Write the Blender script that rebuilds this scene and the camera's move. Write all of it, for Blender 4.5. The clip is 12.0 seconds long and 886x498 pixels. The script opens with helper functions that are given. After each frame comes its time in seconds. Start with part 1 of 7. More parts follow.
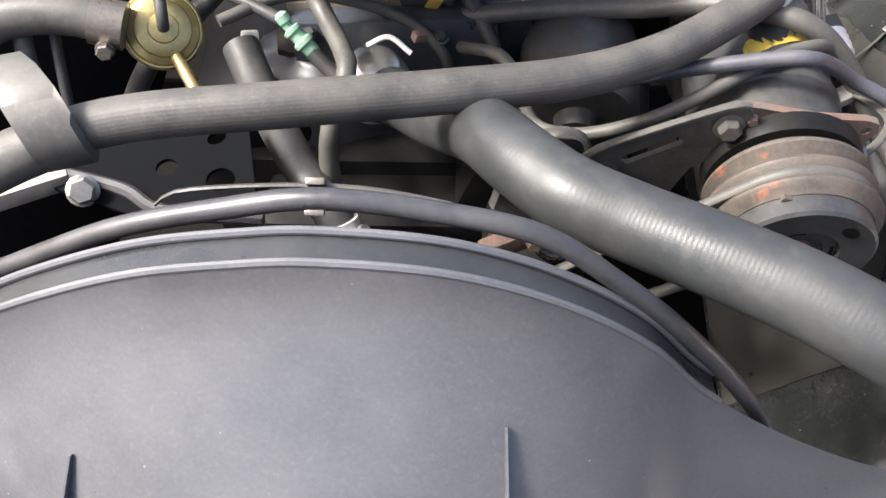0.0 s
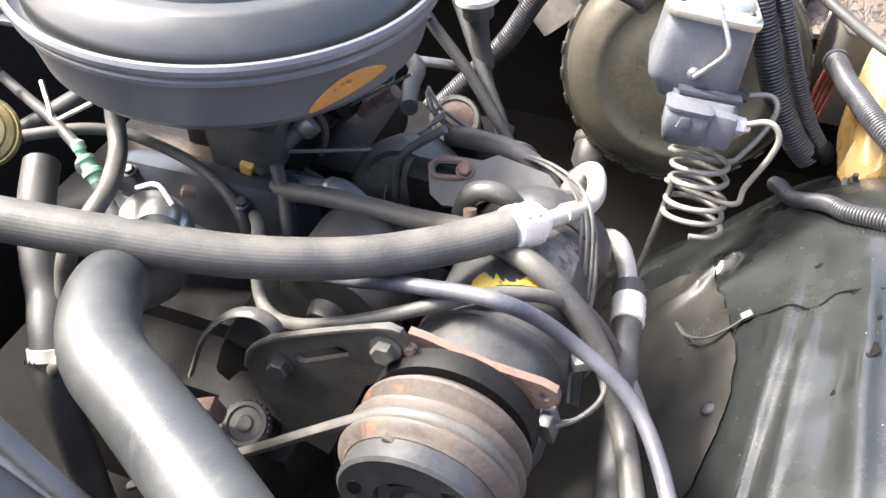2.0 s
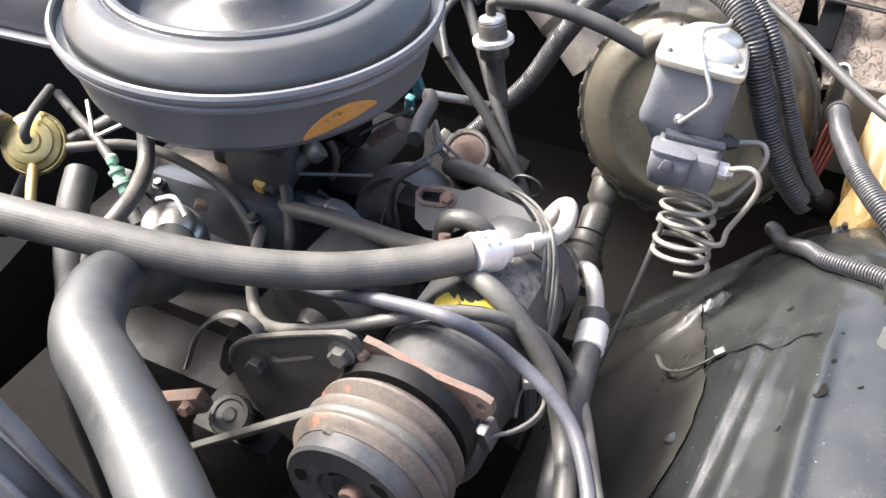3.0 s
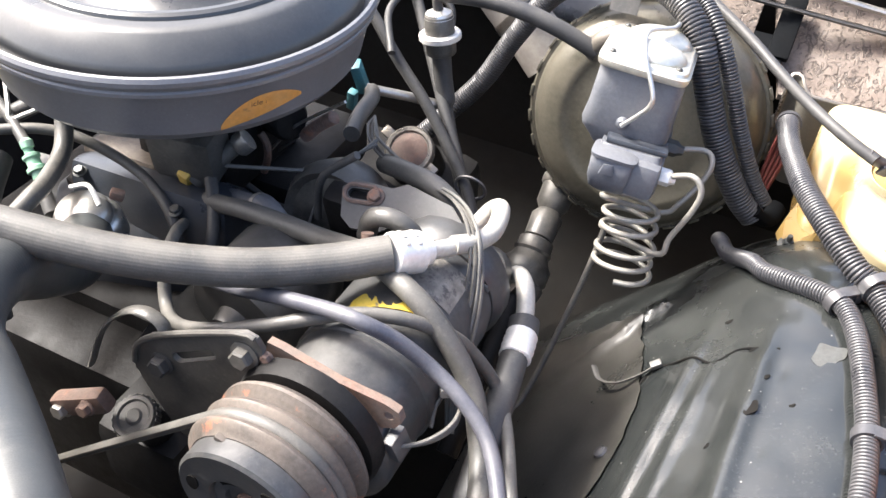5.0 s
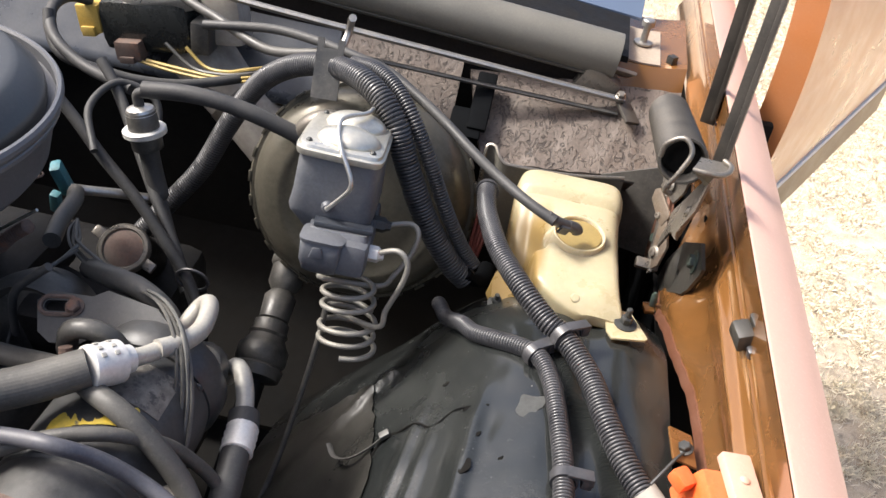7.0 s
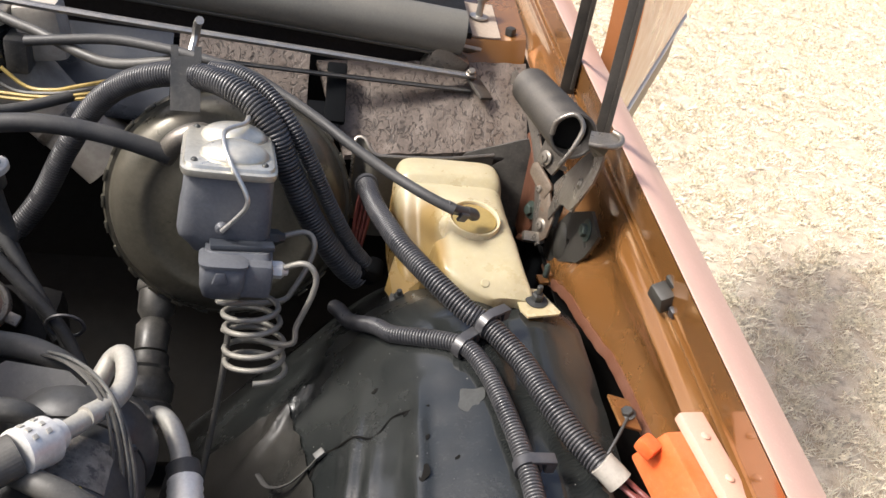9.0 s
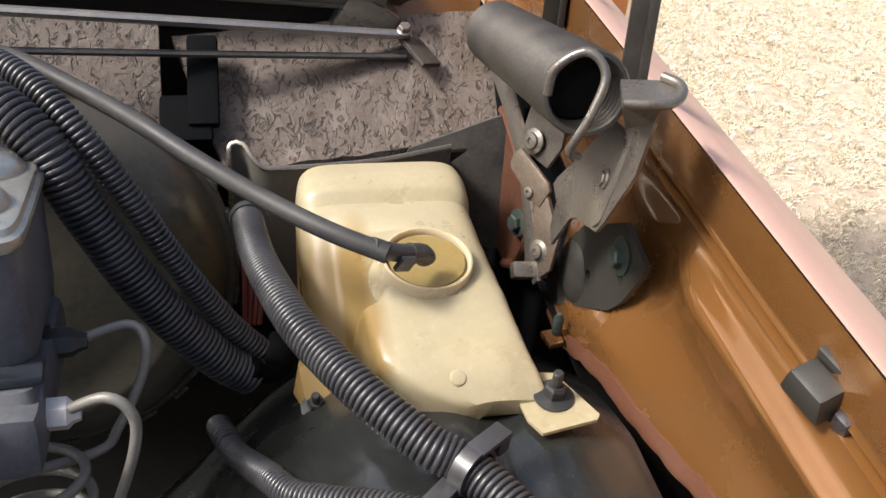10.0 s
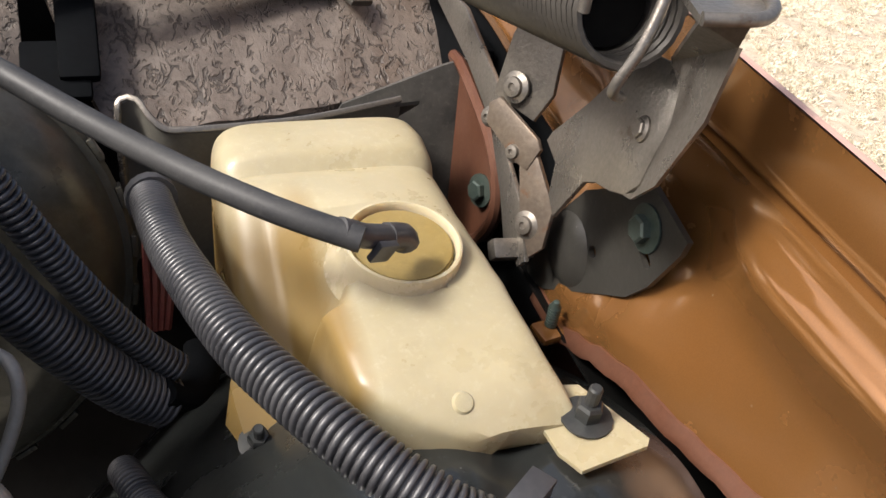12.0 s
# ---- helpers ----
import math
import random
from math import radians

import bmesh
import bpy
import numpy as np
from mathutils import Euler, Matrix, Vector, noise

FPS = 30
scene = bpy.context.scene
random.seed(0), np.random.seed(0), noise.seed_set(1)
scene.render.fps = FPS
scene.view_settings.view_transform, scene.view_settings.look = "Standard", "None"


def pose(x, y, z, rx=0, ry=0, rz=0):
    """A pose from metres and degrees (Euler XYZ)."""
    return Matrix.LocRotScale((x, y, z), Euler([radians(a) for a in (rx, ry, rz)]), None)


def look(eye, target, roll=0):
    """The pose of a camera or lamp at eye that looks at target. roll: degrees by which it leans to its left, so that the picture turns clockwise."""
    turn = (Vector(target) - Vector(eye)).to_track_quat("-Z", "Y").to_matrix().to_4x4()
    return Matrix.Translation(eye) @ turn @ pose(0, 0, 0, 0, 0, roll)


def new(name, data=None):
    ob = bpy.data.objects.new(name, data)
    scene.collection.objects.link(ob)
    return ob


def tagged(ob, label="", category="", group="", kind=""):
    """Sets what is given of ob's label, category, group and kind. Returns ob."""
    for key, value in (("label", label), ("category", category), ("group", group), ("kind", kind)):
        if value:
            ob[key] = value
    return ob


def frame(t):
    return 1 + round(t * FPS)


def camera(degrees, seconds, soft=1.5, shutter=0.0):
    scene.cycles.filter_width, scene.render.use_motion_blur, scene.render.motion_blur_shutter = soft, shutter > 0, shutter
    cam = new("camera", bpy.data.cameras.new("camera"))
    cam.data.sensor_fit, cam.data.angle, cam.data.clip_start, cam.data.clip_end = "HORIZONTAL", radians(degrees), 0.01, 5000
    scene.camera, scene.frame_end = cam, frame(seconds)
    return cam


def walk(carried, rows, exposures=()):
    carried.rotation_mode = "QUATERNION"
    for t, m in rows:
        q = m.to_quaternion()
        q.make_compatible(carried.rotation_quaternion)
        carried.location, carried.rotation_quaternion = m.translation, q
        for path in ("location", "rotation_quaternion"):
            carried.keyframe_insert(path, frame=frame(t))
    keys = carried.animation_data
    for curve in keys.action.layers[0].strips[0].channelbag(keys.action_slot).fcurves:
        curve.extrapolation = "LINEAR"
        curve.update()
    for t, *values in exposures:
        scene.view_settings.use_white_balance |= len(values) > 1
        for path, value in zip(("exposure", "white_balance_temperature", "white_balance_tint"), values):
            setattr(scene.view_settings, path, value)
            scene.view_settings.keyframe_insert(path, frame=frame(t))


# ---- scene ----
EXPOSURE = [(0.0, 1.55), (0.5, 1.45), (1.0, 2.1), (1.5, 2.4), (2.0, 2.42), (2.5, 2.22), (3.2, 2.18), (5.0, 2.28), (5.5, 1.82), (6.0, 1.45), (7.0, 1.0), (9.5, 0.65), (10.0, 0.55), (10.5, 0.8), (11.0, 1.0), (12.0, 0.5)]
cam = camera(54.00, 12.0)
PATH = [
    (0, (0.0000, 0.0000, 1.4040), (-0.0167, 0.5528, 0.5708), -0.41),
    (0.2, (0.0563, 0.0026, 1.3731), (0.0231, 0.5961, 0.5689), -0.21),
    (0.5, (0.1335, 0.0489, 1.3295), (0.0563, 0.6330, 0.5215), -1.27),
    (0.8, (0.1959, 0.0793, 1.3054), (0.1051, 0.6911, 0.5196), 1.47),
    (1, (0.2221, 0.0977, 1.3170), (0.1242, 0.7080, 0.5309), 2.17),
    (1.2, (0.2444, 0.1058, 1.3297), (0.1487, 0.7343, 0.5577), 3.44),
    (1.5, (0.2771, 0.1062, 1.3453), (0.1698, 0.7467, 0.5849), 3.56),
    (1.7, (0.2942, 0.1015, 1.3536), (0.1706, 0.7632, 0.6142), 3.99),
    (2, (0.3653, 0.0906, 1.3746), (0.1520, 0.7805, 0.6828), 2.95),
    (2.3, (0.4319, 0.0843, 1.3852), (0.1408, 0.7674, 0.7154), 1.83),
    (2.5, (0.4551, 0.0858, 1.3937), (0.1440, 0.7553, 0.7192), 0.80),
    (3, (0.4759, 0.0769, 1.4212), (0.1658, 0.7505, 0.7502), 1.25),
    (4.8, (0.5002, 0.1148, 1.3925), (0.1802, 0.7855, 0.7232), 2.61),
    (5, (0.5105, 0.1212, 1.3961), (0.2219, 0.8085, 0.7296), 4.33),
    (5.2, (0.5227, 0.1266, 1.4118), (0.2709, 0.8350, 0.7523), 6.11),
    (5.5, (0.5288, 0.1346, 1.4175), (0.3171, 0.8760, 0.7807), 7.48),
    (5.7, (0.5341, 0.1411, 1.4314), (0.3388, 0.8982, 0.8079), 7.02),
    (6, (0.5425, 0.1409, 1.4374), (0.3714, 0.9170, 0.8305), 7.03),
    (6.5, (0.5588, 0.1354, 1.4376), (0.4481, 0.9334, 0.8452), 8.57),
    (7, (0.5701, 0.1368, 1.4342), (0.5035, 0.9438, 0.8474), 9.45),
    (7.2, (0.5779, 0.1355, 1.4285), (0.5227, 0.9402, 0.8373), 9.29),
    (8.8, (0.4563, 0.1346, 1.4285), (0.6147, 0.9162, 0.8252), 10.47),
    (9, (0.4492, 0.1640, 1.4301), (0.6154, 0.9615, 0.8502), 10.88),
    (9.2, (0.4595, 0.2021, 1.4137), (0.6211, 1.0201, 0.8617), 10.32),
    (9.5, (0.4993, 0.3044, 1.3570), (0.6677, 1.1313, 0.8204), 9.84),
    (9.7, (0.5154, 0.3932, 1.3062), (0.7033, 1.2195, 0.7752), 9.45),
    (10, (0.5536, 0.5368, 1.2188), (0.7425, 1.3280, 0.6373), 4.90),
    (10.2, (0.5395, 0.6130, 1.1667), (0.7526, 1.3681, 0.5466), 4.13),
    (10.5, (0.5174, 0.6671, 1.1305), (0.7391, 1.4101, 0.4991), 4.15),
    (11, (0.5128, 0.6867, 1.1282), (0.7649, 1.4287, 0.5070), 6.00),
    (11.5, (0.5260, 0.6824, 1.1285), (0.8186, 1.4159, 0.5150), 7.77),
    (12, (0.5340, 0.6655, 1.1356), (0.8455, 1.4031, 0.5365), 8.30),
]
walk(cam, [(t, look(eye, target, roll)) for t, eye, target, roll in PATH], EXPOSURE)
# ---- world, sun and exposure ----
world = bpy.data.worlds.new("sky")
scene.world = world
world.use_nodes = True
wn = world.node_tree
SUN_EL, SUN_AZ = 50.0, -92.0
sky = wn.nodes.new("ShaderNodeTexSky")
sky.sky_type = "NISHITA"
sky.sun_disc = False
sky.sun_elevation = radians(SUN_EL)
sky.sun_rotation = radians(SUN_AZ)
sky.dust_density, sky.air_density, sky.ozone_density = 6.0, 0.8, 1.0
bg = wn.nodes["Background"]
bg.inputs["Strength"].default_value = 0.15
wn.links.new(sky.outputs["Color"], bg.inputs["Color"])
sun = new("sun", bpy.data.lights.new("sun", "SUN"))
sun.data.energy, sun.data.angle, sun.data.color = 3.3, radians(12.0), (1.0, 0.97, 0.93)
sun_way = Vector((math.sin(radians(SUN_AZ)) * math.cos(radians(SUN_EL)), math.cos(radians(SUN_AZ)) * math.cos(radians(SUN_EL)), math.sin(radians(SUN_EL))))
sun.matrix_world = look(sun_way * 20, (0, 0, 0))


# ---- materials ----
def surface(name, colour, rough=0.5, metal=0.0, vary=0.2, grain=220.0, bump=0.15, dust=None, dusty=0.0, dust_scale=30.0, second=None, spots=0.0, clear=0.0, sub=0.0, edge=0.55, spec=0.5):
    """A worn surface: base colour with fine grain, broad stains of dust, an optional second colour in patches, and relief."""
    m = bpy.data.materials.new(name)
    m.use_nodes = True
    nt = m.node_tree
    b = nt.nodes["Principled BSDF"]
    geo = nt.nodes.new("ShaderNodeNewGeometry")

    def noisy(scale, detail=4.0, rough_=0.6):
        n = nt.nodes.new("ShaderNodeTexNoise")
        n.inputs["Scale"].default_value, n.inputs["Detail"].default_value, n.inputs["Roughness"].default_value = scale, detail, rough_
        nt.links.new(geo.outputs["Position"], n.inputs["Vector"])
        return n.outputs["Fac"]

    def ramp(fac, lo, hi):
        r = nt.nodes.new("ShaderNodeMapRange")
        r.inputs["From Min"].default_value, r.inputs["From Max"].default_value = lo, hi
        nt.links.new(fac, r.inputs["Value"])
        return r.outputs["Result"]

    def mix(fac, a, c, kind="MIX"):
        x = nt.nodes.new("ShaderNodeMix")
        x.data_type, x.blend_type = "RGBA", kind
        for sock, v in ((x.inputs[0], fac), (x.inputs[6], a), (x.inputs[7], c)):
            if isinstance(v, (float, int)):
                sock.default_value = v
            elif isinstance(v, tuple):
                sock.default_value = (*v, 1.0)
            else:
                nt.links.new(v, sock)
        return x.outputs[2]

    fine, broad = noisy(grain), noisy(dust_scale, 6.0, 0.65)
    dark = tuple(c * (1 - vary) for c in colour)
    light = tuple(min(1.0, c * (1 + vary)) for c in colour)
    col = mix(ramp(fine, 0.3, 0.7), dark, light)
    if second:
        col = mix(ramp(noisy(dust_scale * 1.7, 7.0, 0.7), edge, edge + 0.1), col, second)
    dust_fac = None
    if dust:
        s = nt.nodes.new("ShaderNodeMath")
        s.operation = "MULTIPLY"
        nt.links.new(ramp(broad, 0.3, 0.72), s.inputs[0])
        s.inputs[1].default_value = dusty
        dust_fac = s.outputs[0]
        col = mix(dust_fac, col, dust)
        grit = nt.nodes.new("ShaderNodeMath")
        grit.operation = "MULTIPLY"
        nt.links.new(ramp(noisy(210.0, 8.0, 0.8), 0.53, 0.78), grit.inputs[0])
        grit.inputs[1].default_value = min(0.6, dusty * 1.0)
        col = mix(grit.outputs[0], col, tuple(min(1.0, c * 1.25) for c in dust))
    if spots:
        v = nt.nodes.new("ShaderNodeTexVoronoi")
        v.inputs["Scale"].default_value = 90.0
        nt.links.new(geo.outputs["Position"], v.inputs["Vector"])
        few = nt.nodes.new("ShaderNodeMath")
        few.operation = "MULTIPLY"
        nt.links.new(ramp(v.outputs["Distance"], 0.08, 0.04), few.inputs[0])
        nt.links.new(ramp(noisy(45.0), 0.54, 0.62), few.inputs[1])
        col = mix(few.outputs[0], col, mix(spots, col, (0.5, 0.48, 0.44)))
    nt.links.new(col, b.inputs["Base Color"])
    rr = nt.nodes.new("ShaderNodeMapRange")
    rr.inputs["To Min"].default_value, rr.inputs["To Max"].default_value = max(0.03, rough - 0.12), min(1.0, rough + 0.18)
    nt.links.new(broad, rr.inputs["Value"])
    rr.inputs["From Min"].default_value, rr.inputs["From Max"].default_value = 0.3, 0.7
    nt.links.new(rr.outputs["Result"], b.inputs["Roughness"])
    b.inputs["Metallic"].default_value = metal
    b.inputs["Specular IOR Level"].default_value = spec
    b.inputs["Coat Weight"].default_value = clear
    b.inputs["Coat Roughness"].default_value = 0.08
    if sub:
        b.inputs["Subsurface Weight"].default_value = sub
        b.inputs["Subsurface Radius"].default_value = (0.012, 0.009, 0.005)
        b.inputs["Subsurface Scale"].default_value = 1.0
    if bump:
        k = nt.nodes.new("ShaderNodeBump")
        k.inputs["Strength"].default_value, k.inputs["Distance"].default_value = bump, 0.0012
        nt.links.new(fine, k.inputs["Height"])
        nt.links.new(k.outputs["Normal"], b.inputs["Normal"])
    return m


M_PLASTIC = surface("dusty black plastic", (0.074, 0.076, 0.084), 0.38, 0, 0.15, 400, 0.04, (0.160, 0.162, 0.168), 0.40, 11, spots=0.45, spec=0.8)
M_LINER = surface("black inner fender plastic", (0.011, 0.0125, 0.0125), 0.20, 0, 0.25, 250, 0.06, (0.050, 0.052, 0.048), 0.42, 8, spots=0.6, spec=0.7)
M_RUBBER = surface("black rubber", (0.028, 0.028, 0.029), 0.55, 0, 0.2, 500, 0.08, (0.10, 0.096, 0.088), 0.45, 25, spec=0.4)
M_RUBBER_GREY = surface("dusty grey rubber hose", (0.046, 0.045, 0.042), 0.5, 0, 0.2, 500, 0.1, (0.140, 0.130, 0.113), 0.6, 26)
M_HOSE = surface("satin radiator hose rubber", (0.027, 0.030, 0.031), 0.43, 0.1, 0.18, 900, 0.12, (0.060, 0.061, 0.059), 0.55, 16, spec=0.6, second=(0.048, 0.049, 0.047))
M_LOOM = surface("black corrugated loom plastic", (0.030, 0.030, 0.033), 0.36, 0, 0.2, 300, 0.03, (0.100, 0.097, 0.097), 0.45, 30, spec=0.7)
M_WIRE = surface("grey wire insulation", (0.085, 0.086, 0.082), 0.5, 0, 0.2, 300, 0.03, (0.18, 0.165, 0.14), 0.4, 40)
M_BLOCK = surface("greasy black engine iron", (0.0060, 0.0060, 0.0064), 0.55, 0.1, 0.35, 180, 0.35, (0.014, 0.0125, 0.011), 0.5, 22, spec=0.2)
M_BRACKET = surface("dusty black painted steel", (0.040, 0.040, 0.039), 0.42, 0.2, 0.25, 200, 0.2, (0.16, 0.148, 0.128), 0.6, 24)
M_COMP = surface("aged compressor shell", (0.032, 0.034, 0.037), 0.42, 0.1, 0.25, 160, 0.16, (0.085, 0.078, 0.068), 0.55, 20, second=(0.20, 0.07, 0.04), edge=0.70)
M_RUST = surface("rusty steel", (0.13, 0.070, 0.050), 0.7, 0.1, 0.4, 260, 0.45, (0.12, 0.102, 0.086), 0.85, 26, second=(0.25, 0.085, 0.038), edge=0.57)
M_RUSTPAINT = surface("worn pulley with rust", (0.066, 0.057, 0.050), 0.6, 0.25, 0.3, 260, 0.3, (0.15, 0.122, 0.10), 0.5, 30, second=(0.29, 0.095, 0.045), edge=0.6)
M_STEEL = surface("dull bare steel", (0.42, 0.41, 0.39), 0.38, 0.85, 0.15, 300, 0.12, (0.30, 0.26, 0.21), 0.5, 40)
M_HINGE = surface("dusty grey steel", (0.205, 0.188, 0.165), 0.32, 0.65, 0.20, 380, 0.25, (0.20, 0.172, 0.138), 0.45, 30, second=(0.110, 0.070, 0.046), edge=0.60, spots=0.3)
M_RUSTLINK = surface("rust-tinged link steel", (0.165, 0.135, 0.108), 0.38, 0.5, 0.25, 300, 0.25, (0.17, 0.125, 0.085), 0.5, 34, second=(0.19, 0.085, 0.040), edge=0.56)
M_SPRING = surface("dark grey spring steel", (0.050, 0.046, 0.041), 0.40, 0.3, 0.20, 380, 0.2, (0.095, 0.083, 0.068), 0.5, 30)
M_CASTPALE = surface("pale sand-cast aluminium", (0.40, 0.385, 0.345), 0.5, 0.35, 0.12, 300, 0.2, (0.30, 0.27, 0.22), 0.5, 40)
M_SCRAP = surface("greasy paper scrap", (0.19, 0.175, 0.15), 0.7, 0, 0.25, 200, 0.1, (0.07, 0.062, 0.055), 0.8, 60, second=(0.05, 0.048, 0.045), edge=0.52)
M_LINE = surface("dull grey brake tube", (0.235, 0.225, 0.200), 0.45, 0.3, 0.10, 380, 0.08, (0.29, 0.26, 0.215), 0.4, 40)
M_ALLOY = surface("aluminium", (0.62, 0.61, 0.58), 0.32, 0.9, 0.12, 300, 0.12, (0.40, 0.37, 0.32), 0.4, 40)
M_FERRULE = surface("white aluminium ferrule", (0.72, 0.71, 0.68), 0.45, 0.45, 0.1, 300, 0.1, (0.42, 0.38, 0.32), 0.35, 45)
M_ZINC = surface("zinc plated lid", (0.66, 0.64, 0.57), 0.33, 0.8, 0.12, 200, 0.1, (0.46, 0.42, 0.33), 0.5, 30)
M_CAST = surface("grey painted casting", (0.082, 0.088, 0.104), 0.45, 0.1, 0.18, 260, 0.12, (0.16, 0.16, 0.155), 0.45, 24)
M_BOOSTER = surface("tarnished booster shell", (0.080, 0.077, 0.062), 0.32, 0.45, 0.25, 150, 0.12, (0.135, 0.118, 0.088), 0.6, 11, second=(0.050, 0.043, 0.033), edge=0.57)
M_GOLD = surface("yellow zinc plating", (0.62, 0.50, 0.20), 0.36, 0.75, 0.15, 200, 0.1, (0.34, 0.28, 0.17), 0.5, 40)
M_TANK = surface("yellowed translucent plastic", (0.37, 0.315, 0.19), 0.30, 0, 0.05, 120, 0.06, (0.42, 0.375, 0.265), 0.60, 14, second=(0.33, 0.24, 0.105), edge=0.60, sub=0.22, spots=0.35)
M_NECK = surface("clear plastic rim", (0.46, 0.395, 0.26), 0.28, 0, 0.04, 200, 0.04, (0.50, 0.43, 0.29), 0.4, 30, sub=0.35)
M_ORANGE = surface("orange body paint", (0.44, 0.165, 0.050), 0.32, 0.25, 0.06, 900, 0.02, (0.42, 0.22, 0.12), 0.35, 7, clear=0.5)
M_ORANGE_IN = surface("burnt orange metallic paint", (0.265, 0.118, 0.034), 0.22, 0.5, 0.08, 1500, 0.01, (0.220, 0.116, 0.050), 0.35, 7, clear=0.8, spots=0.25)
M_LIPRED = surface("dusty red-brown finish", (0.112, 0.044, 0.024), 0.40, 0.2, 0.15, 300, 0.05, (0.150, 0.074, 0.048), 0.5, 20)
M_FLANGE = surface("pale pinkish orange paint", (0.56, 0.335, 0.255), 0.38, 0.05, 0.05, 700, 0.02, (0.60, 0.41, 0.33), 0.45, 6, clear=0.25)
M_INSUL = surface("mottled sound insulation", (0.108, 0.085, 0.069), 0.50, 0, 0.35, 160, 0.8, (0.165, 0.134, 0.112), 0.6, 12, second=(0.065, 0.043, 0.031), edge=0.52)
nt_ = M_INSUL.node_tree
geo_ = nt_.nodes.new("ShaderNodeNewGeometry")
stretch = nt_.nodes.new("ShaderNodeMapping")
stretch.inputs["Scale"].default_value = (1.0, 0.55, 0.8)
nt_.links.new(geo_.outputs["Position"], stretch.inputs["Vector"])
pits = nt_.nodes.new("ShaderNodeTexNoise")
pits.inputs["Scale"].default_value, pits.inputs["Detail"].default_value, pits.inputs["Distortion"].default_value = 105.0, 2.5, 1.6
bend = nt_.nodes.new("ShaderNodeTexNoise")
bend.inputs["Scale"].default_value, bend.inputs["Detail"].default_value = 70.0, 3.0
nt_.links.new(stretch.outputs["Vector"], bend.inputs["Vector"])
shove = nt_.nodes.new("ShaderNodeMix")
shove.data_type, shove.blend_type = "RGBA", "LINEAR_LIGHT"
shove.inputs[0].default_value = 0.008
nt_.links.new(stretch.outputs["Vector"], shove.inputs[6])
nt_.links.new(bend.outputs["Color"], shove.inputs[7])
nt_.links.new(shove.outputs[2], pits.inputs["Vector"])
deep = nt_.nodes.new("ShaderNodeMapRange")
deep.inputs["From Min"].default_value, deep.inputs["From Max"].default_value = 0.47, 0.37
nt_.links.new(pits.outputs["Fac"], deep.inputs["Value"])
where = nt_.nodes.new("ShaderNodeTexNoise")
where.inputs["Scale"].default_value, where.inputs["Detail"].default_value = 22.0, 4.0
nt_.links.new(geo_.outputs["Position"], where.inputs["Vector"])
mask = nt_.nodes.new("ShaderNodeMapRange")
mask.inputs["From Min"].default_value, mask.inputs["From Max"].default_value = 0.30, 0.46
nt_.links.new(where.outputs["Fac"], mask.inputs["Value"])
cut = nt_.nodes.new("ShaderNodeMath")
cut.operation = "MULTIPLY"
nt_.links.new(deep.outputs["Result"], cut.inputs[0])
nt_.links.new(mask.outputs["Result"], cut.inputs[1])
blot = nt_.nodes.new("ShaderNodeMix")
blot.data_type = "RGBA"
p_ = nt_.nodes["Principled BSDF"]
nt_.links.new(p_.inputs["Base Color"].links[0].from_socket, blot.inputs[6])
blot.inputs[7].default_value = (0.050, 0.039, 0.032, 1)
nt_.links.new(cut.outputs[0], blot.inputs[0])
nt_.links.new(blot.outputs[2], p_.inputs["Base Color"])
crease = nt_.nodes.new("ShaderNodeBump")
crease.invert = True
crease.inputs["Strength"].default_value, crease.inputs["Distance"].default_value = 0.6, 0.003
nt_.links.new(cut.outputs[0], crease.inputs["Height"])
nt_.links.new(p_.inputs["Normal"].links[0].from_socket, crease.inputs["Normal"])
nt_.links.new(crease.outputs["Normal"], p_.inputs["Normal"])
# the amber fluid shows through the tank's wall below its level; left recess shade is painted in
tnt = M_TANK.node_tree
tp = tnt.nodes["Principled BSDF"]
t_sep = tnt.nodes.new("ShaderNodeSeparateXYZ")
t_geo = tnt.nodes.new("ShaderNodeNewGeometry")
tnt.links.new(t_geo.outputs["Position"], t_sep.inputs["Vector"])
t_lvl = tnt.nodes.new("ShaderNodeMapRange")
t_lvl.inputs["From Min"].default_value, t_lvl.inputs["From Max"].default_value = 0.832, 0.795
t_lvl.inputs["To Max"].default_value = 0.9
tnt.links.new(t_sep.outputs["Z"], t_lvl.inputs["Value"])
t_mix = tnt.nodes.new("ShaderNodeMix")
t_mix.data_type = "RGBA"
tnt.links.new(tp.inputs["Base Color"].links[0].from_socket, t_mix.inputs[6])
t_mix.inputs[7].default_value = (0.215, 0.132, 0.034, 1)
# shade of the left recess, painted as amber by x and y
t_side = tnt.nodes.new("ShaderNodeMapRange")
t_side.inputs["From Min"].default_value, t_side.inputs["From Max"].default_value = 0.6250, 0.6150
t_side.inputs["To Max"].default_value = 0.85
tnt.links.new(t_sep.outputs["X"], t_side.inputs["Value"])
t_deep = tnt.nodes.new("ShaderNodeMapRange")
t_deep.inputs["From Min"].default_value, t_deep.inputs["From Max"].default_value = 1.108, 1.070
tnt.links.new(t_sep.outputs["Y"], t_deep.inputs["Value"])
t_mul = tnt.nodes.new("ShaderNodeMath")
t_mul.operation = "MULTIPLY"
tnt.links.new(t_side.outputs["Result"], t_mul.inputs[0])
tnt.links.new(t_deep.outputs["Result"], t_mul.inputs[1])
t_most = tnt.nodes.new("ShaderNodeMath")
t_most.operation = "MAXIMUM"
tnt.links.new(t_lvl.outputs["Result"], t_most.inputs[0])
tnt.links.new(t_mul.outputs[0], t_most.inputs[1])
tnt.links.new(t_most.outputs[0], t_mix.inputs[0])
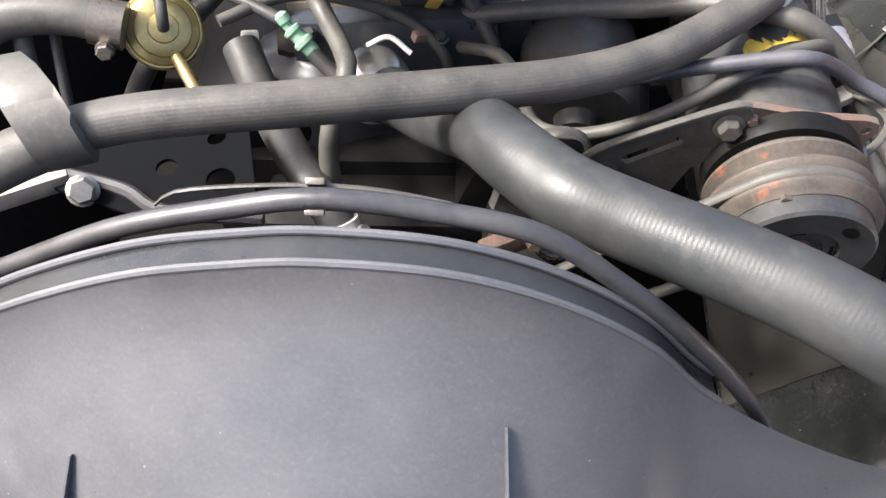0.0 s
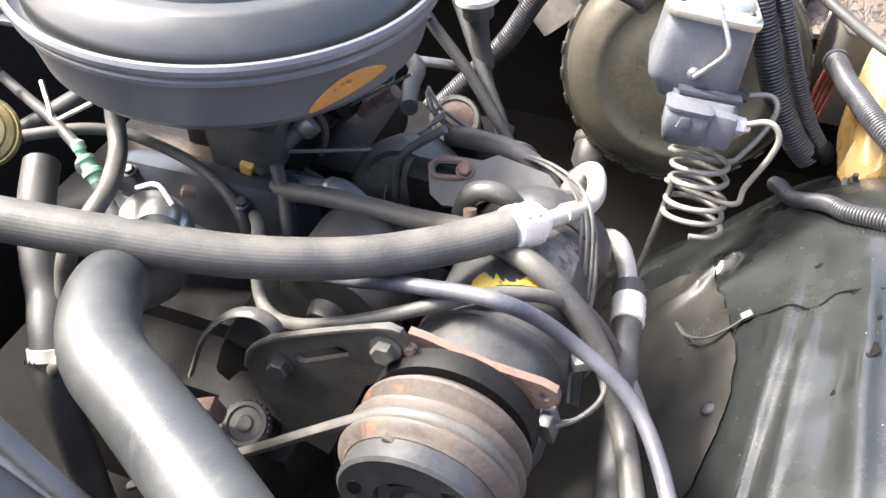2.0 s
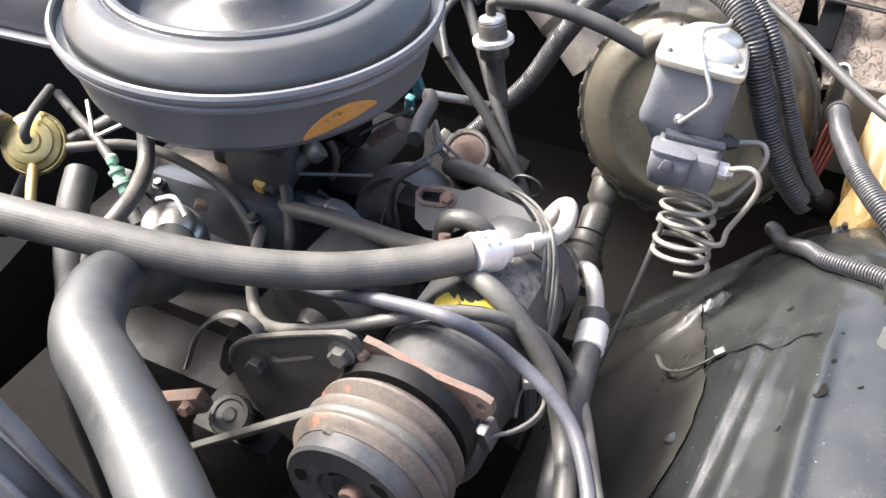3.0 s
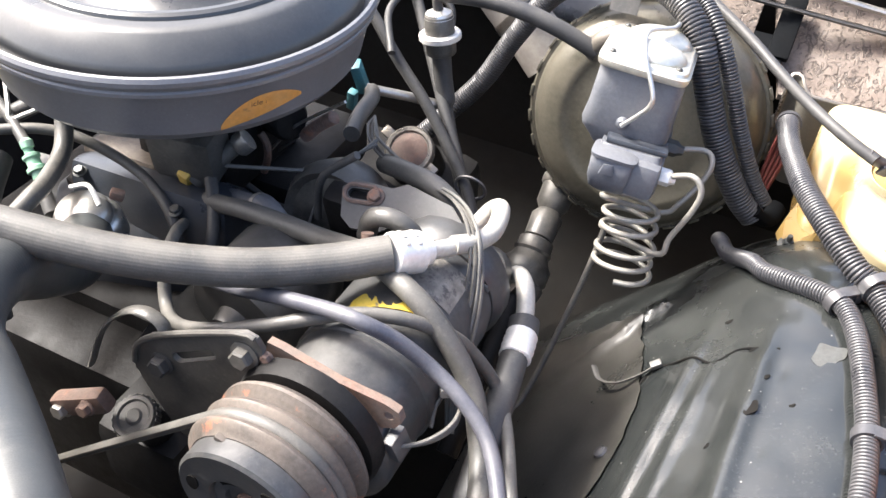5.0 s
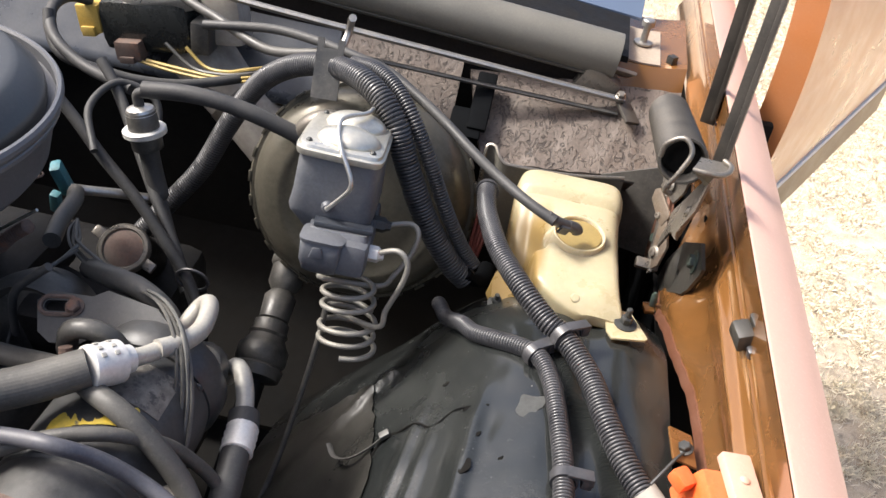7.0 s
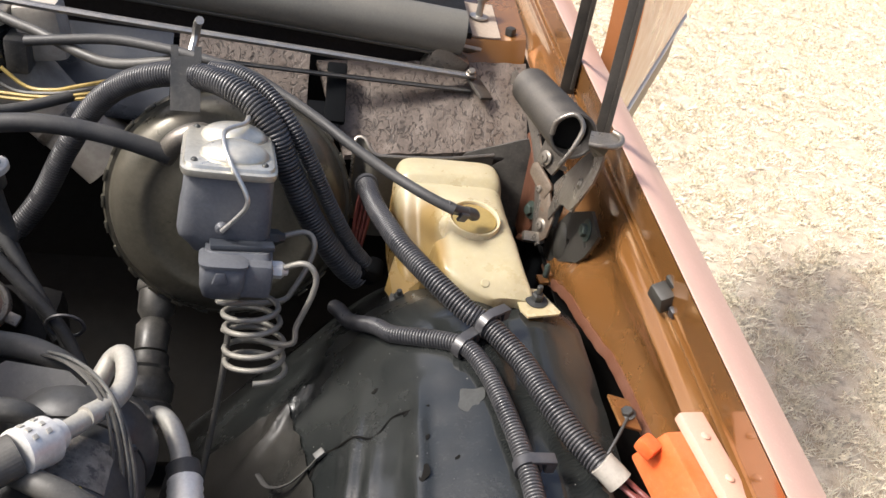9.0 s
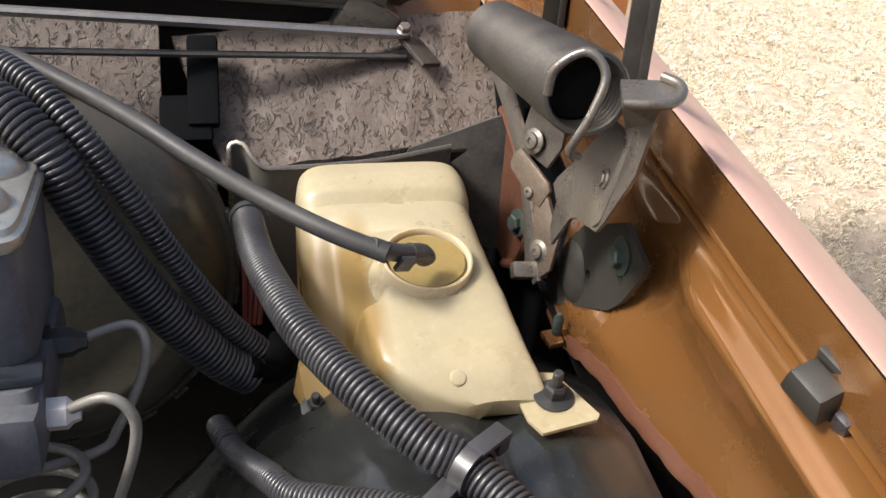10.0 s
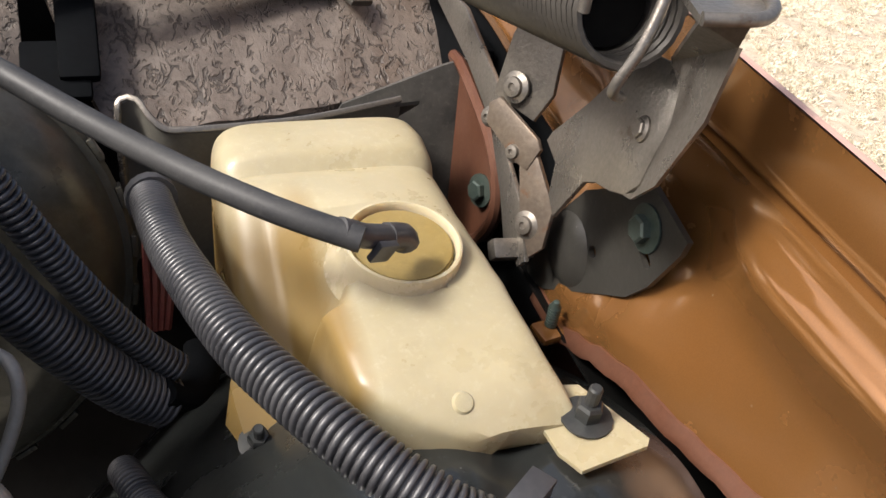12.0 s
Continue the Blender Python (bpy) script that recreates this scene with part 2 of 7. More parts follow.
tnt.links.new(t_mix.outputs[2], tp.inputs["Base Color"])
M_PAD = surface("grey cowl rubber", (0.105, 0.100, 0.085), 0.45, 0, 0.12, 300, 0.08, (0.16, 0.148, 0.125), 0.5, 10)
M_TAN = surface("tan lower trim", (0.34, 0.25, 0.15), 0.5, 0.0, 0.12, 200, 0.05, (0.42, 0.33, 0.22), 0.4, 10)
M_WHITE = surface("white paint", (0.78, 0.76, 0.70), 0.45, 0, 0.05, 300, 0.02, (0.6, 0.55, 0.45), 0.3, 20)
M_STICKER = surface("worn orange sticker", (0.50, 0.215, 0.035), 0.45, 0, 0.2, 180, 0.08, (0.40, 0.26, 0.11), 0.6, 60, second=(0.13, 0.065, 0.025), edge=0.60)
M_LABEL = surface("worn yellow label", (0.60, 0.43, 0.04), 0.5, 0, 0.15, 180, 0.06, (0.30, 0.26, 0.12), 0.5, 40, second=(0.09, 0.085, 0.08), edge=0.57)
M_PAPER = surface("stained paper label", (0.42, 0.39, 0.34), 0.7, 0, 0.2, 200, 0.1, (0.22, 0.19, 0.16), 0.7, 50)
M_DUSTY = surface("dusty cream paint", (0.27, 0.215, 0.165), 0.6, 0, 0.15, 200, 0.1, (0.33, 0.285, 0.235), 0.6, 24, second=(0.25, 0.125, 0.05), edge=0.62)
M_INK = surface("black ink", (0.02, 0.02, 0.02), 0.6, 0, 0.1, 200, 0.0)
M_GREEN = surface("pale green plastic", (0.16, 0.36, 0.24), 0.45, 0, 0.15, 300, 0.05, (0.35, 0.40, 0.32), 0.5, 60)
M_TEAL = surface("teal plastic", (0.03, 0.16, 0.19), 0.5, 0, 0.2, 300, 0.05, (0.12, 0.16, 0.15), 0.4, 40)
M_YELLOWPL = surface("yellow plastic", (0.55, 0.36, 0.07), 0.5, 0, 0.15, 300, 0.05, (0.34, 0.25, 0.10), 0.5, 50)
M_REDWIRE = surface("red wire", (0.15, 0.028, 0.025), 0.5, 0, 0.2, 300, 0.02, (0.2, 0.1, 0.08), 0.4, 40)
M_YWIRE = surface("yellow wire", (0.50, 0.36, 0.10), 0.5, 0, 0.2, 300, 0.02, (0.25, 0.18, 0.1), 0.4, 40)
M_MARKER = surface("orange marker lens", (0.66, 0.105, 0.02), 0.35, 0, 0.10, 200, 0.06, (0.60, 0.22, 0.10), 0.45, 30, sub=0.3)
M_BOLT = surface("dark phosphate bolt", (0.045, 0.05, 0.05), 0.4, 0.6, 0.2, 300, 0.1, (0.12, 0.11, 0.1), 0.4, 50)
M_BOLTGREEN = surface("green phosphate bolt", (0.05, 0.075, 0.065), 0.38, 0.5, 0.2, 300, 0.1, (0.12, 0.12, 0.1), 0.4, 50)
M_SOIL = surface("dry lawn soil", (0.36, 0.28, 0.195), 0.95, 0, 0.50, 300, 0.9, (0.64, 0.56, 0.44), 0.75, 19.0, second=(0.13, 0.095, 0.065), edge=0.52)
M_GRASS = surface("straw grass", (0.72, 0.63, 0.48), 0.8, 0, 0.45, 60, 0.0, (0.82, 0.745, 0.61), 0.7, 9.0, second=(0.38, 0.285, 0.19), edge=0.57)
M_PAINTBLUE = surface("blue-black firewall paint", (0.030, 0.036, 0.047), 0.33, 0.1, 0.2, 200, 0.08, (0.07, 0.07, 0.07), 0.5, 14, spec=0.7)
M_FLAP = surface("dusty flat rubber", (0.019, 0.0185, 0.0165), 0.36, 0, 0.25, 200, 0.16, (0.056, 0.052, 0.044), 0.6, 11, spec=0.55, spots=0.3)
M_GRIME = surface("brown baked grime", (0.020, 0.015, 0.012), 0.7, 0, 0.35, 160, 0.4, (0.042, 0.032, 0.025), 0.6, 30, spec=0.3)
M_TANGRIME = surface("tan baked sludge", (0.120, 0.098, 0.078), 0.6, 0, 0.3, 160, 0.4, (0.19, 0.16, 0.13), 0.6, 30, second=(0.05, 0.042, 0.036), edge=0.56)
M_FLUID = surface("amber washer fluid", (0.19, 0.125, 0.035), 0.12, 0, 0.05, 60, 0.0, (0.24, 0.17, 0.06), 0.3, 40)
M_BORE = surface("amber stained plastic", (0.25, 0.17, 0.052), 0.4, 0, 0.1, 200, 0.05, (0.34, 0.25, 0.10), 0.5, 20, sub=0.3)
M_SCUFF = surface("grey scuffed plastic", (0.040, 0.042, 0.040), 0.5, 0, 0.3, 250, 0.2, (0.02, 0.02, 0.018), 0.6, 60)
M_FLATBLACK = surface("flat black paint", (0.005, 0.006, 0.007), 0.85, 0, 0.2, 200, 0.1, (0.010, 0.009, 0.009), 0.4, 20, spec=0.04)
M_HOSEBLUE = surface("blue-grey rubber", (0.050, 0.052, 0.066), 0.42, 0, 0.2, 400, 0.06, (0.12, 0.115, 0.115), 0.5, 26)
M_LID = surface("satin black lid paint", (0.022, 0.024, 0.0260), 0.32, 0, 0.2, 300, 0.03, (0.065, 0.066, 0.066), 0.40, 9, spec=0.6, spots=0.3)
# deep shade of the bay and its gaps is put into this near-black
M_DEEP = surface("black underbody and shade fill", (0.006, 0.006, 0.006), 0.9, 0, 0.3, 60, 0.3, (0.014, 0.012, 0.010), 0.5, 12, spec=0.08)
M_GLASS = bpy.data.materials.new("windscreen glass")
M_GLASS.use_nodes = True
g_ = M_GLASS.node_tree.nodes["Principled BSDF"]
# blue base colour paints in the sky's reflection
g_.inputs["Base Color"].default_value, g_.inputs["Roughness"].default_value = (0.10, 0.135, 0.20, 1), 0.04
g_.inputs["Specular IOR Level"].default_value = 0.9


# ---- building helpers ----
def thing(name, label, category, base=(0, 0, 0), group="", kind=""):
    ob = new(name)
    ob.location = base
    ob.empty_display_size = 0.02
    return tagged(ob, label, category, group, kind)


def part(name, bm, material, parent=None, label="", smooth=40.0):
    """Links a bmesh in world places as one mesh, under a thing or a part."""
    bmesh.ops.recalc_face_normals(bm, faces=bm.faces)
    lim = radians(smooth)
    for f in bm.faces:
        f.smooth = True
    for e in bm.edges:
        if len(e.link_faces) == 2 and e.calc_face_angle(0.0) > lim:
            e.smooth = False
    me = bpy.data.meshes.new(name)
    bm.to_mesh(me)
    bm.free()
    me.materials.append(material)
    ob = new(name, me)
    if parent:
        ob.parent = parent
        if not parent.parent:
            ob.matrix_parent_inverse = Matrix.Translation(-Vector(parent.location))
    return tagged(ob, label)


def spline(points, step=0.006):
    """Points along a smooth curve through the given ones."""
    p = [Vector(q) for q in points]
    p = [2 * p[0] - p[1], *p, 2 * p[-1] - p[-2]]
    out = []
    for a, b, c, d in zip(p, p[1:], p[2:], p[3:]):
        n = max(2, int((c - b).length / step))
        for i in range(n):
            t = i / n
            out.append(0.5 * (2 * b + (c - a) * t + (2 * a - 5 * b + 4 * c - d) * t * t + (3 * b - a - 3 * c + d) * t ** 3))
    return out + [p[-2]]


def tube(points, r, seg=10, step=0.006, bm=None, radius=None, hollow=0.0, flat=1.0, flutes=0, groove=0.0):
    """A round tube along a smooth curve. radius(s): its radius at s metres. hollow: depth of the open ends."""
    bm = bm or bmesh.new()
    c = spline(points, step)
    up = Vector((0.13, 0.27, 0.95))
    rings, s = [], 0.0
    for i, q in enumerate(c):
        d = (c[min(i + 1, len(c) - 1)] - c[max(i - 1, 0)]).normalized()
        up = (up - d * up.dot(d)).normalized()
        side = d.cross(up)
        if i:
            s += (q - c[i - 1]).length
        rr = radius(s) if radius else r
        rings.append([bm.verts.new(q + (rr + (groove * math.cos(flutes * a) if flutes else 0.0)) * (math.cos(a) * side + flat * math.sin(a) * up)) for a in (2 * math.pi * k / seg for k in range(seg))])
    for a, b in zip(rings, rings[1:]):
        for k in range(seg):
            bm.faces.new((a[k], a[(k + 1) % seg], b[(k + 1) % seg], b[k]))
    for ring in (rings[0], rings[-1]):
        bm.faces.new(ring)
    return bm


def basis(origin, axis, up=(0, 0, 1)):
    """A matrix whose z runs along axis."""
    z = Vector(axis).normalized()
    x = Vector(up).cross(z)
    x = x.normalized() if x.length > 1e-4 else Vector((1, 0, 0))
    y = z.cross(x)
    m = Matrix((x, y, z)).transposed().to_4x4()
    m.translation = origin
    return m


def lathe(profile, origin, axis, seg=32, bm=None):
    """A turned body: profile rows are (radius, distance along the axis)."""
    bm = bm or bmesh.new()
    m = basis(origin, axis)
    rings = []
    for r, h in profile:
        if r < 1e-5:
            rings.append([bm.verts.new(m @ Vector((0, 0, h)))])
        else:
            rings.append([bm.verts.new(m @ Vector((r * math.cos(a), r * math.sin(a), h))) for a in (2 * math.pi * k / seg for k in range(seg))])
    for a, b in zip(rings, rings[1:]):
        for k in range(seg):
            n = (k + 1) % seg
            if len(a) == 1 and len(b) > 1:
                bm.faces.new((a[0], b[k], b[n]))
            elif len(b) == 1 and len(a) > 1:
                bm.faces.new((a[k], a[n], b[0]))
            elif len(a) > 1:
                bm.faces.new((a[k], a[n], b[n], b[k]))
    for ring in (rings[0], rings[-1]):
        if len(ring) > 2:
            bm.faces.new(ring)
    return bm


def block(size, m, bevel=0.003, bm=None, taper=1.0):
    """A box with rounded edges, at the pose m. taper: the size of its top against its foot."""
    own = bmesh.new()
    bmesh.ops.create_cube(own, size=1.0)
    for v in own.verts:
        k = taper if v.co.z > 0 else 1.0
        v.co = Vector((v.co.x * size[0] * k, v.co.y * size[1] * k, v.co.z * size[2]))
    if bevel:
        bmesh.ops.bevel(own, geom=list(own.edges), offset=min(bevel, 0.45 * min(size)), segments=2, affect="EDGES", profile=0.6)
    bmesh.ops.transform(own, matrix=m, verts=own.verts)
    if bm is None:
        return own
    me = bpy.data.meshes.new("joined")
    own.to_mesh(me)
    own.free()
    bm.from_mesh(me)
    bpy.data.meshes.remove(me)
    return bm


def plate(outline, thick, m, holes=(), bevel=0.0):
    """A sheet cut to an outline, with holes through it, thick along the z of the pose m."""
    bm = bmesh.new()
    for loop in (outline, *holes):
        vs = [bm.verts.new((x, y, 0)) for x, y in loop]
        for a, b in zip(vs, vs[1:] + vs[:1]):
            bm.edges.new((a, b))
    bmesh.ops.triangle_fill(bm, use_beauty=True, use_dissolve=False, edges=list(bm.edges))
    got = bmesh.ops.extrude_face_region(bm, geom=list(bm.faces))
    bmesh.ops.translate(bm, vec=(0, 0, thick), verts=[v for v in got["geom"] if isinstance(v, bmesh.types.BMVert)])
    if bevel:
        bmesh.ops.recalc_face_normals(bm, faces=bm.faces)
        rim = [e for e in bm.edges if len(e.link_faces) == 2 and 1.3 < e.calc_face_angle(0.0) < 1.8 and abs(e.verts[0].co.z - e.verts[1].co.z) < 1e-6]
        bmesh.ops.bevel(bm, geom=rim, offset=bevel, segments=2, profile=0.5, affect="EDGES")
    bmesh.ops.transform(bm, matrix=m, verts=bm.verts)
    return bm


def disc(cx, cy, r, n=14, sx=1.0, turn=0.0):
    return [(cx + r * sx * math.cos(2 * math.pi * k / n) * math.cos(turn) - r * math.sin(2 * math.pi * k / n) * math.sin(turn),
             cy + r * sx * math.cos(2 * math.pi * k / n) * math.sin(turn) + r * math.sin(2 * math.pi * k / n) * math.cos(turn)) for k in range(n)]


def slot(x0, y0, x1, y1, r, n=6):
    """A long hole from one centre to another."""
    a = math.atan2(y1 - y0, x1 - x0)
    one = [(x1 + r * math.cos(a - math.pi / 2 + math.pi * k / n), y1 + r * math.sin(a - math.pi / 2 + math.pi * k / n)) for k in range(n + 1)]
    two = [(x0 + r * math.cos(a + math.pi / 2 + math.pi * k / n), y0 + r * math.sin(a + math.pi / 2 + math.pi * k / n)) for k in range(n + 1)]
    return one + two


def sheet(place, us, vs, thick=0.0, way=(0, 0, -1)):
    """A surface place(u, v) over a grid, closed below by thick along way."""
    bm = bmesh.new()
    top = [[bm.verts.new(place(u, v)) for v in vs] for u in us]
    for a, b in zip(top, top[1:]):
        for k in range(len(vs) - 1):
            bm.faces.new((a[k], a[k + 1], b[k + 1], b[k]))
    if thick:
        got = bmesh.ops.extrude_face_region(bm, geom=list(bm.faces))
        bmesh.ops.translate(bm, vec=Vector(way) * thick, verts=[v for v in got["geom"] if isinstance(v, bmesh.types.BMVert)])
    return bm


def loft(loops, cap=True):
    """A skin over closed loops of equal length."""
    bm = bmesh.new()
    rings = [[bm.verts.new(p) for p in loop] for loop in loops]
    n = len(rings[0])
    for a, b in zip(rings, rings[1:]):
        for k in range(n):
            bm.faces.new((a[k], a[(k + 1) % n], b[(k + 1) % n], b[k]))
    if cap:
        bm.faces.new(rings[0])
        bm.faces.new(rings[-1])
    return bm


def even(a, b, n):
    return [a + (b - a) * i / n for i in range(n + 1)]


def soft_step(x):
    x = min(1.0, max(0.0, x))
    return x * x * (3 - 2 * x)


def bolt(origin, axis, r=0.006, h=0.005, washer=1.7, stud=0.0, material=None, parent=None, name="bolt"):
    """A hexagon head on a round washer."""
    bm = lathe([(0, 0), (r * washer, 0), (r * washer, 0.0012), (r * 1.12, 0.0022)], origin, axis, 16)
    lathe([(r * 1.1, 0.001), (r * 1.1, h * 0.85), (r * 0.9, h), (0, h)], origin, axis, 6, bm)
    if stud:
        lathe([(r * 0.55, h * 0.9), (r * 0.55, h + stud * 0.9), (r * 0.42, h + stud), (0, h + stud)], origin, axis, 10, bm)
    return part(name, bm, material or M_BOLT, parent, "", 30)


def hose(name, label, points, r, material, category="hose", seg=12, step=0.006, radius=None, flat=1.0, flutes=0, groove=0.0):
    t = thing(name, label, category, points[0])
    part("hose_body" if category == "hose" else "cable_jacket", tube(points, r, seg, step, None, radius, 0, flat, flutes, groove), material, t)
    return t


def loom(name, label, points, r, pitch, depth, seg=20):
    """A corrugated tube: a row of rounded ridges with narrow valleys between them."""
    t = thing(name, label, "wiring loom", points[0])
    fine = spline(points, 0.0015)
    dist = [0.0]
    for a, b in zip(fine, fine[1:]):
        dist.append(dist[-1] + (b - a).length)
    bm = bmesh.new()
    up, rings, i = Vector((0.13, 0.27, 0.95)), [], 0
    n = int(dist[-1] / pitch)
    for k in range(n):
        for f, rr in ((0.0, r - depth), (0.16, r - depth), (0.26, r - depth * 0.28), (0.42, r), (0.74, r), (0.90, r - depth * 0.28)):
            s = (k + f) * pitch
            while i < len(dist) - 2 and dist[i + 1] < s:
                i += 1
            q = fine[i].lerp(fine[i + 1], (s - dist[i]) / max(1e-9, dist[i + 1] - dist[i]))
            d = (fine[min(i + 3, len(fine) - 1)] - fine[max(i - 2, 0)]).normalized()
            up = (up - d * up.dot(d)).normalized()
            side = d.cross(up)
            rings.append([bm.verts.new(q + rr * (math.cos(a) * side + math.sin(a) * up)) for a in (2 * math.pi * j / seg for j in range(seg))])
    for a, b in zip(rings, rings[1:]):
        for j in range(seg):
            bm.faces.new((a[j], a[(j + 1) % seg], b[(j + 1) % seg], b[j]))
    part("corrugated_tube", bm, M_LOOM, t, "", 50)
    return t


# ---- ground ----
GROUND = -0.25
part("ground", sheet(lambda u, v: (u, v, GROUND), [-40, -8, -3, 0, 1, 2, 3, 4, 6, 10, 40], [-40, -8, -3, -1, 0, 1, 2, 3, 4, 6, 10, 40], 0.05), M_SOIL)
tagged(bpy.data.objects["ground"], "dry straw-coloured lawn beside the car", "ground", kind="structure")
rng = np.random.default_rng(7)


def lawn(count, x0, x1, y0, y1):
    """Dry blades lying and standing at all angles."""
    verts, faces = [], []
    cx, cy = rng.uniform(x0, x1, count // 50), rng.uniform(y0, y1, count // 50)
    which = rng.integers(0, len(cx), count)
    px, py = cx[which] + rng.normal(0, 0.018, count), cy[which] + rng.normal(0, 0.018, count)
    ang, lean, size = rng.uniform(0, 2 * math.pi, count), rng.uniform(0.2, 1.4, count), rng.uniform(0.015, 0.045, count)
    for i in range(count):
        dx, dy = math.cos(ang[i]) * size[i] * math.sin(lean[i]), math.sin(ang[i]) * size[i] * math.sin(lean[i])
        h = size[i] * math.cos(lean[i]) * 0.7 + 0.002
        wx, wy = -math.sin(ang[i]) * 0.0012, math.cos(ang[i]) * 0.0012
        n = len(verts)
        verts += [(px[i] - wx, py[i] - wy, GROUND), (px[i] + wx, py[i] + wy, GROUND), (px[i] + dx * 0.6 + wx, py[i] + dy * 0.6 + wy, GROUND + h * 0.85), (px[i] + dx, py[i] + dy, GROUND + h)]
        faces += [(n, n + 1, n + 2), (n, n + 2, n + 3)]
    me = bpy.data.meshes.new("dry_grass")
    me.from_pydata(verts, [], faces)
    me.materials.append(M_GRASS)
    return tagged(new("dry_grass", me), "short dry straw-coloured grass on the ground", "grass", kind="stuff")


lawn(240000, 1.0, 4.6, 0.3, 6.0)

# ---- fender ----
FEN = 0.03


def along_y(profile, ys, wave=None):
    """A pressing of constant section that runs along the car and rises a little to the rear."""
    bm = bmesh.new()
    rows = []
    for y in ys:
        rows.append([bm.verts.new((x + (wave(x, y, z) if wave else 0.0), y, z + FEN * (y - 0.8))) for x, z in profile])
    for a, b in zip(rows, rows[1:]):
        for k in range(len(profile) - 1):
            bm.faces.new((a[k], a[k + 1], b[k + 1], b[k]))
    got = bmesh.ops.extrude_face_region(bm, geom=list(bm.faces))
    bmesh.ops.translate(bm, vec=(0.0015, 0, -0.001), verts=[v for v in got["geom"] if isinstance(v, bmesh.types.BMVert)])
    return bm


fender = thing("front_fender", "burnt orange painted steel front fender with paler top flange", "car fender", (0.85, 0.8, 0))
part("top_flange", along_y([(0.8115, 0.9675), (0.815, 0.968), (0.866, 0.9365), (0.870, 0.934)], even(-0.6, 2.2, 30)), M_FLANGE, fender, "pale pinkish top flange")
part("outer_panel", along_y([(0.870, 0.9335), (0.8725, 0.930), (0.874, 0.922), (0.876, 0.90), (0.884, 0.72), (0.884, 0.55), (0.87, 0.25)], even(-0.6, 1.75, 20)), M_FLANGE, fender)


UPPER = [(0.8105, 0.967), (0.8110, 0.962), (0.8125, 0.9335), (0.8130, 0.9300), (0.8120, 0.9275), (0.8160, 0.9265), (0.8185, 0.9245), (0.8175, 0.9215), (0.8120, 0.9195)]
LIP = [(-0.7, 0.835, 0.796), (0.60, 0.838, 0.796), (0.70, 0.836, 0.796), (0.735, 0.832, 0.796), (0.765, 0.828, 0.797), (0.80, 0.823, 0.797), (0.83, 0.817, 0.797), (0.87, 0.805, 0.795), (0.895, 0.803, 0.790), (0.92, 0.802, 0.784), (0.945, 0.802, 0.780), (0.975, 0.794, 0.777), (1.0, 0.781, 0.777), (1.03, 0.767, 0.778), (1.07, 0.765, 0.780), (1.12, 0.850, 0.80), (1.30, 0.868, 0.803), (1.9, 0.870, 0.803)]


def lip_at(y):
    for (a, za, xa), (b, zb, xb) in zip(LIP, LIP[1:]):
        if y <= b:
            k = soft_step((y - a) / (b - a))
            return za + (zb - za) * k, xa + (xb - xa) * k
    return LIP[-1][1:]


def inner_row(y):
    """The section of the fender's inner face: groove, ridge, then a hollowed wall down to a turned lip."""
    rise = FEN * (y - 0.8)
    low, xl = lip_at(y)
    hollow = soft_step((y - 0.925) / 0.05)
    row = [(x, y, z + rise) for x, z in UPPER]
    ztop = 0.9195 + rise
    for k in even(0, 1, 48)[1:]:
        z = ztop + (low - ztop) * k
        crease = soft_step((0.935 - y) / 0.03) * 0.0060 * soft_step((0.9065 + rise - z) / 0.0075) * soft_step((z - rise - 0.850) / 0.05)
        x = 0.812 + (0.804 - 0.812) * soft_step(k / 0.25) + (xl - 0.804) * soft_step((k - 0.15) / 0.85) + hollow * 0.014 * math.sin(math.pi * min(1.0, k * 1.15)) + (1 - hollow) * 0.005 * math.sin(math.pi * max(0.0, k - 0.25) / 0.75) - crease
        row.append((x, y, z))
    return row + [(xl + 0.001, y, low - 0.002)]


ys = even(-0.6, 1.85, 230)
inner_bm = bmesh.new()
inner_rows = [[inner_bm.verts.new(p) for p in inner_row(y)] for y in ys]
for a, b in zip(inner_rows, inner_rows[1:]):
    for k in range(len(a) - 1):
        inner_bm.faces.new((a[k], a[k + 1], b[k + 1], b[k]))
got = bmesh.ops.extrude_face_region(inner_bm, geom=list(inner_bm.faces))
bmesh.ops.translate(inner_bm, vec=(0.0015, 0, -0.001), verts=[v for v in got["geom"] if isinstance(v, bmesh.types.BMVert)])
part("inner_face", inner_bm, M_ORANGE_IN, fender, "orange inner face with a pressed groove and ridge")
LIP_FOLD = ((0.0008, 0.0012), (-0.0012, 0.0008), (-0.0030, -0.0028), (-0.0050, -0.0068), (-0.0054, -0.0085))
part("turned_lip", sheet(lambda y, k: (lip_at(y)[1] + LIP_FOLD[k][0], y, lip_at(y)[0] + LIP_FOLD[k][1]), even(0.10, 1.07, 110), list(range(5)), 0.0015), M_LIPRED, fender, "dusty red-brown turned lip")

# ---- inner fender ----
HUMP = [(0.26, 0.44), (0.33, 0.52), (0.40, 0.605), (0.44, 0.645), (0.475, 0.685), (0.517, 0.742), (0.55, 0.776), (0.58, 0.80), (0.64, 0.826), (0.70, 0.828), (0.745, 0.815), (0.775, 0.80)]


def hump_at(x):
    for (a, za), (b, zb) in zip(HUMP, HUMP[1:]):
        if x <= b:
            break
    return za + (zb - za) * (x - a) / (b - a)


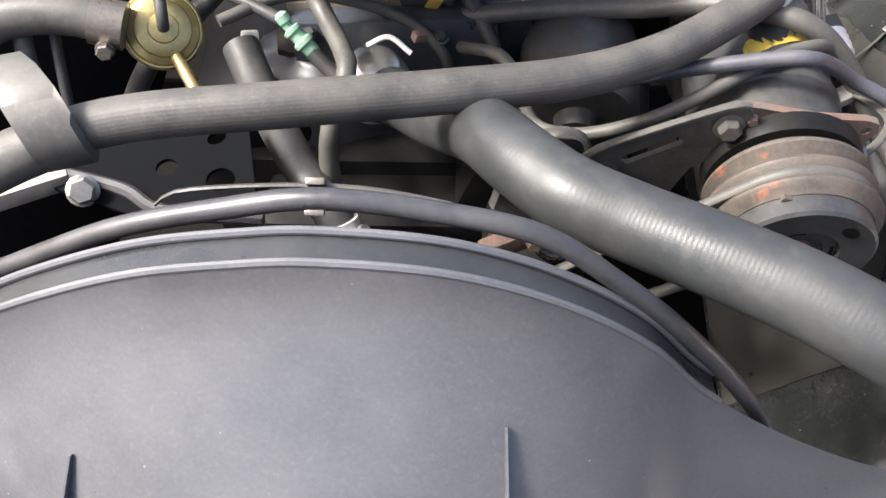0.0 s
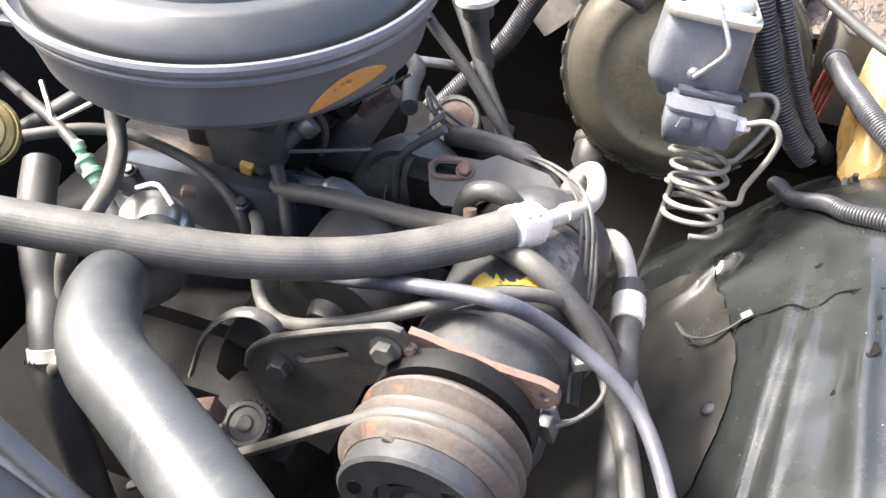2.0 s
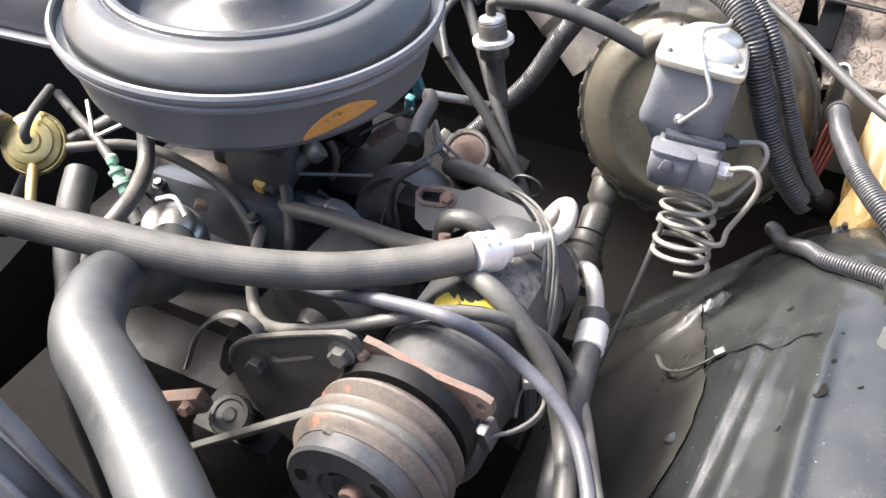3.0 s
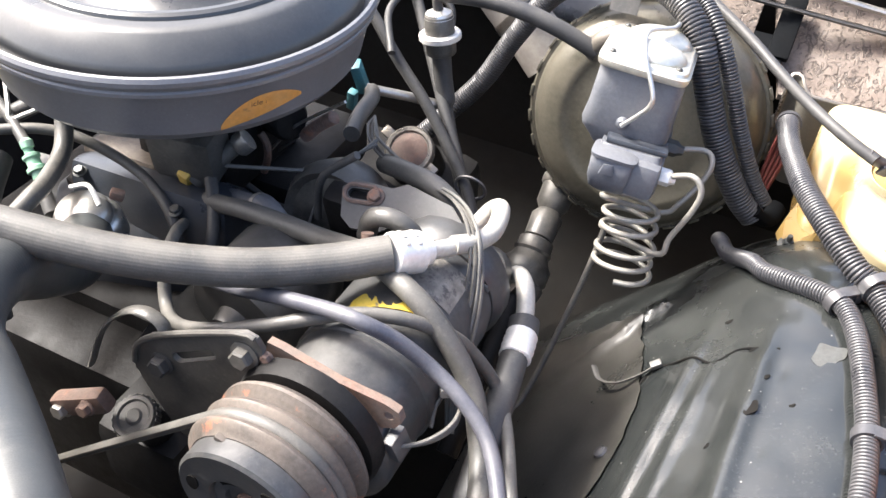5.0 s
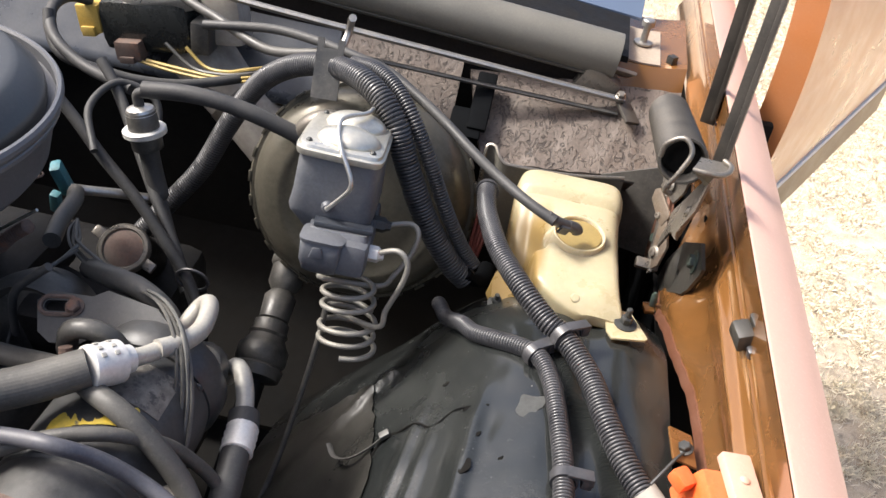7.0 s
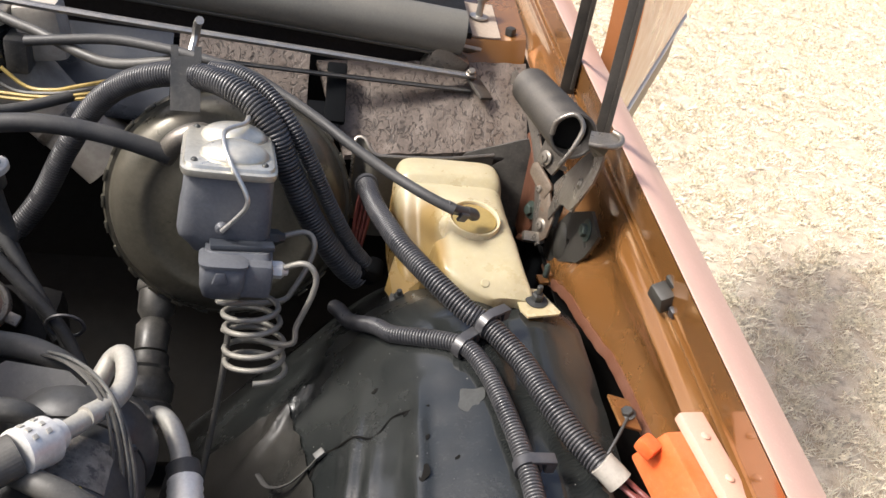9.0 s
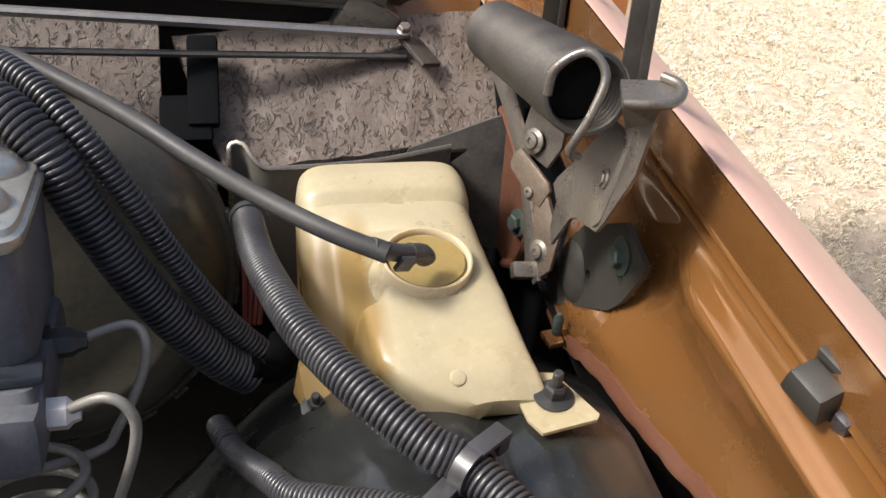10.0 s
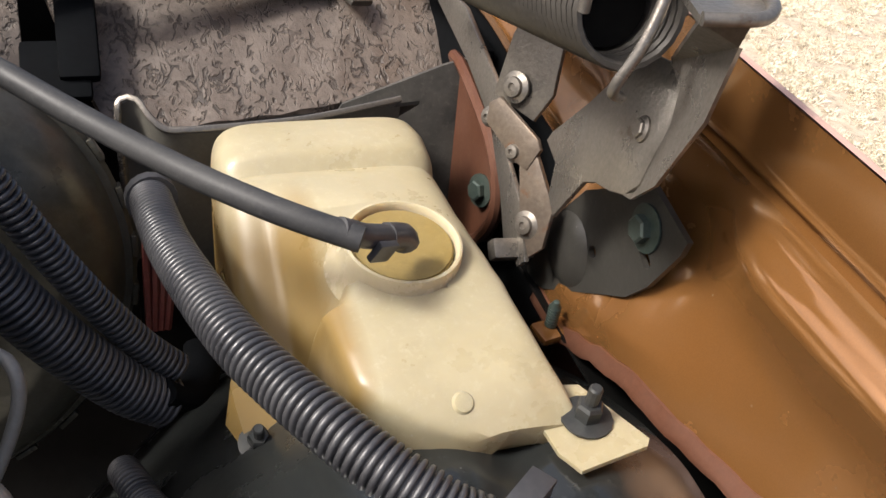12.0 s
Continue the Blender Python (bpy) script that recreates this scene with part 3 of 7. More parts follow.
def liner_z(x, y):
    z = sum(w * hump_at(x + d) for d, w in ((-0.032, 0.08), (-0.021, 0.17), (-0.010, 0.17), (0.0, 0.16), (0.010, 0.17), (0.021, 0.17), (0.032, 0.08)))
    if y > 0.88:
        z -= 0.16 * ((y - 0.88) / 0.27) ** 1.5
    z += 0.011 * math.exp(-((x - 0.50 - 0.12 * (y - 0.6)) / 0.0085) ** 2) * soft_step((0.85 - y) / 0.1)
    z += 0.010 * math.exp(-((x - 0.57 - 0.05 * (y - 0.6)) / 0.010) ** 2) * soft_step((0.82 - y) / 0.1)
    z += 0.006 * math.exp(-((x - 0.522 - 0.11 * (y - 0.6)) / 0.0060) ** 2) * soft_step((0.80 - y) / 0.1)
    along = (x - 0.409) * 0.766 + (y - 0.842) * 0.643
    if -0.03 < along < 0.12:
        z += 0.011 * math.exp(-(((y - 0.842) * 0.766 - (x - 0.409) * 0.643 + 0.004 * math.sin(along * 70)) / 0.0075) ** 2) * soft_step((along + 0.02) / 0.03) * soft_step((0.105 - along) / 0.04)
    z -= 0.010 * math.exp(-((x - 0.685) / 0.02) ** 2)
    d2 = ((x - 0.450) / 0.040) ** 2 + ((y - 0.878) / 0.050) ** 2
    if d2 < 6:
        z += 0.016 * math.exp(-d2) * (abs(noise.noise((x * 42, y * 26 + x * 30, 2.0))) - 0.15)
    z -= 0.010 * math.exp(-((x - 0.72) / 0.018) ** 2) * soft_step((0.86 - y) / 0.2)
    return z + 0.004 * noise.noise((x * 9, y * 7, 0.3)) + 0.0015 * noise.noise((x * 40, y * 30, 1.3))


liner = thing("inner_fender", "black moulded plastic inner fender, scuffed and dusty, with pressed ribs", "inner fender", (0.55, 0.7, 0.4))
# added dark sheet stands in for the shaded gap beside the fender
part("liner_gap_shade", sheet(lambda x, y: (x, y, 0.770 - 0.6 * (x - 0.772)), even(0.772, 0.866, 4), even(-0.6, 1.10, 12), 0.003), M_DEEP, liner)
part("liner_panel", sheet(lambda x, y: (x, y, liner_z(x, y)), even(0.30, 0.775, 140), even(-0.6, 1.30, 300), 0.003), M_LINER, liner)

# ---- firewall, insulation, cowl ----
wall = thing("firewall", "black sheet steel firewall behind the engine", "firewall", (0, 1.42, 0.3), kind="structure")
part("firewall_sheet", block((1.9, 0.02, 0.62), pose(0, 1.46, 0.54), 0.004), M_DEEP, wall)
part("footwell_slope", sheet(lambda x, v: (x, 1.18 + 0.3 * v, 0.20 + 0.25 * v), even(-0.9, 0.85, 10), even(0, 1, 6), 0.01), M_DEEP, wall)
insul = thing("insulation_panel", "mottled grey-brown sound insulation sheet on the firewall shelf", "insulation", (0.65, 1.36, 0.8))


def insul_place(u, v):
    x = 0.46 + 0.335 * u
    return (x + 0.05 * (1 - v) * (1 - u), 1.295 + 0.03 * u + 0.13 * v, 0.768 + 0.018 * u + 0.088 * v + 0.004 * noise.noise((x * 30, v * 4, 0)))


part("insulation_sheet", sheet(insul_place, even(0, 1, 40), even(0, 1, 24), 0.008), M_INSUL, insul)
part("insulation_sheet", sheet(lambda u, v: (0.26 + 0.19 * u, 1.33 + 0.08 * v, 0.785 - 0.005 * u + 0.10 * v), even(0, 1, 20), even(0, 1, 10), 0.008), M_INSUL, insul)
part("firewall_upper", sheet(lambda u, v: (-0.75 + 1.0 * u, 1.335 + 0.08 * v, 0.80 - 0.02 * u + 0.10 * v), even(0, 1, 30), even(0, 1, 10), 0.008), M_PAINTBLUE, wall)
shelf = thing("firewall_shelf", "black steel channel along the firewall edge", "bracket", (0.6, 1.28, 0.7))
HAT = [(0.517, 1.205, 0.780), (0.518, 1.206, 0.834), (0.521, 1.212, 0.846), (0.531, 1.209, 0.847), (0.538, 1.200, 0.839), (0.547, 1.195, 0.832), (0.563, 1.194, 0.831), (0.600, 1.196, 0.831), (0.650, 1.201, 0.832), (0.715, 1.214, 0.836)]
part("channel", tube(HAT, 0.0024, 8, 0.004, None, None, 0, 0.7), M_HINGE, shelf, "worn bare steel edge")
hat_line = spline(HAT, 0.004)
part("shelf_face", sheet(lambda i, v: hat_line[i] + Vector((0, 0.012 * v, -0.003 - 0.14 * v)), list(range(len(hat_line))), even(0, 1, 4), 0.003, (0, 1, 0)), M_PAD, shelf)
part("shelf_top", sheet(lambda u, v: (0.545 + 0.185 * u, 1.199 + 0.016 * u + 0.085 * v, 0.829 + 0.004 * u - 0.066 * v), even(0, 1, 8), even(0, 1, 4), 0.003), M_BRACKET, shelf)

cowl = thing("cowl_seal", "grey rubber cowl seal along the windscreen base", "cowl seal", (0.2, 1.45, 0.9))
part("seal_body", tube([(-0.75, 1.41, 1.025), (-0.2, 1.43, 0.982), (0.25, 1.445, 0.947), (0.55, 1.452, 0.923), (0.683, 1.455, 0.912)], 0.036, 18, 0.02), M_PAD, cowl)
part("seal_flange", tube([(-0.75, 1.395, 0.992), (-0.2, 1.415, 0.950), (0.25, 1.43, 0.915), (0.55, 1.437, 0.891), (0.683, 1.44, 0.880)], 0.010, 8, 0.02, flat=0.4), M_PAD, cowl)
link = thing("wiper_linkage", "bare grey steel wiper linkage bars", "wiper linkage", (0.4, 1.36, 0.9))
part("bar", tube([(0.0, 1.285, 0.963), (0.174, 1.31, 0.938), (0.44, 1.36, 0.90), (0.705, 1.41, 0.862)], 0.0085, 8, 0.02, flat=0.6), M_STEEL, link)
part("bar", tube([(0.30, 1.325, 0.885), (0.50, 1.365, 0.862), (0.70, 1.40, 0.842)], 0.006, 8, 0.02, flat=0.6), M_BRACKET, link)
cp = thing("cowl_panel", "dark windscreen cowl panel with worn rubber edge", "cowl panel", (0.2, 1.6, 0.9), kind="structure")
part("cowl_sheet", sheet(lambda u, v: (-0.9 + 1.60 * u, 1.46 + 0.16 * v, 1.075 - 0.155 * u * 1.05 + 0.008 * v + 0.004 * noise.noise((u * 25, v * 3, 0))), even(0, 1, 20), even(0, 1, 8), 0.01), M_BLOCK, cp)
wind = thing("windscreen", "sloping windscreen glass behind the cowl", "windscreen", (0, 1.8, 1.0))
part("glass", sheet(lambda u, v: (-0.75 + 1.47 * u, 1.625 + 0.55 * v, 1.055 - 0.135 * u + 0.5 * v), even(0, 1, 16), even(0, 1, 6), 0.005), M_GLASS, wind)
corner = thing("cowl_corner_bracket", "orange painted cowl corner with a long upright bolt", "body bracket", (0.76, 1.5, 0.85))
part("corner_plate", sheet(lambda u, v: (0.665 + 0.135 * u, 1.46 + 0.22 * v, 0.892 + 0.02 * v - 0.075 * soft_step((0.22 - v) / 0.22) - 0.008 * math.sin(math.pi * u)), even(0, 1, 14), even(0, 1, 20), 0.006), M_ORANGE_IN, corner)
part("long_bolt", lathe([(0.016, 0), (0.016, 0.003), (0.006, 0.004), (0.006, 0.030), (0.011, 0.031), (0.011, 0.040), (0.009, 0.042), (0, 0.042)], (0.727, 1.570, 0.898), (0.02, 0, 1), 12), M_STEEL, corner)
part("nut", lathe([(0.009, 0), (0.009, 0.012), (0, 0.012)], (0.775, 1.52, 0.893), (0, 0, 1), 4), M_BOLT, corner)
part("dusty_top", sheet(lambda u, v: (0.672 + 0.085 * u, 1.505 + 0.12 * v, 0.8985 + 0.011 * v - 0.008 * math.sin(math.pi * (0.05 + 0.63 * u))), even(0, 1, 10), even(0, 1, 8), 0.003), M_DUSTY, corner, "dusty cream top face")
part("white_plate", block((0.05, 0.05, 0.006), pose(0.690, 1.475, 0.880, -30, 10, 10), 0.003), M_PAPER, corner)

# ---- engine ----
engine = thing("engine_block", "greasy black engine with dark intake and rocker covers", "engine", (-0.05, 0.8, 0.3))
part("block", block((0.46, 0.48, 0.38), pose(-0.06, 0.83, 0.49), 0.03), M_BLOCK, engine)
part("rocker_cover", block((0.13, 0.38, 0.075), pose(0.065, 0.72, 0.690, 0, 18, 0), 0.018), M_BLOCK, engine)
part("rocker_cover", block((0.13, 0.44, 0.075), pose(-0.22, 0.83, 0.700, 0, -18, 0), 0.018), M_BLOCK, engine)
part("intake", block((0.20, 0.18, 0.06), pose(-0.05, 0.855, 0.745), 0.014), M_BLOCK, engine)
part("front_cover", block((0.34, 0.08, 0.26), pose(-0.04, 0.56, 0.53), 0.02), M_BLOCK, engine)
part("end_cover", block((0.215, 0.060, 0.075), pose(-0.066, 0.682, 0.772, -12, -3, 0), 0.016), M_PAINTBLUE, engine, "black pressed end cover")
part("sludge_ledge", block((0.150, 0.050, 0.022), pose(-0.105, 0.712, 0.798, -10, -2, 0), 0.009), M_TANGRIME, engine, "tan baked sludge on the cover's back edge")
for bx, by in ((-0.152, 0.655), (-0.02, 0.652), (0.028, 0.668)):
    bolt((bx, by, 0.800), (0, -0.3, 1), 0.0055, 0.006, 1.5, 0, M_BOLT, engine, "cover_bolt")

# ---- air cleaner ----
AC = Vector((-0.057, 0.750, 1.011))
air = thing("air_cleaner", "round satin black air cleaner housing with a recessed lid", "air cleaner", (AC.x, AC.y, 0.90))
part("housing", lathe([(0.06, -0.078), (0.158, -0.077), (0.172, -0.072), (0.1805, -0.062), (0.1900, -0.022), (0.1925, -0.0175), (0.1965, -0.0150), (0.1965, -0.0115), (0.1950, -0.0095), (0.1985, -0.0070), (0.2005, -0.0030), (0.2005, 0.0010), (0.1985, 0.0045), (0.1955, 0.0050), (0.1935, 0.0020), (0.1930, -0.010), (0.184, -0.012)], AC, (0, 0, 1), 128), M_PLASTIC, air, "", 25)
lid = part("lid", lathe([(0.1840, -0.011), (0.1850, -0.004), (0.1845, 0.0035), (0.1825, 0.0075), (0.1645, 0.0265), (0.1610, 0.0285), (0.1550, 0.0292), (0.1480, 0.0294), (0.1462, 0.0278), (0.1442, 0.0280), (0.1428, 0.0310), (0.1395, 0.0330), (0.1345, 0.0328), (0.1320, 0.0305), (0.1300, 0.0240), (0.1265, 0.0120), (0.1210, 0.0020), (0.1120, -0.0050), (0.098, -0.0070), (0.080, -0.0030), (0.066, 0.0050), (0.054, 0.0145), (0.0505, 0.0185), (0.0480, 0.0200), (0.0450, 0.0190), (0.0430, 0.0150), (0.0400, 0.0020), (0.036, -0.0010), (0.020, -0.0015), (0, -0.0010)], AC, (0, 0, 1), 128), M_LID, air, "", 25)
nut_bm = lathe([(0.012, -0.001), (0.012, 0.003), (0.006, 0.005), (0.006, 0.024), (0.0045, 0.026), (0, 0.026)], AC, (0, 0, 1), 12)
for sgn in (-1, 1):
    tube([AC + Vector((sgn * 0.006, 0, 0.008)), AC + Vector((sgn * 0.014, 0.002, 0.014)), AC + Vector((sgn * 0.019, 0.003, 0.023))], 0.0042, 10, 0.002, nut_bm, None, 0, 0.6)
part("wing_nut", nut_bm, M_HINGE, air, "dull two-winged nut sunk in the lid")

# ---- brake booster and master cylinder ----
BO, BN = Vector((0.358, 1.165, 0.752)), Vector((0.08, -1.0, 0.27)).normalized()
boost = thing("brake_booster", "large round tarnished brown-grey brake booster", "brake booster", (BO.x, BO.y, 0.62))
part("front_shell", lathe([(0.162, -0.012), (0.163, 0.0), (0.160, 0.004), (0.155, 0.004), (0.153, 0.010), (0.150, 0.020), (0.142, 0.031), (0.130, 0.038), (0.116, 0.043), (0.109, 0.0445), (0.105, 0.0425), (0.080, 0.046), (0.05, 0.050), (0, 0.051)], BO, BN, 72), M_BOOSTER, boost)
part("rear_shell", lathe([(0.160, -0.011), (0.152, -0.02), (0.148, -0.06), (0.12, -0.09), (0.06, -0.11), (0, -0.11)], BO, BN, 48), M_BOOSTER, boost)

# ---- compressor ----
HB = Vector((0.265, 0.380, 0.837))
CY = Vector((0.02, 1.0, 0.0)).normalized()
comp = thing("ac_compressor", "worn air conditioning compressor with rust-streaked shell and pulley", "compressor", (HB.x, 0.55, 0.76))
part("shell", lathe([(0.02, 0.078), (0.056, 0.080), (0.0625, 0.086), (0.064, 0.092), (0.064, 0.150), (0.0662, 0.152), (0.0662, 0.160), (0.064, 0.162), (0.064, 0.27), (0.061, 0.285), (0.03, 0.29), (0, 0.29)], HB + Vector((0.0045, 0, -0.025)), CY, 56), M_COMP, comp)
part("pulley", lathe([(0.035, 0.012), (0.0585, 0.012), (0.062, 0.016), (0.0665, 0.019), (0.0675, 0.0215), (0.0665, 0.024), (0.058, 0.031), (0.0665, 0.038), (0.0675, 0.0405), (0.0665, 0.043), (0.058, 0.050), (0.0660, 0.057), (0.0660, 0.060), (0.060, 0.066), (0.05, 0.070), (0.03, 0.071)], HB, CY, 64), M_RUSTPAINT, comp, "rust-worn double groove pulley")
part("clutch_plate", lathe([(0.0, 0.004), (0.018, 0.004), (0.0185, 0.0), (0.028, 0.0), (0.029, 0.004), (0.030, -0.004), (0.055, -0.005), (0.0575, -0.0025), (0.0575, 0.012), (0.05, 0.014), (0, 0.014)], HB, CY, 56), M_COMP, comp, "grey clutch face with round holes")
part("clutch_nut", lathe([(0.010, 0.006), (0.010, -0.004), (0.0085, -0.0055), (0, -0.0055)], HB, CY, 16), M_RUST, comp, "rusty centre nut")

# ---- shroud ----
BACK = [(-0.60, 0.70), (-0.45, 0.80), (-0.36, 0.905), (-0.30, 0.950), (-0.247, 0.986), (-0.175, 1.019), (-0.114, 1.032), (-0.069, 1.035), (-0.003, 1.026), (0.057, 0.998), (0.113, 0.951), (0.160, 0.889), (0.238, 0.816), (0.329, 0.757), (0.45, 0.715), (0.60, 0.69)]
BACK_CURVE = spline([(x, 0.233, z) for x, z in BACK], 0.004)


def shroud_place(u, v):
    """From the arched rear edge the panel falls away to the front, first gently and then steeply."""
    p = BACK_CURVE[u]
    d = 0.19 * v
    return (p.x, p.y - d, p.z - 1.05 * d - 0.020 * (1 - math.exp(-d / 0.012)) + 0.004 * math.exp(-d / 0.004))


def lifted(points, dy, dz):
    """A line beside the shroud's rear edge, moved outwards along its normal."""
    out = []
    for i, p in enumerate(points):
        a, b = points[max(0, i - 1)], points[min(len(points) - 1, i + 1)]
        n = Vector((a.z - b.z, 0, b.x - a.x)).normalized()
        out.append(p + n * dz + Vector((0, dy, 0)))
    return out


shroud = thing("fan_shroud", "dusty black plastic fan shroud with an arched rear hoop", "fan shroud", (-0.07, 0.2, 0.6))
part("shroud_panel", sheet(shroud_place, list(range(len(BACK_CURVE))), even(0, 1, 60), 0.003), M_PLASTIC, shroud)
ARC = [q for q in BACK_CURVE[30:] if q.x < 0.172]
lip0, lip1 = lifted(ARC, 0.0, 0.0005), lifted(ARC, 0.020, -0.001)
part("hoop_flange", sheet(lambda i, v: lip0[i].lerp(lip1[i], v), list(range(len(ARC))), even(0, 1, 3), 0.003), M_LID, shroud, "darker glossy hoop flange")
part("hoop_lip", tube(lifted(ARC, 0.001, 0.0015)[::3], 0.0026, 8, 0.01), M_PLASTIC, shroud)
part("hoop_bead", tube(lifted(ARC, 0.021, 0.001)[::3], 0.0026, 8, 0.01), M_PLASTIC, shroud)
for x0, x1, d0 in ((-0.222, -0.257, 0.058), (0.029, 0.036, 0.047)):
    rib = bmesh.new()
    edge = []
    for k in even(0, 1, 8):
        d = d0 + 0.11 * k
        x = x0 + (x1 - x0) * k
        top = 0.003 + 0.022 * k
        near_x = min(range(len(BACK_CURVE)), key=lambda i: abs(BACK_CURVE[i].x - x))
        p = Vector(shroud_place(near_x, d / 0.19))
        p.x = x
        n = Vector((0, -0.72, 0.69))
        edge.append([rib.verts.new(p - n * 0.004 + Vector((-0.0013, 0, 0))), rib.verts.new(p + n * top + Vector((-0.0007, 0, 0))), rib.verts.new(p + n * top + Vector((0.0007, 0, 0))), rib.verts.new(p - n * 0.004 + Vector((0.0013, 0, 0)))])
    for a, b in zip(edge, edge[1:]):
        for q in range(3):
            rib.faces.new((a[q], a[q + 1], b[q + 1], b[q]))
    rib.faces.new(edge[0])
    rib.faces.new(edge[-1])
    part("stiffening_rib", rib, M_PLASTIC, shroud)
hose("shroud_hose", "black rubber line clipped along the shroud hoop", [(-0.4, 0.29, 0.85), (-0.33, 0.282, 0.925), (-0.279, 0.277, 0.956), (-0.194, 0.275, 1.004), (-0.125, 0.274, 1.027), (-0.075, 0.273, 1.038), (-0.018, 0.272, 1.031), (0.045, 0.266, 1.018), (0.093, 0.260, 0.980), (0.134, 0.256, 0.938), (0.182, 0.253, 0.875), (0.222, 0.251, 0.808), (0.245, 0.25, 0.74)], 0.0062, M_LOOM, seg=16)
upper = thing("shroud_clip_strip", "thin dark steel strip with a spring clip on the shroud hose", "clip", (-0.09, 0.29, 1.02))
part("strip", tube([(-0.171, 0.289, 1.009), (-0.157, 0.289, 1.021), (-0.121, 0.289, 1.027), (-0.077, 0.289, 1.029), (-0.041, 0.289, 1.025), (-0.004, 0.289, 1.014)], 0.0022, 6, 0.01, flat=0.5), M_BRACKET, upper)
part("spring_clip", block((0.0105, 0.004, 0.009), pose(-0.0770, 0.2880, 1.0330, 30), 0.001), M_HINGE, upper, "dull steel clip tab")
part("spring_clip", block((0.0105, 0.003, 0.005), pose(-0.0740, 0.2620, 1.0410, 40), 0.001), M_HINGE, upper, "dull steel clip tab")

# ---- large hoses ----
hose("radiator_hose", "thick satin grey upper radiator hose with a sharp bend", [(-0.075, 0.580, 0.800), (-0.052, 0.556, 0.812), (-0.022, 0.515, 0.836), (0.000, 0.470, 0.877), (0.019, 0.424, 0.920), (0.042, 0.382, 0.940), (0.072, 0.348, 0.948), (0.112, 0.325, 0.949), (0.173, 0.289, 0.956), (0.225, 0.255, 0.960), (0.30, 0.20, 0.955), (0.36, 0.12, 0.94), (0.38, 0.03, 0.90)], 0.0265, M_HOSE, seg=40, step=0.0009, radius=lambda s: 0.0265 + 0.00004 * math.sin(2 * math.pi * s / 0.0034))
hose("suction_hose", "grey ribbed air conditioning suction hose", [(-0.42, 0.33, 0.90), (-0.32, 0.365, 0.945), (-0.24, 0.395, 0.958), (-0.119, 0.412, 0.960), (-0.014, 0.440, 0.945), (0.085, 0.476, 0.925), (0.16, 0.520, 0.909), (0.22, 0.566, 0.903), (0.263, 0.600, 0.906)], 0.0164, M_RUBBER_GREY, seg=144, step=0.012, flutes=36, groove=0.00006)
hose("tank_tube", "grey rubber filler tube running into the washer tank", [(0.10, 1.23, 0.93), (0.20, 1.215, 0.95), (0.27, 1.185, 0.960), (0.329, 1.161, 0.961), (0.378, 1.149, 0.955), (0.422, 1.124, 0.943), (0.465, 1.090, 0.933), (0.505, 1.055, 0.922), (0.545, 1.022, 0.912), (0.585, 0.988, 0.907), (0.622, 0.968, 0.900)], 0.0064, M_RUBBER)
large_loom = loom("loom_large", "thick black corrugated wiring loom over the inner fender", [(0.533, 1.135, 0.822), (0.535, 1.103, 0.831), (0.541, 1.055, 0.840), (0.551, 1.005, 0.850), (0.565, 0.957, 0.856), (0.580, 0.926, 0.857), (0.595, 0.900, 0.857), (0.612, 0.878, 0.853), (0.633, 0.858, 0.846), (0.6535, 0.843, 0.841), (0.683, 0.798, 0.836), (0.702, 0.745, 0.834), (0.722, 0.700, 0.830), (0.745, 0.66, 0.828)], 0.0126, 0.0040, 0.0026)
loom("loom_small", "thin black corrugated wiring loom clipped to the inner fender", [(0.503, 1.025, 0.700), (0.508, 1.005, 0.712), (0.520, 0.972, 0.724), (0.543, 0.905, 0.777), (0.558, 0.876, 0.793), (0.582, 0.856, 0.808), (0.610, 0.837, 0.822), (0.630, 0.818, 0.831), (0.645, 0.782, 0.834), (0.657, 0.725, 0.835), (0.666, 0.66, 0.834), (0.668, 0.58, 0.832), (0.665, 0.45, 0.822)], 0.0098, 0.0037, 0.0021)
loom("booster_loom", "black corrugated wiring loom arched over the brake booster", [(-0.02, 1.16, 0.55), (0.04, 1.18, 0.63), (0.10, 1.20, 0.71), (0.14, 1.21, 0.79), (0.19, 1.20, 0.872), (0.25, 1.17, 0.925), (0.315, 1.13, 0.955), (0.370, 1.08, 0.965), (0.411, 1.05, 0.942), (0.435, 1.04, 0.890), (0.466, 1.035, 0.825), (0.505, 1.035, 0.765), (0.533, 1.04, 0.735)], 0.0155, 0.0044, 0.0030)
loom("booster_loom", "thinner black corrugated loom beside the larger one", [(0.335, 1.145, 0.958), (0.370, 1.118, 0.968), (0.402, 1.09, 0.964), (0.431, 1.065, 0.942), (0.459, 1.055, 0.895), (0.488, 1.05, 0.835), (0.517, 1.05, 0.782), (0.540, 1.05, 0.752)], 0.0096, 0.0040, 0.0024)
hose("booster_vacuum_hose", "grey rubber vacuum hose to the brake booster", [(0.103, 1.035, 0.92), (0.159, 1.04, 0.924), (0.209, 1.045, 0.918), (0.251, 1.05, 0.906), (0.297, 1.06, 0.885)], 0.0108, M_RUBBER)
# ---- open door ----
door = thing("car_door", "orange painted car door standing open with a pale trim strip", "car door", (1.1, 1.8, 0.6))
DH, DE = Vector((0.935, 1.50, 0)), Vector((1.50, 2.53, 0))


def door_place(u, v):
    p = DH.lerp(DE, u)
    n = Vector((DE.y - DH.y, -(DE.x - DH.x), 0)).normalized()
    return p + n * (0.035 * max(0.0, math.sin(math.pi * min(1, v * 0.9))) ** 0.7 + 0.012) + Vector((0, 0, 0.605 + 0.50 * v))


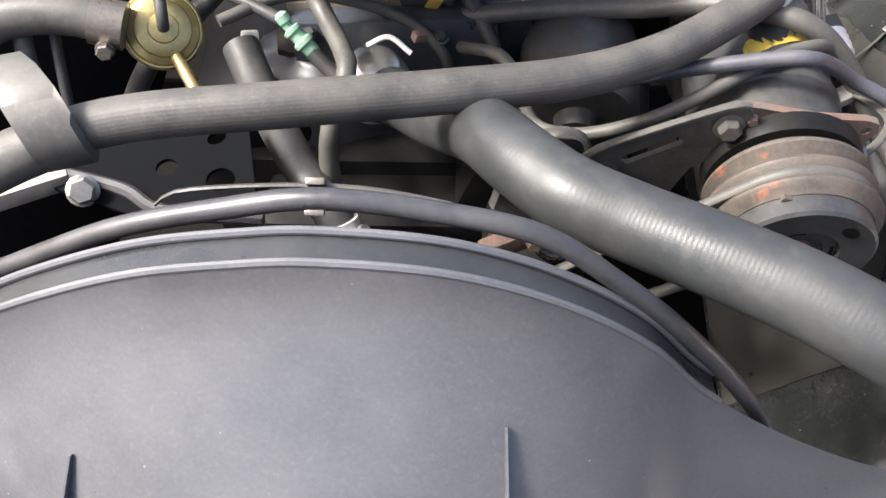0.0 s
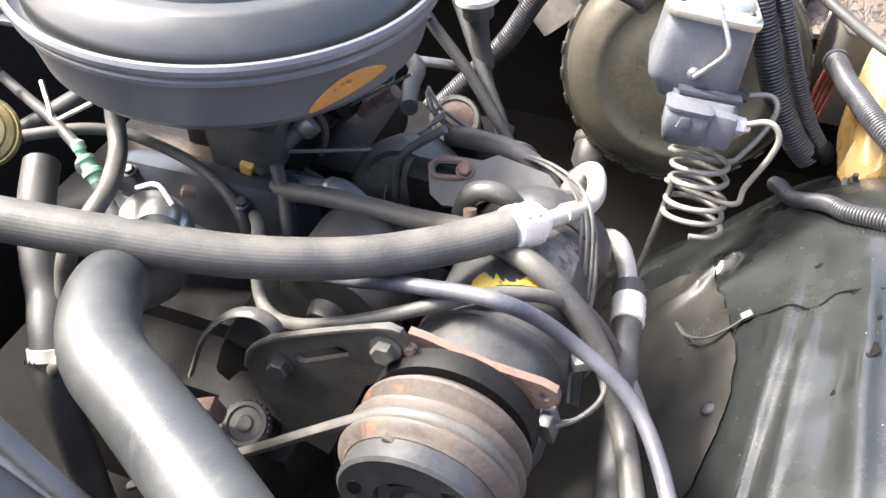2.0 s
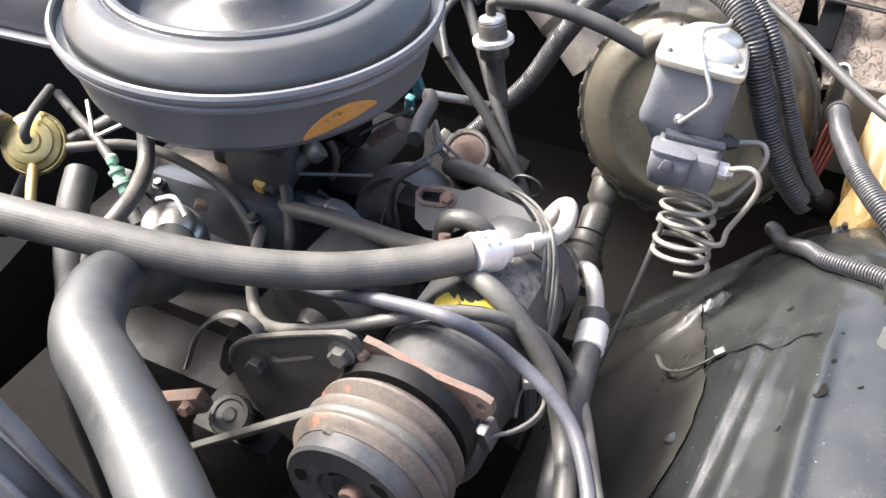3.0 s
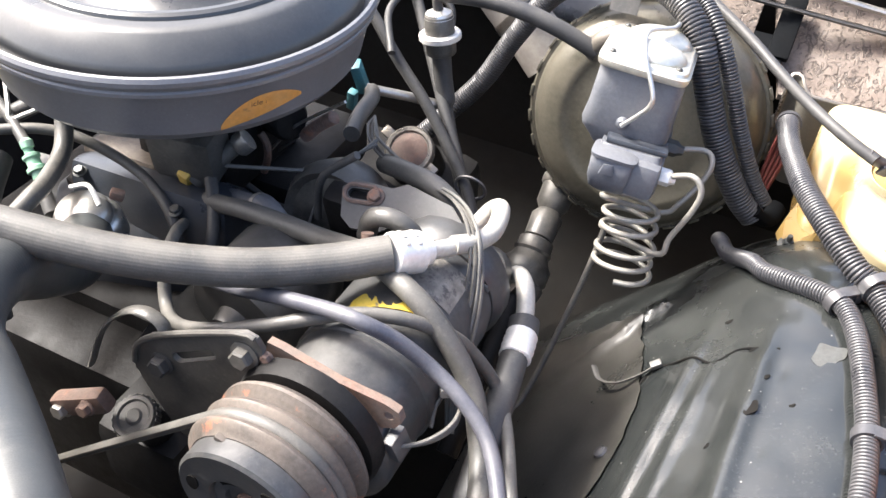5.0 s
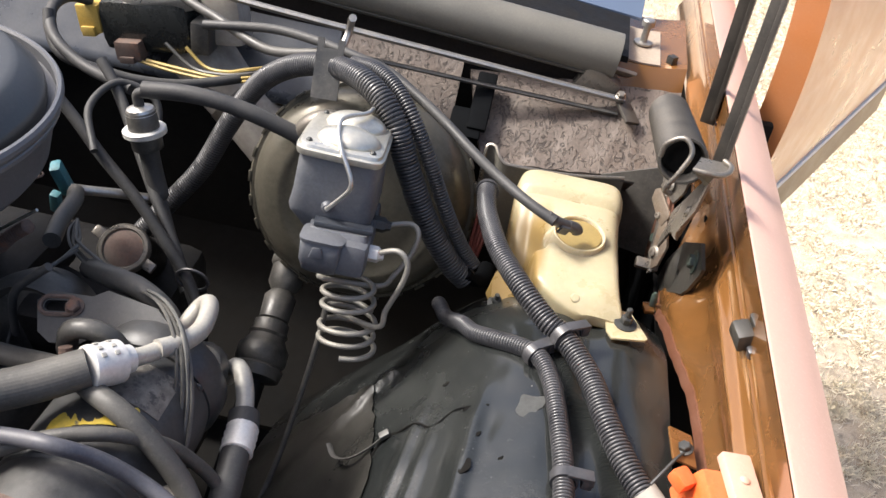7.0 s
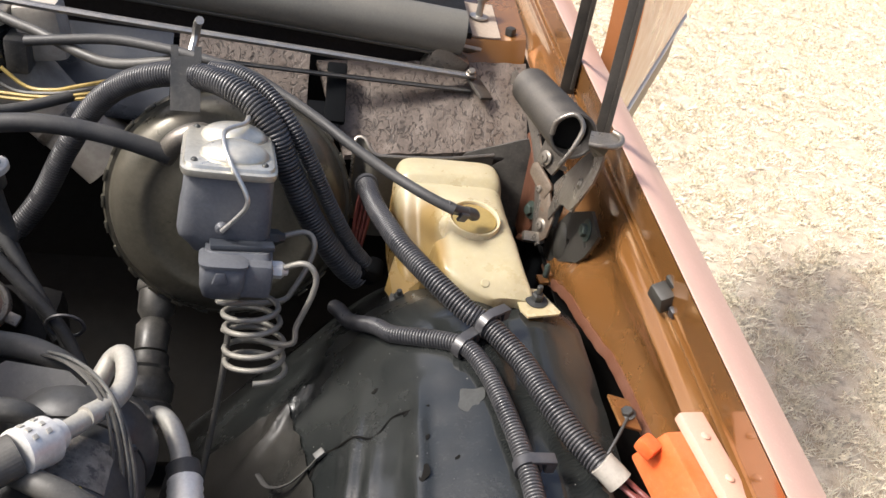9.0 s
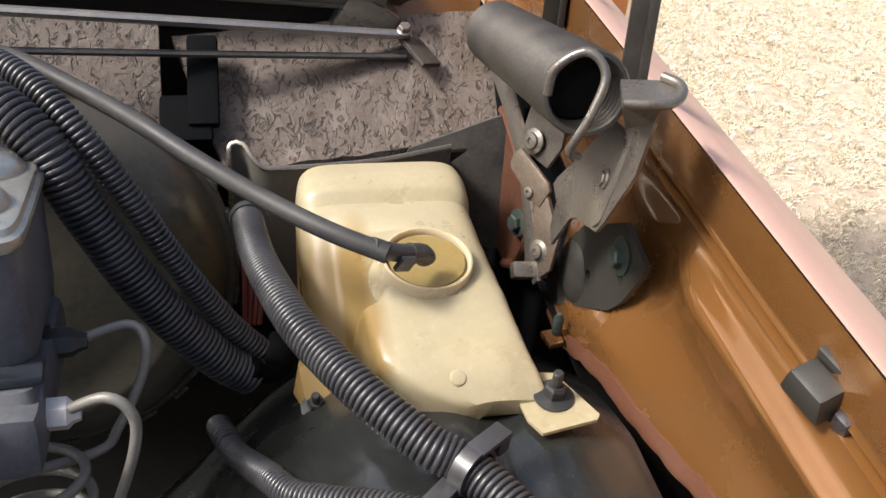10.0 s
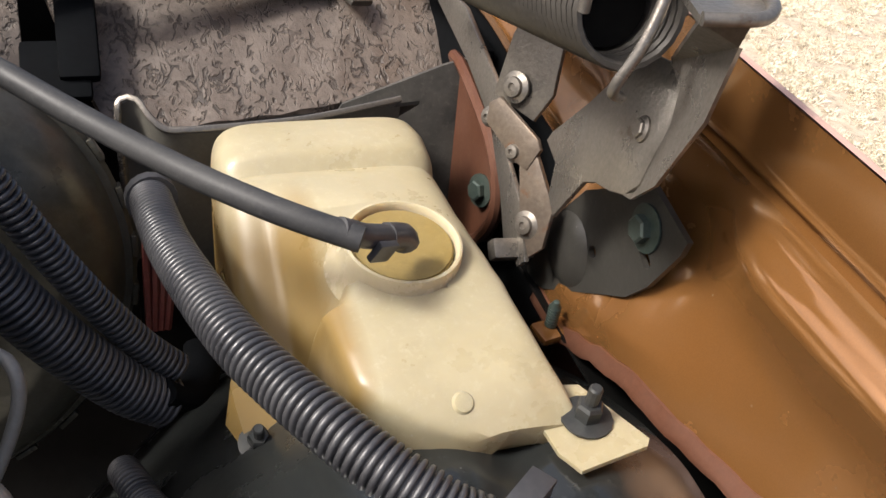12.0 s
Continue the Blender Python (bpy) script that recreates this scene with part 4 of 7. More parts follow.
part("door_skin", sheet(door_place, even(0, 1, 24), even(0.04, 1, 20), 0.05, (-0.88, 0.48, 0)), M_ORANGE, door)
part("trim_strip", tube([door_place(0, 0.02), door_place(0.5, 0.02), door_place(1, 0.02)], 0.009, 8, 0.05), M_WHITE, door, "pale trim strip along the lower edge")
part("lower_panel", sheet(lambda u, v: door_place(u, -0.02) - Vector((0, 0, 0.10 * v)), even(0, 0.97, 10), even(0, 1, 4), 0.03, (-0.88, 0.48, 0)), M_TAN, door, "tan lower panel")

# ---- master cylinder ----
MC0 = Vector((0.377, 0.985, 0.937))
MF = Vector((0.10, -0.975, 0.20)).normalized()
MX = Vector((0.985, 0.10, -0.07))
MX = (MX - MF * MX.dot(MF)).normalized()
MU = MX.cross(-MF).normalized()


def mc(x, f, u):
    return MC0 + MX * x + MF * f + MU * u


MM = Matrix((MX, -MF, MU)).transposed().to_4x4()


def mc_block(sx, sf, su, x, f, u, bevel=0.003, taper=1.0, turn=0.0):
    m = MM.copy()
    m.translation = mc(x, f, u)
    return block((sx, sf, su), m @ pose(0, 0, 0, 0, 0, turn), bevel, None, taper)


master = thing("master_cylinder", "blue-grey cast master cylinder with zinc lid and wire bail", "master cylinder", MC0 - MU * 0.12)


def rounded(sx, sf, u, x=0.0, f=0.0, p=8, n=40):
    out = []
    for k in range(n):
        a = 2 * math.pi * k / n
        ca, sa = math.cos(a), math.sin(a)
        out.append(mc(x + math.copysign(abs(ca) ** (2 / p), ca) * sx / 2, f + math.copysign(abs(sa) ** (2 / p), sa) * sf / 2, u))
    return out


part("reservoir", loft([rounded(0.088, 0.120, 0.0, -0.004), rounded(0.091, 0.123, -0.006, -0.004), rounded(0.094, 0.122, -0.050, -0.004), rounded(0.097, 0.120, -0.068, -0.005), rounded(0.094, 0.117, -0.074, -0.005), rounded(0.074, 0.105, -0.086, -0.004), rounded(0.066, 0.10, -0.092, -0.004)]), M_CAST, master)
lid = part("lid", loft([rounded(0.096, 0.134, -0.003, -0.005), rounded(0.098, 0.136, 0.0, -0.005), rounded(0.098, 0.136, 0.004, -0.005), rounded(0.093, 0.130, 0.0055, -0.005), rounded(0.091, 0.128, 0.009, -0.005), rounded(0.086, 0.122, 0.0105, -0.005)]), M_ZINC, master, "dull zinc-plated lid with two raised domes")
for f, r in ((0.028, 0.031), (-0.032, 0.031)):
    m = MM.copy()
    m.translation = mc(0.000, f, 0.010)
    d = bmesh.new()
    bmesh.ops.create_uvsphere(d, u_segments=28, v_segments=14, radius=1.0)
    for v in d.verts:
        v.co = m @ Vector((v.co.x * r * 1.15, v.co.y * r * 0.95, max(-0.1, v.co.z) * 0.016))
    part("dome", d, M_ZINC, lid)
for x, f in ((-0.040, 0.054), (0.030, 0.054), (0.030, -0.054), (-0.040, -0.054)):
    bolt(mc(x, f, 0.0105), MU, 0.0022, 0.003, 1.6, 0, M_BOLT, lid, "lid_screw")
part("bail_wire", tube([mc(0.010, -0.066, -0.006), mc(0.012, -0.069, 0.012), mc(0.014, -0.05, 0.029), mc(0.010, -0.02, 0.031), mc(-0.008, 0.0, 0.029), mc(-0.013, 0.03, 0.028), mc(-0.006, 0.062, 0.016), mc(0.012, 0.076, -0.012), mc(0.014, 0.077, -0.026), mc(0.004, 0.074, -0.042), mc(-0.008, 0.070, -0.058)], 0.0026, 10, 0.004), M_ALLOY, master, "bright bent wire bail")
part("bail_boss", lathe([(0.007, 0), (0.007, 0.006), (0.004, 0.009), (0, 0.009)], mc(-0.008, 0.058, -0.058), MF, 14), M_CAST, master)
part("cylinder_bore", mc_block(0.066, 0.15, 0.040, 0.014, 0.02, -0.103, 0.010), M_CAST, master)
part("valve_block", loft([rounded(0.044, 0.040, -0.086, -0.004, 0.078, 6), rounded(0.047, 0.044, -0.091, -0.004, 0.079, 6), rounded(0.045, 0.042, -0.110, -0.004, 0.079, 6), rounded(0.040, 0.035, -0.123, -0.003, 0.077, 5), rounded(0.028, 0.024, -0.128, -0.003, 0.075, 4)]), M_CAST, master)
part("valve_cap", loft([rounded(0.049, 0.045, -0.0865, -0.004, 0.080, 5), rounded(0.050, 0.046, -0.083, -0.004, 0.080, 5), rounded(0.030, 0.026, -0.0795, -0.004, 0.080, 3)]), M_CAST, master)
part("front_rail", mc_block(0.066, 0.020, 0.006, 0.014, 0.064, -0.0745, 0.002, 1.0, 4), M_PAINTBLUE, master)
part("body_wedge", loft([rounded(0.066, 0.055, -0.078, 0.010, 0.050, 7), rounded(0.068, 0.062, -0.086, 0.011, 0.052, 7), rounded(0.060, 0.050, -0.108, 0.012, 0.048, 7), rounded(0.050, 0.040, -0.116, 0.014, 0.046, 6)]), M_CAST, master)
part("cast_mark", mc_block(0.016, 0.004, 0.012, -0.007, 0.1025, -0.096, 0.0015, 0.6, 12), M_CAST, master)
part("bore_sleeve", lathe([(0.0195, -0.062), (0.0205, -0.058), (0.0205, -0.006), (0.018, 0.0), (0, 0.0)], mc(0.046, 0.062, -0.100), MX, 28), M_CAST, master)
part("brass_fitting", lathe([(0.0095, 0), (0.0095, 0.011), (0.0065, 0.014), (0.005, 0.018), (0, 0.018)], mc(0.046, 0.066, -0.100), MX, 6), M_FERRULE, master, "pale hexagonal line fitting")
part("dark_fitting", lathe([(0.012, -0.012), (0.012, -0.001), (0.0095, 0), (0.0095, 0.011), (0.0065, 0.015), (0.005, 0.02), (0, 0.02)], mc(0.044, 0.0, -0.092), MX, 6), M_BOLT, master)
part("mount_flange", mc_block(0.075, 0.012, 0.06, 0.000, -0.078, -0.085, 0.008), M_CAST, master)
part("vent_pipe", tube([mc(-0.075, -0.098, -0.045), mc(-0.060, -0.086, -0.018), mc(-0.035, -0.082, -0.006), mc(-0.01, -0.082, -0.02)], 0.013, 14, 0.005), M_HINGE, boost, "dull metal check valve elbow on the booster")
# crimps round the booster's rim
for k in range(28):
    a = 2 * math.pi * k / 28
    m = basis(BO, BN)
    c = m @ Vector((0.1625 * math.cos(a), 0.1625 * math.sin(a), -0.001))
    mm = m.copy()
    mm.translation = c
    part("crimp_tab", block((0.004, 0.016, 0.012), mm @ pose(0, 0, 0, 0, 0, math.degrees(a)), 0.001), M_BOOSTER, boost)

# ---- brake lines with their coil ----
CT, CB = Vector((0.402, 0.915, 0.800)), Vector((0.414, 0.883, 0.719))
CC = (CT + CB) / 2
cm = basis(CC, Vector((0.0, 0.34, 1.0)))


def coil(a, k, r=0.0315):
    """A point of the coil, k from its top (0) to its foot (1)."""
    q = cm @ Vector((r * math.cos(a), r * math.sin(a), 0))
    return q + (CT - CC).lerp(CB - CC, k)


lines = thing("brake_line", "grey steel brake line wound into a loose coil", "brake line", CC)
pts = [mc(0.052, 0.066, -0.100), Vector((0.458, 0.900, 0.863)), Vector((0.4715, 0.895, 0.853)), Vector((0.470, 0.890, 0.831)), Vector((0.4555, 0.885, 0.789)), Vector((0.447, 0.880, 0.765))]
for k in range(0, 28):
    pts.append(coil(-0.35 - k * 2 * math.pi / 10, 0.52 + 0.48 * k / 27, 0.0325 + 0.001 * math.sin(k * 0.37)))
part("tube", tube(pts, 0.0033, 10, 0.004), M_LINE, lines)
lines2 = thing("brake_line", "grey steel brake line looping from the rear port", "brake line", CC)
pts = [mc(0.055, 0.0, -0.092), Vector((0.458, 0.985, 0.843)), Vector((0.4695, 0.975, 0.837)), Vector((0.466, 0.965, 0.817)), Vector((0.450, 0.950, 0.789)), Vector((0.434, 0.940, 0.776))]
for k in range(0, 26):
    pts.append(coil(0.55 - k * 2 * math.pi / 10, 0.02 + 0.46 * k / 25, 0.0305 + 0.001 * math.sin(k * 0.5)))
part("tube", tube(pts, 0.0033, 10, 0.004), M_LINE, lines2)
hose("brake_line", "thin dark line running down beside the steering joint", [(0.382, 0.905, 0.765), (0.377, 0.885, 0.71), (0.367, 0.85, 0.64), (0.352, 0.80, 0.56), (0.33, 0.74, 0.5)], 0.0036, M_BRACKET, "brake line")

# ---- steering shaft ----
steer = thing("steering_shaft", "greasy black steering shaft with a knuckle joint", "steering shaft", (0.26, 1.1, 0.5))
part("knuckle", lathe([(0.012, -0.05), (0.022, -0.045), (0.024, -0.01), (0.017, 0.0), (0.025, 0.012), (0.026, 0.04), (0.018, 0.05)], (0.262, 1.11, 0.585), (0.0, 0.85, 0.5), 20), M_BRACKET, steer)
part("clamp_ring", lathe([(0.027, 0.0), (0.030, 0.004), (0.030, 0.014), (0.027, 0.018)], (0.262, 1.145, 0.605), (0.0, 0.85, 0.5), 20), M_BRACKET, steer)
part("rag_joint", lathe([(0.015, -0.06), (0.034, -0.055), (0.037, -0.040), (0.033, -0.036), (0.037, -0.030), (0.037, -0.010), (0.032, -0.004), (0.026, 0.008), (0.029, 0.012), (0.026, 0.018), (0.026, 0.03), (0.015, 0.035)], (0.262, 1.04, 0.545), (0.0, 0.85, 0.5), 24), M_BRACKET, steer)
part("lower_shaft", tube([(0.262, 1.02, 0.53), (0.262, 0.90, 0.46), (0.262, 0.78, 0.39)], 0.016, 12, 0.02), M_BLOCK, steer)

# ---- loom clip and clips ----
holder = thing("loom_clip", "grey steel strap clip holding the loom over the booster", "clip", (0.308, 1.15, 0.96))
part("strap", plate([(-0.017, -0.045), (0.017, -0.045), (0.017, 0.030), (0.009, 0.030), (0.009, 0.018), (-0.009, 0.018), (-0.009, 0.030), (-0.017, 0.030)], 0.004, basis((0.309, 1.122, 0.962), (0.05, -0.9, 0.42))), M_BRACKET, holder)
part("hook_end", tube([(0.30, 1.20, 0.93), (0.303, 1.21, 0.945), (0.306, 1.225, 0.96), (0.309, 1.225, 0.978), (0.313, 1.215, 0.988)], 0.0055, 8, 0.006), M_STEEL, holder)


def cable_clip(c, r, turn, label):
    t = thing("loom_clip", label, "clip", c, "clips on the fender looms")
    m = pose(*c, 0, 0, turn)
    b = bmesh.new()
    for k in range(20):
        a0, a1 = 2 * math.pi * k / 20, 2 * math.pi * (k + 1) / 20
        loops = [[m @ Vector((rr * math.cos(a), y, rr * math.sin(a))) for a in (a0, a1)] for rr in (r, r + 0.0025) for y in (-0.005, 0.005)]
        v = [[b.verts.new(q) for q in l] for l in loops]
        for i, j in ((0, 1), (1, 3), (3, 2), (2, 0)):
            b.faces.new((v[i][0], v[i][1], v[j][1], v[j][0]))
    bmesh.ops.remove_doubles(b, verts=b.verts, dist=1e-5)
    part("band", b, M_LOOM, t)
    part("latch", block((r + 0.014, 0.012, 0.0035), m @ pose(0.5 * r + 0.008, 0, r - 0.0005, 0, 6, 0), 0.001), M_LOOM, t)
    part("buckle", block((0.010, 0.011, 0.012), m @ pose(r + 0.010, 0, r - 0.0085, 0, 6, 0), 0.0015), M_LOOM, t)
    for k in range(3):
        part("tooth", block((0.0022, 0.006, 0.0022), m @ pose(r + 0.0158, 0.001, r - 0.006 - 0.0035 * k), 0.0006), M_LOOM, t)
    return t


cable_clip((0.6535, 0.843, 0.8420), 0.0130, 38, "black plastic clip round the thick loom")
cable_clip((0.6255, 0.822, 0.8290), 0.0104, 45, "black plastic clip round the thin loom")
cable_clip((0.6662, 0.662, 0.8340), 0.0104, 5, "black plastic clip round the thin loom")

# ---- washer tank ----
tank = thing("washer_tank", "yellowed translucent plastic washer fluid tank with open filler neck", "washer tank", (0.65, 1.05, 0.72), "")
NECK = Vector((0.6555, 1.008, 0.8610))
TANK = [  # y, left, right, foot, top
    (1.182, 0.590, 0.700, 0.72, 0.828), (1.179, 0.579, 0.709, 0.705, 0.841), (1.170, 0.573, 0.714, 0.70, 0.8475), (1.150, 0.571, 0.716, 0.695, 0.8505), (1.128, 0.571, 0.715, 0.69, 0.8490),
    (1.119, 0.572, 0.713, 0.69, 0.8395), (1.110, 0.572, 0.713, 0.69, 0.8430), (1.085, 0.573, 0.712, 0.69, 0.8465), (1.060, 0.573, 0.711, 0.69, 0.8490), (1.045, 0.574, 0.711, 0.69, 0.851), (1.030, 0.574, 0.710, 0.69, 0.853),
    (1.010, 0.576, 0.710, 0.70, 0.855), (0.996, 0.588, 0.709, 0.73, 0.855), (0.986, 0.602, 0.709, 0.765, 0.854), (0.975, 0.608, 0.709, 0.783, 0.852), (0.950, 0.610, 0.710, 0.792, 0.851), (0.932, 0.613, 0.712, 0.796, 0.847), (0.920, 0.626, 0.715, 0.800, 0.842), (0.910, 0.642, 0.717, 0.805, 0.836), (0.902, 0.665, 0.718, 0.812, 0.828)]


def tank_row(y):
    for a, b in zip(TANK, TANK[1:]):
        if y >= b[0]:
            k = (a[0] - y) / (a[0] - b[0])
            return [p + (q - p) * k for p, q in zip(a, b)]
    return list(TANK[-1])


def tank_loop(y, n=110):
    _, l, r, f, t = tank_row(y)
    out = []
    for k in range(n):
        a = 2 * math.pi * k / n
        ca, sa = math.cos(a), math.sin(a)
        p = 7.0
        x = (l + r) / 2 + math.copysign(abs(ca) ** (2 / p), ca) * (r - l) / 2
        z = (f + t) / 2 + math.copysign(abs(sa) ** (2 / p), sa) * (t - f) / 2
        if sa > 0 and y < 1.115:
            z += 0.006 * math.exp(-((x - NECK.x) ** 2 + (y - NECK.y) ** 2) / 0.0018)
            z -= 0.105 * max(0.0, min(1.0, (1.108 - y) / 0.118)) ** 1.15 * soft_step((0.6245 - 0.15 * max(0.0, y - 1.02) - x) / 0.020) * soft_step((y - 0.978) / 0.020) * (1.0 - math.exp(-(((x - NECK.x) ** 2 + (y - NECK.y) ** 2) / 0.0014) ** 2))
        if y < 0.945:
            z += 0.016 * math.exp(-((x - 0.688) / 0.012) ** 2) * (1 if sa < 0 else 0.25) * soft_step((0.945 - y) / 0.03)
        out.append((x, y, z))
    return out


tank_bm = loft([tank_loop(y) for y in even(1.182, 0.902, 80)])
bmesh.ops.smooth_vert(tank_bm, verts=tank_bm.verts, factor=0.5, use_axis_x=True, use_axis_y=True, use_axis_z=True)
bmesh.ops.delete(tank_bm, geom=[f for f in tank_bm.faces if f.calc_center_median().z > 0.84 and (f.calc_center_median().xy - NECK.xy).length < 0.0275], context="FACES")
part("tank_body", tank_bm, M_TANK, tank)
part("filler_neck", lathe([(0.0275, -0.020), (0.0282, 0.000), (0.0288, 0.0050), (0.0298, 0.0062), (0.0312, 0.0058), (0.0318, 0.0040), (0.0320, -0.001), (0.0345, -0.007), (0.0385, -0.013), (0.0395, -0.017), (0.036, -0.018), (0.0300, -0.020)], NECK, (0.02, -0.12, 1), 64), M_NECK, tank, "pale translucent filler neck")
part("neck_bore", lathe([(0.0272, 0.002), (0.0268, -0.022), (0.0255, -0.022), (0.0262, 0.003)], NECK, (0.02, -0.12, 1), 40), M_BORE, tank, "amber inside of the neck")
part("fluid", lathe([(0.0, 0), (0.027, 0), (0.027, -0.002), (0, -0.002)], (0.656, 1.010, 0.828), (0, 0, 1), 24), M_FLUID, tank, "amber fluid inside")
part("tank_tab", plate([(-0.006, 0.036), (0.016, 0.030), (0.033, -0.012), (0.030, -0.016), (-0.006, -0.021), (-0.012, -0.008), (-0.014, 0.02)], 0.0025, pose(0.712, 0.896, 0.8255, -3, -4, 0)), M_TANK, tank)
part("tank_foot", loft([[(0.577, 1.060, 0.775), (0.598, 1.040, 0.775), (0.598, 1.022, 0.77), (0.577, 1.035, 0.77)], [(0.566, 1.020, 0.765), (0.603, 1.012, 0.765), (0.600, 0.998, 0.762), (0.567, 1.006, 0.762)], [(0.561, 1.004, 0.750), (0.602, 0.998, 0.752), (0.592, 0.972, 0.752), (0.572, 0.975, 0.750)]]), M_TANK, tank)
part("moulding_boss", lathe([(0, 0.0008), (0.002, 0.0014), (0.0045, 0.0010), (0.0065, -0.0015)], (0.661, 0.9158, 0.8402), (0, -0.55, 0.83), 16), M_TANK, tank)
bolt((0.7205, 0.903, 0.830), (0.0, -0.05, 1), 0.0062, 0.011, 2.1, 0.011, M_BOLT, None, "tank_bolt")
tagged(bpy.data.objects["tank_bolt"], "black flanged bolt holding the tank's tab", "bolt")
bolt((0.5770, 0.9850, 0.7530), (-0.05, -0.3, 1), 0.0058, 0.010, 2.0, 0.009, M_BOLT, None, "tank_bolt")
tagged(bpy.data.objects["tank_bolt.001"], "black bolt through the tank's foot", "bolt")
nozzle = thing("filler_nozzle", "black plastic elbow fitted in the tank neck", "hose elbow", (0.63, 0.98, 0.88))
part("barb", tube([(0.612, 0.972, 0.904), (0.625, 0.976, 0.896), (0.640, 0.984, 0.888)], 0.0062, 12, 0.003), M_LOOM, nozzle)
part("elbow", tube([(0.638, 0.983, 0.889), (0.648, 0.988, 0.884), (0.6505, 0.989, 0.879)], 0.0070, 12, 0.003), M_LOOM, nozzle)
part("clip_wing", block((0.012, 0.004, 0.012), pose(0.634, 0.973, 0.888, 20, 20, 25), 0.001), M_LOOM, nozzle)

# ---- hood hinge ----
hinge = thing("hinge_mechanism", "dusty grey steel folding hinge with links, rivets and a counterbalance spring", "hood hinge", (0.79, 1.0, 0.87))
HN = Vector((-0.95, 0.16, 0.22))
HBOLT = Vector((0.764, 0.979, 0.941))
hm = basis(HBOLT, HN)
part("front_bracket", plate([(0.0111, 0.0284), (0.0181, 0.0189), (0.0203, -0.0192), (0.0126, -0.0307), (-0.0019, -0.038), (-0.0183, -0.0438), (-0.029, -0.051), (-0.0428, -0.0843), (-0.0595, -0.0799), (-0.0692, -0.0641), (-0.0923, -0.0625), (-0.0903, -0.0553), (-0.0624, -0.0183), (-0.0458, 0.0085), (-0.0287, 0.0277), (-0.0066, 0.0334)], 0.003, hm, (), 0.0009), M_HINGE, hinge)
side = [hm @ Vector((*q, 0.003)) for q in ((-0.0066, 0.0334), (0.0111, 0.0284), (0.0181, 0.0189), (0.0126, -0.0307))]
FT, FM, FB = Vector((0.760, 0.932, 1.006)), Vector((0.757, 0.934, 0.971)), Vector((0.747, 0.940, 0.936))
far = [FT, FM, FB, side[3] + Vector((0.002, -0.004, 0.0))]
side_bm = bmesh.new()
sv, fv = [side_bm.verts.new(p) for p in side], [side_bm.verts.new(p) for p in far]
for k in range(3):
    side_bm.faces.new((sv[k], sv[k + 1], fv[k + 1], fv[k]))
got = bmesh.ops.extrude_face_region(side_bm, geom=list(side_bm.faces))
bmesh.ops.translate(side_bm, vec=(0.003, 0.001, -0.001), verts=[v for v in got["geom"] if isinstance(v, bmesh.types.BMVert)])
part("side_bracket", side_bm, M_HINGE, hinge)
part("top_flange", loft([[Vector((x, y, z + h)) for x, y, z in ((0.741, 0.936, 1.016), (0.762, 0.930, 1.017), (0.774, 0.938, 1.017), (0.780, 0.950, 1.017), (0.772, 0.962, 1.016), (0.752, 0.968, 1.014))] for h in (-0.002, 0.0015)]), M_HINGE, hinge)
part("flange_rim", tube([(0.741, 0.935, 1.017), (0.755, 0.931, 1.018), (0.768, 0.932, 1.018), (0.777, 0.940, 1.019), (0.780, 0.951, 1.020), (0.774, 0.961, 1.020)], 0.0030, 10, 0.003), M_HINGE, hinge)
part("flange_web", loft([[(0.741, 0.936, 1.015), (0.762, 0.931, 1.016), (0.764, 0.935, 1.016), (0.743, 0.940, 1.015)], [tuple(side[0]), tuple(FT), tuple(FT + Vector((0.002, 0.004, 0))), tuple(side[0] + Vector((0.002, 0.004, 0)))]]), M_HINGE, hinge)
bolt(hm @ Vector((0, 0, 0.003)), HN, 0.0045, 0.004, 1.5, 0, M_HINGE, hinge, "rivet")
am = basis((0.767, 1.095, 0.858), (-1, -0.01, 0.1))
part("lift_arm", plate([(-0.300, 0.008), (-0.306, 0.022), (-0.292, 0.034), (-0.1429, 0.0378), (-0.0639, 0.0161), (-0.0493, 0.0024), (-0.0191, -0.0196), (0.0183, -0.0355), (0.0362, -0.0600), (0.030, -0.0690), (0.0048, -0.0677), (-0.0195, -0.0422), (-0.0587, -0.0114), (-0.1194, 0.0067), (-0.2001, 0.0214)], 0.004, am, (), 0.0009), M_HINGE, hinge)
part("arm_foot", block((0.014, 0.012, 0.030), am @ pose(0.020, -0.062, 0.006, 0, 0, -40), 0.003), M_HINGE, hinge)
lm = basis((0.768, 1.095, 0.858), (-1, -0.5, 0.3))
part("link", plate([(-0.0421, 0.0227), (-0.0426, 0.0629), (-0.035, 0.090), (-0.005, 0.095), (-0.0046, 0.0735), (0.0011, 0.0394), (-0.006, 0.0191)], 0.004, lm, (), 0.0009), M_HINGE, hinge)
part("link", plate([(-0.0481, 0.0296), (-0.0413, 0.0365), (-0.0046, 0.0241), (0.0002, 0.0186), (-0.0043, 0.0026), (-0.0144, 0.0036), (-0.0451, 0.0171)], 0.004, basis((0.762, 1.078, 0.851), (-1, -0.5, 0.3)), (), 0.0009), M_RUSTLINK, hinge)
part("link", plate([(-0.0301, 0.0266), (-0.0206, 0.0371), (0.0052, 0.0109), (0.0082, -0.016), (0.001, -0.0265), (-0.0161, -0.0047)], 0.004, basis((0.766, 1.06, 0.83), (-1, -0.5, 0.3)), (), 0.0009), M_RUSTLINK, hinge)
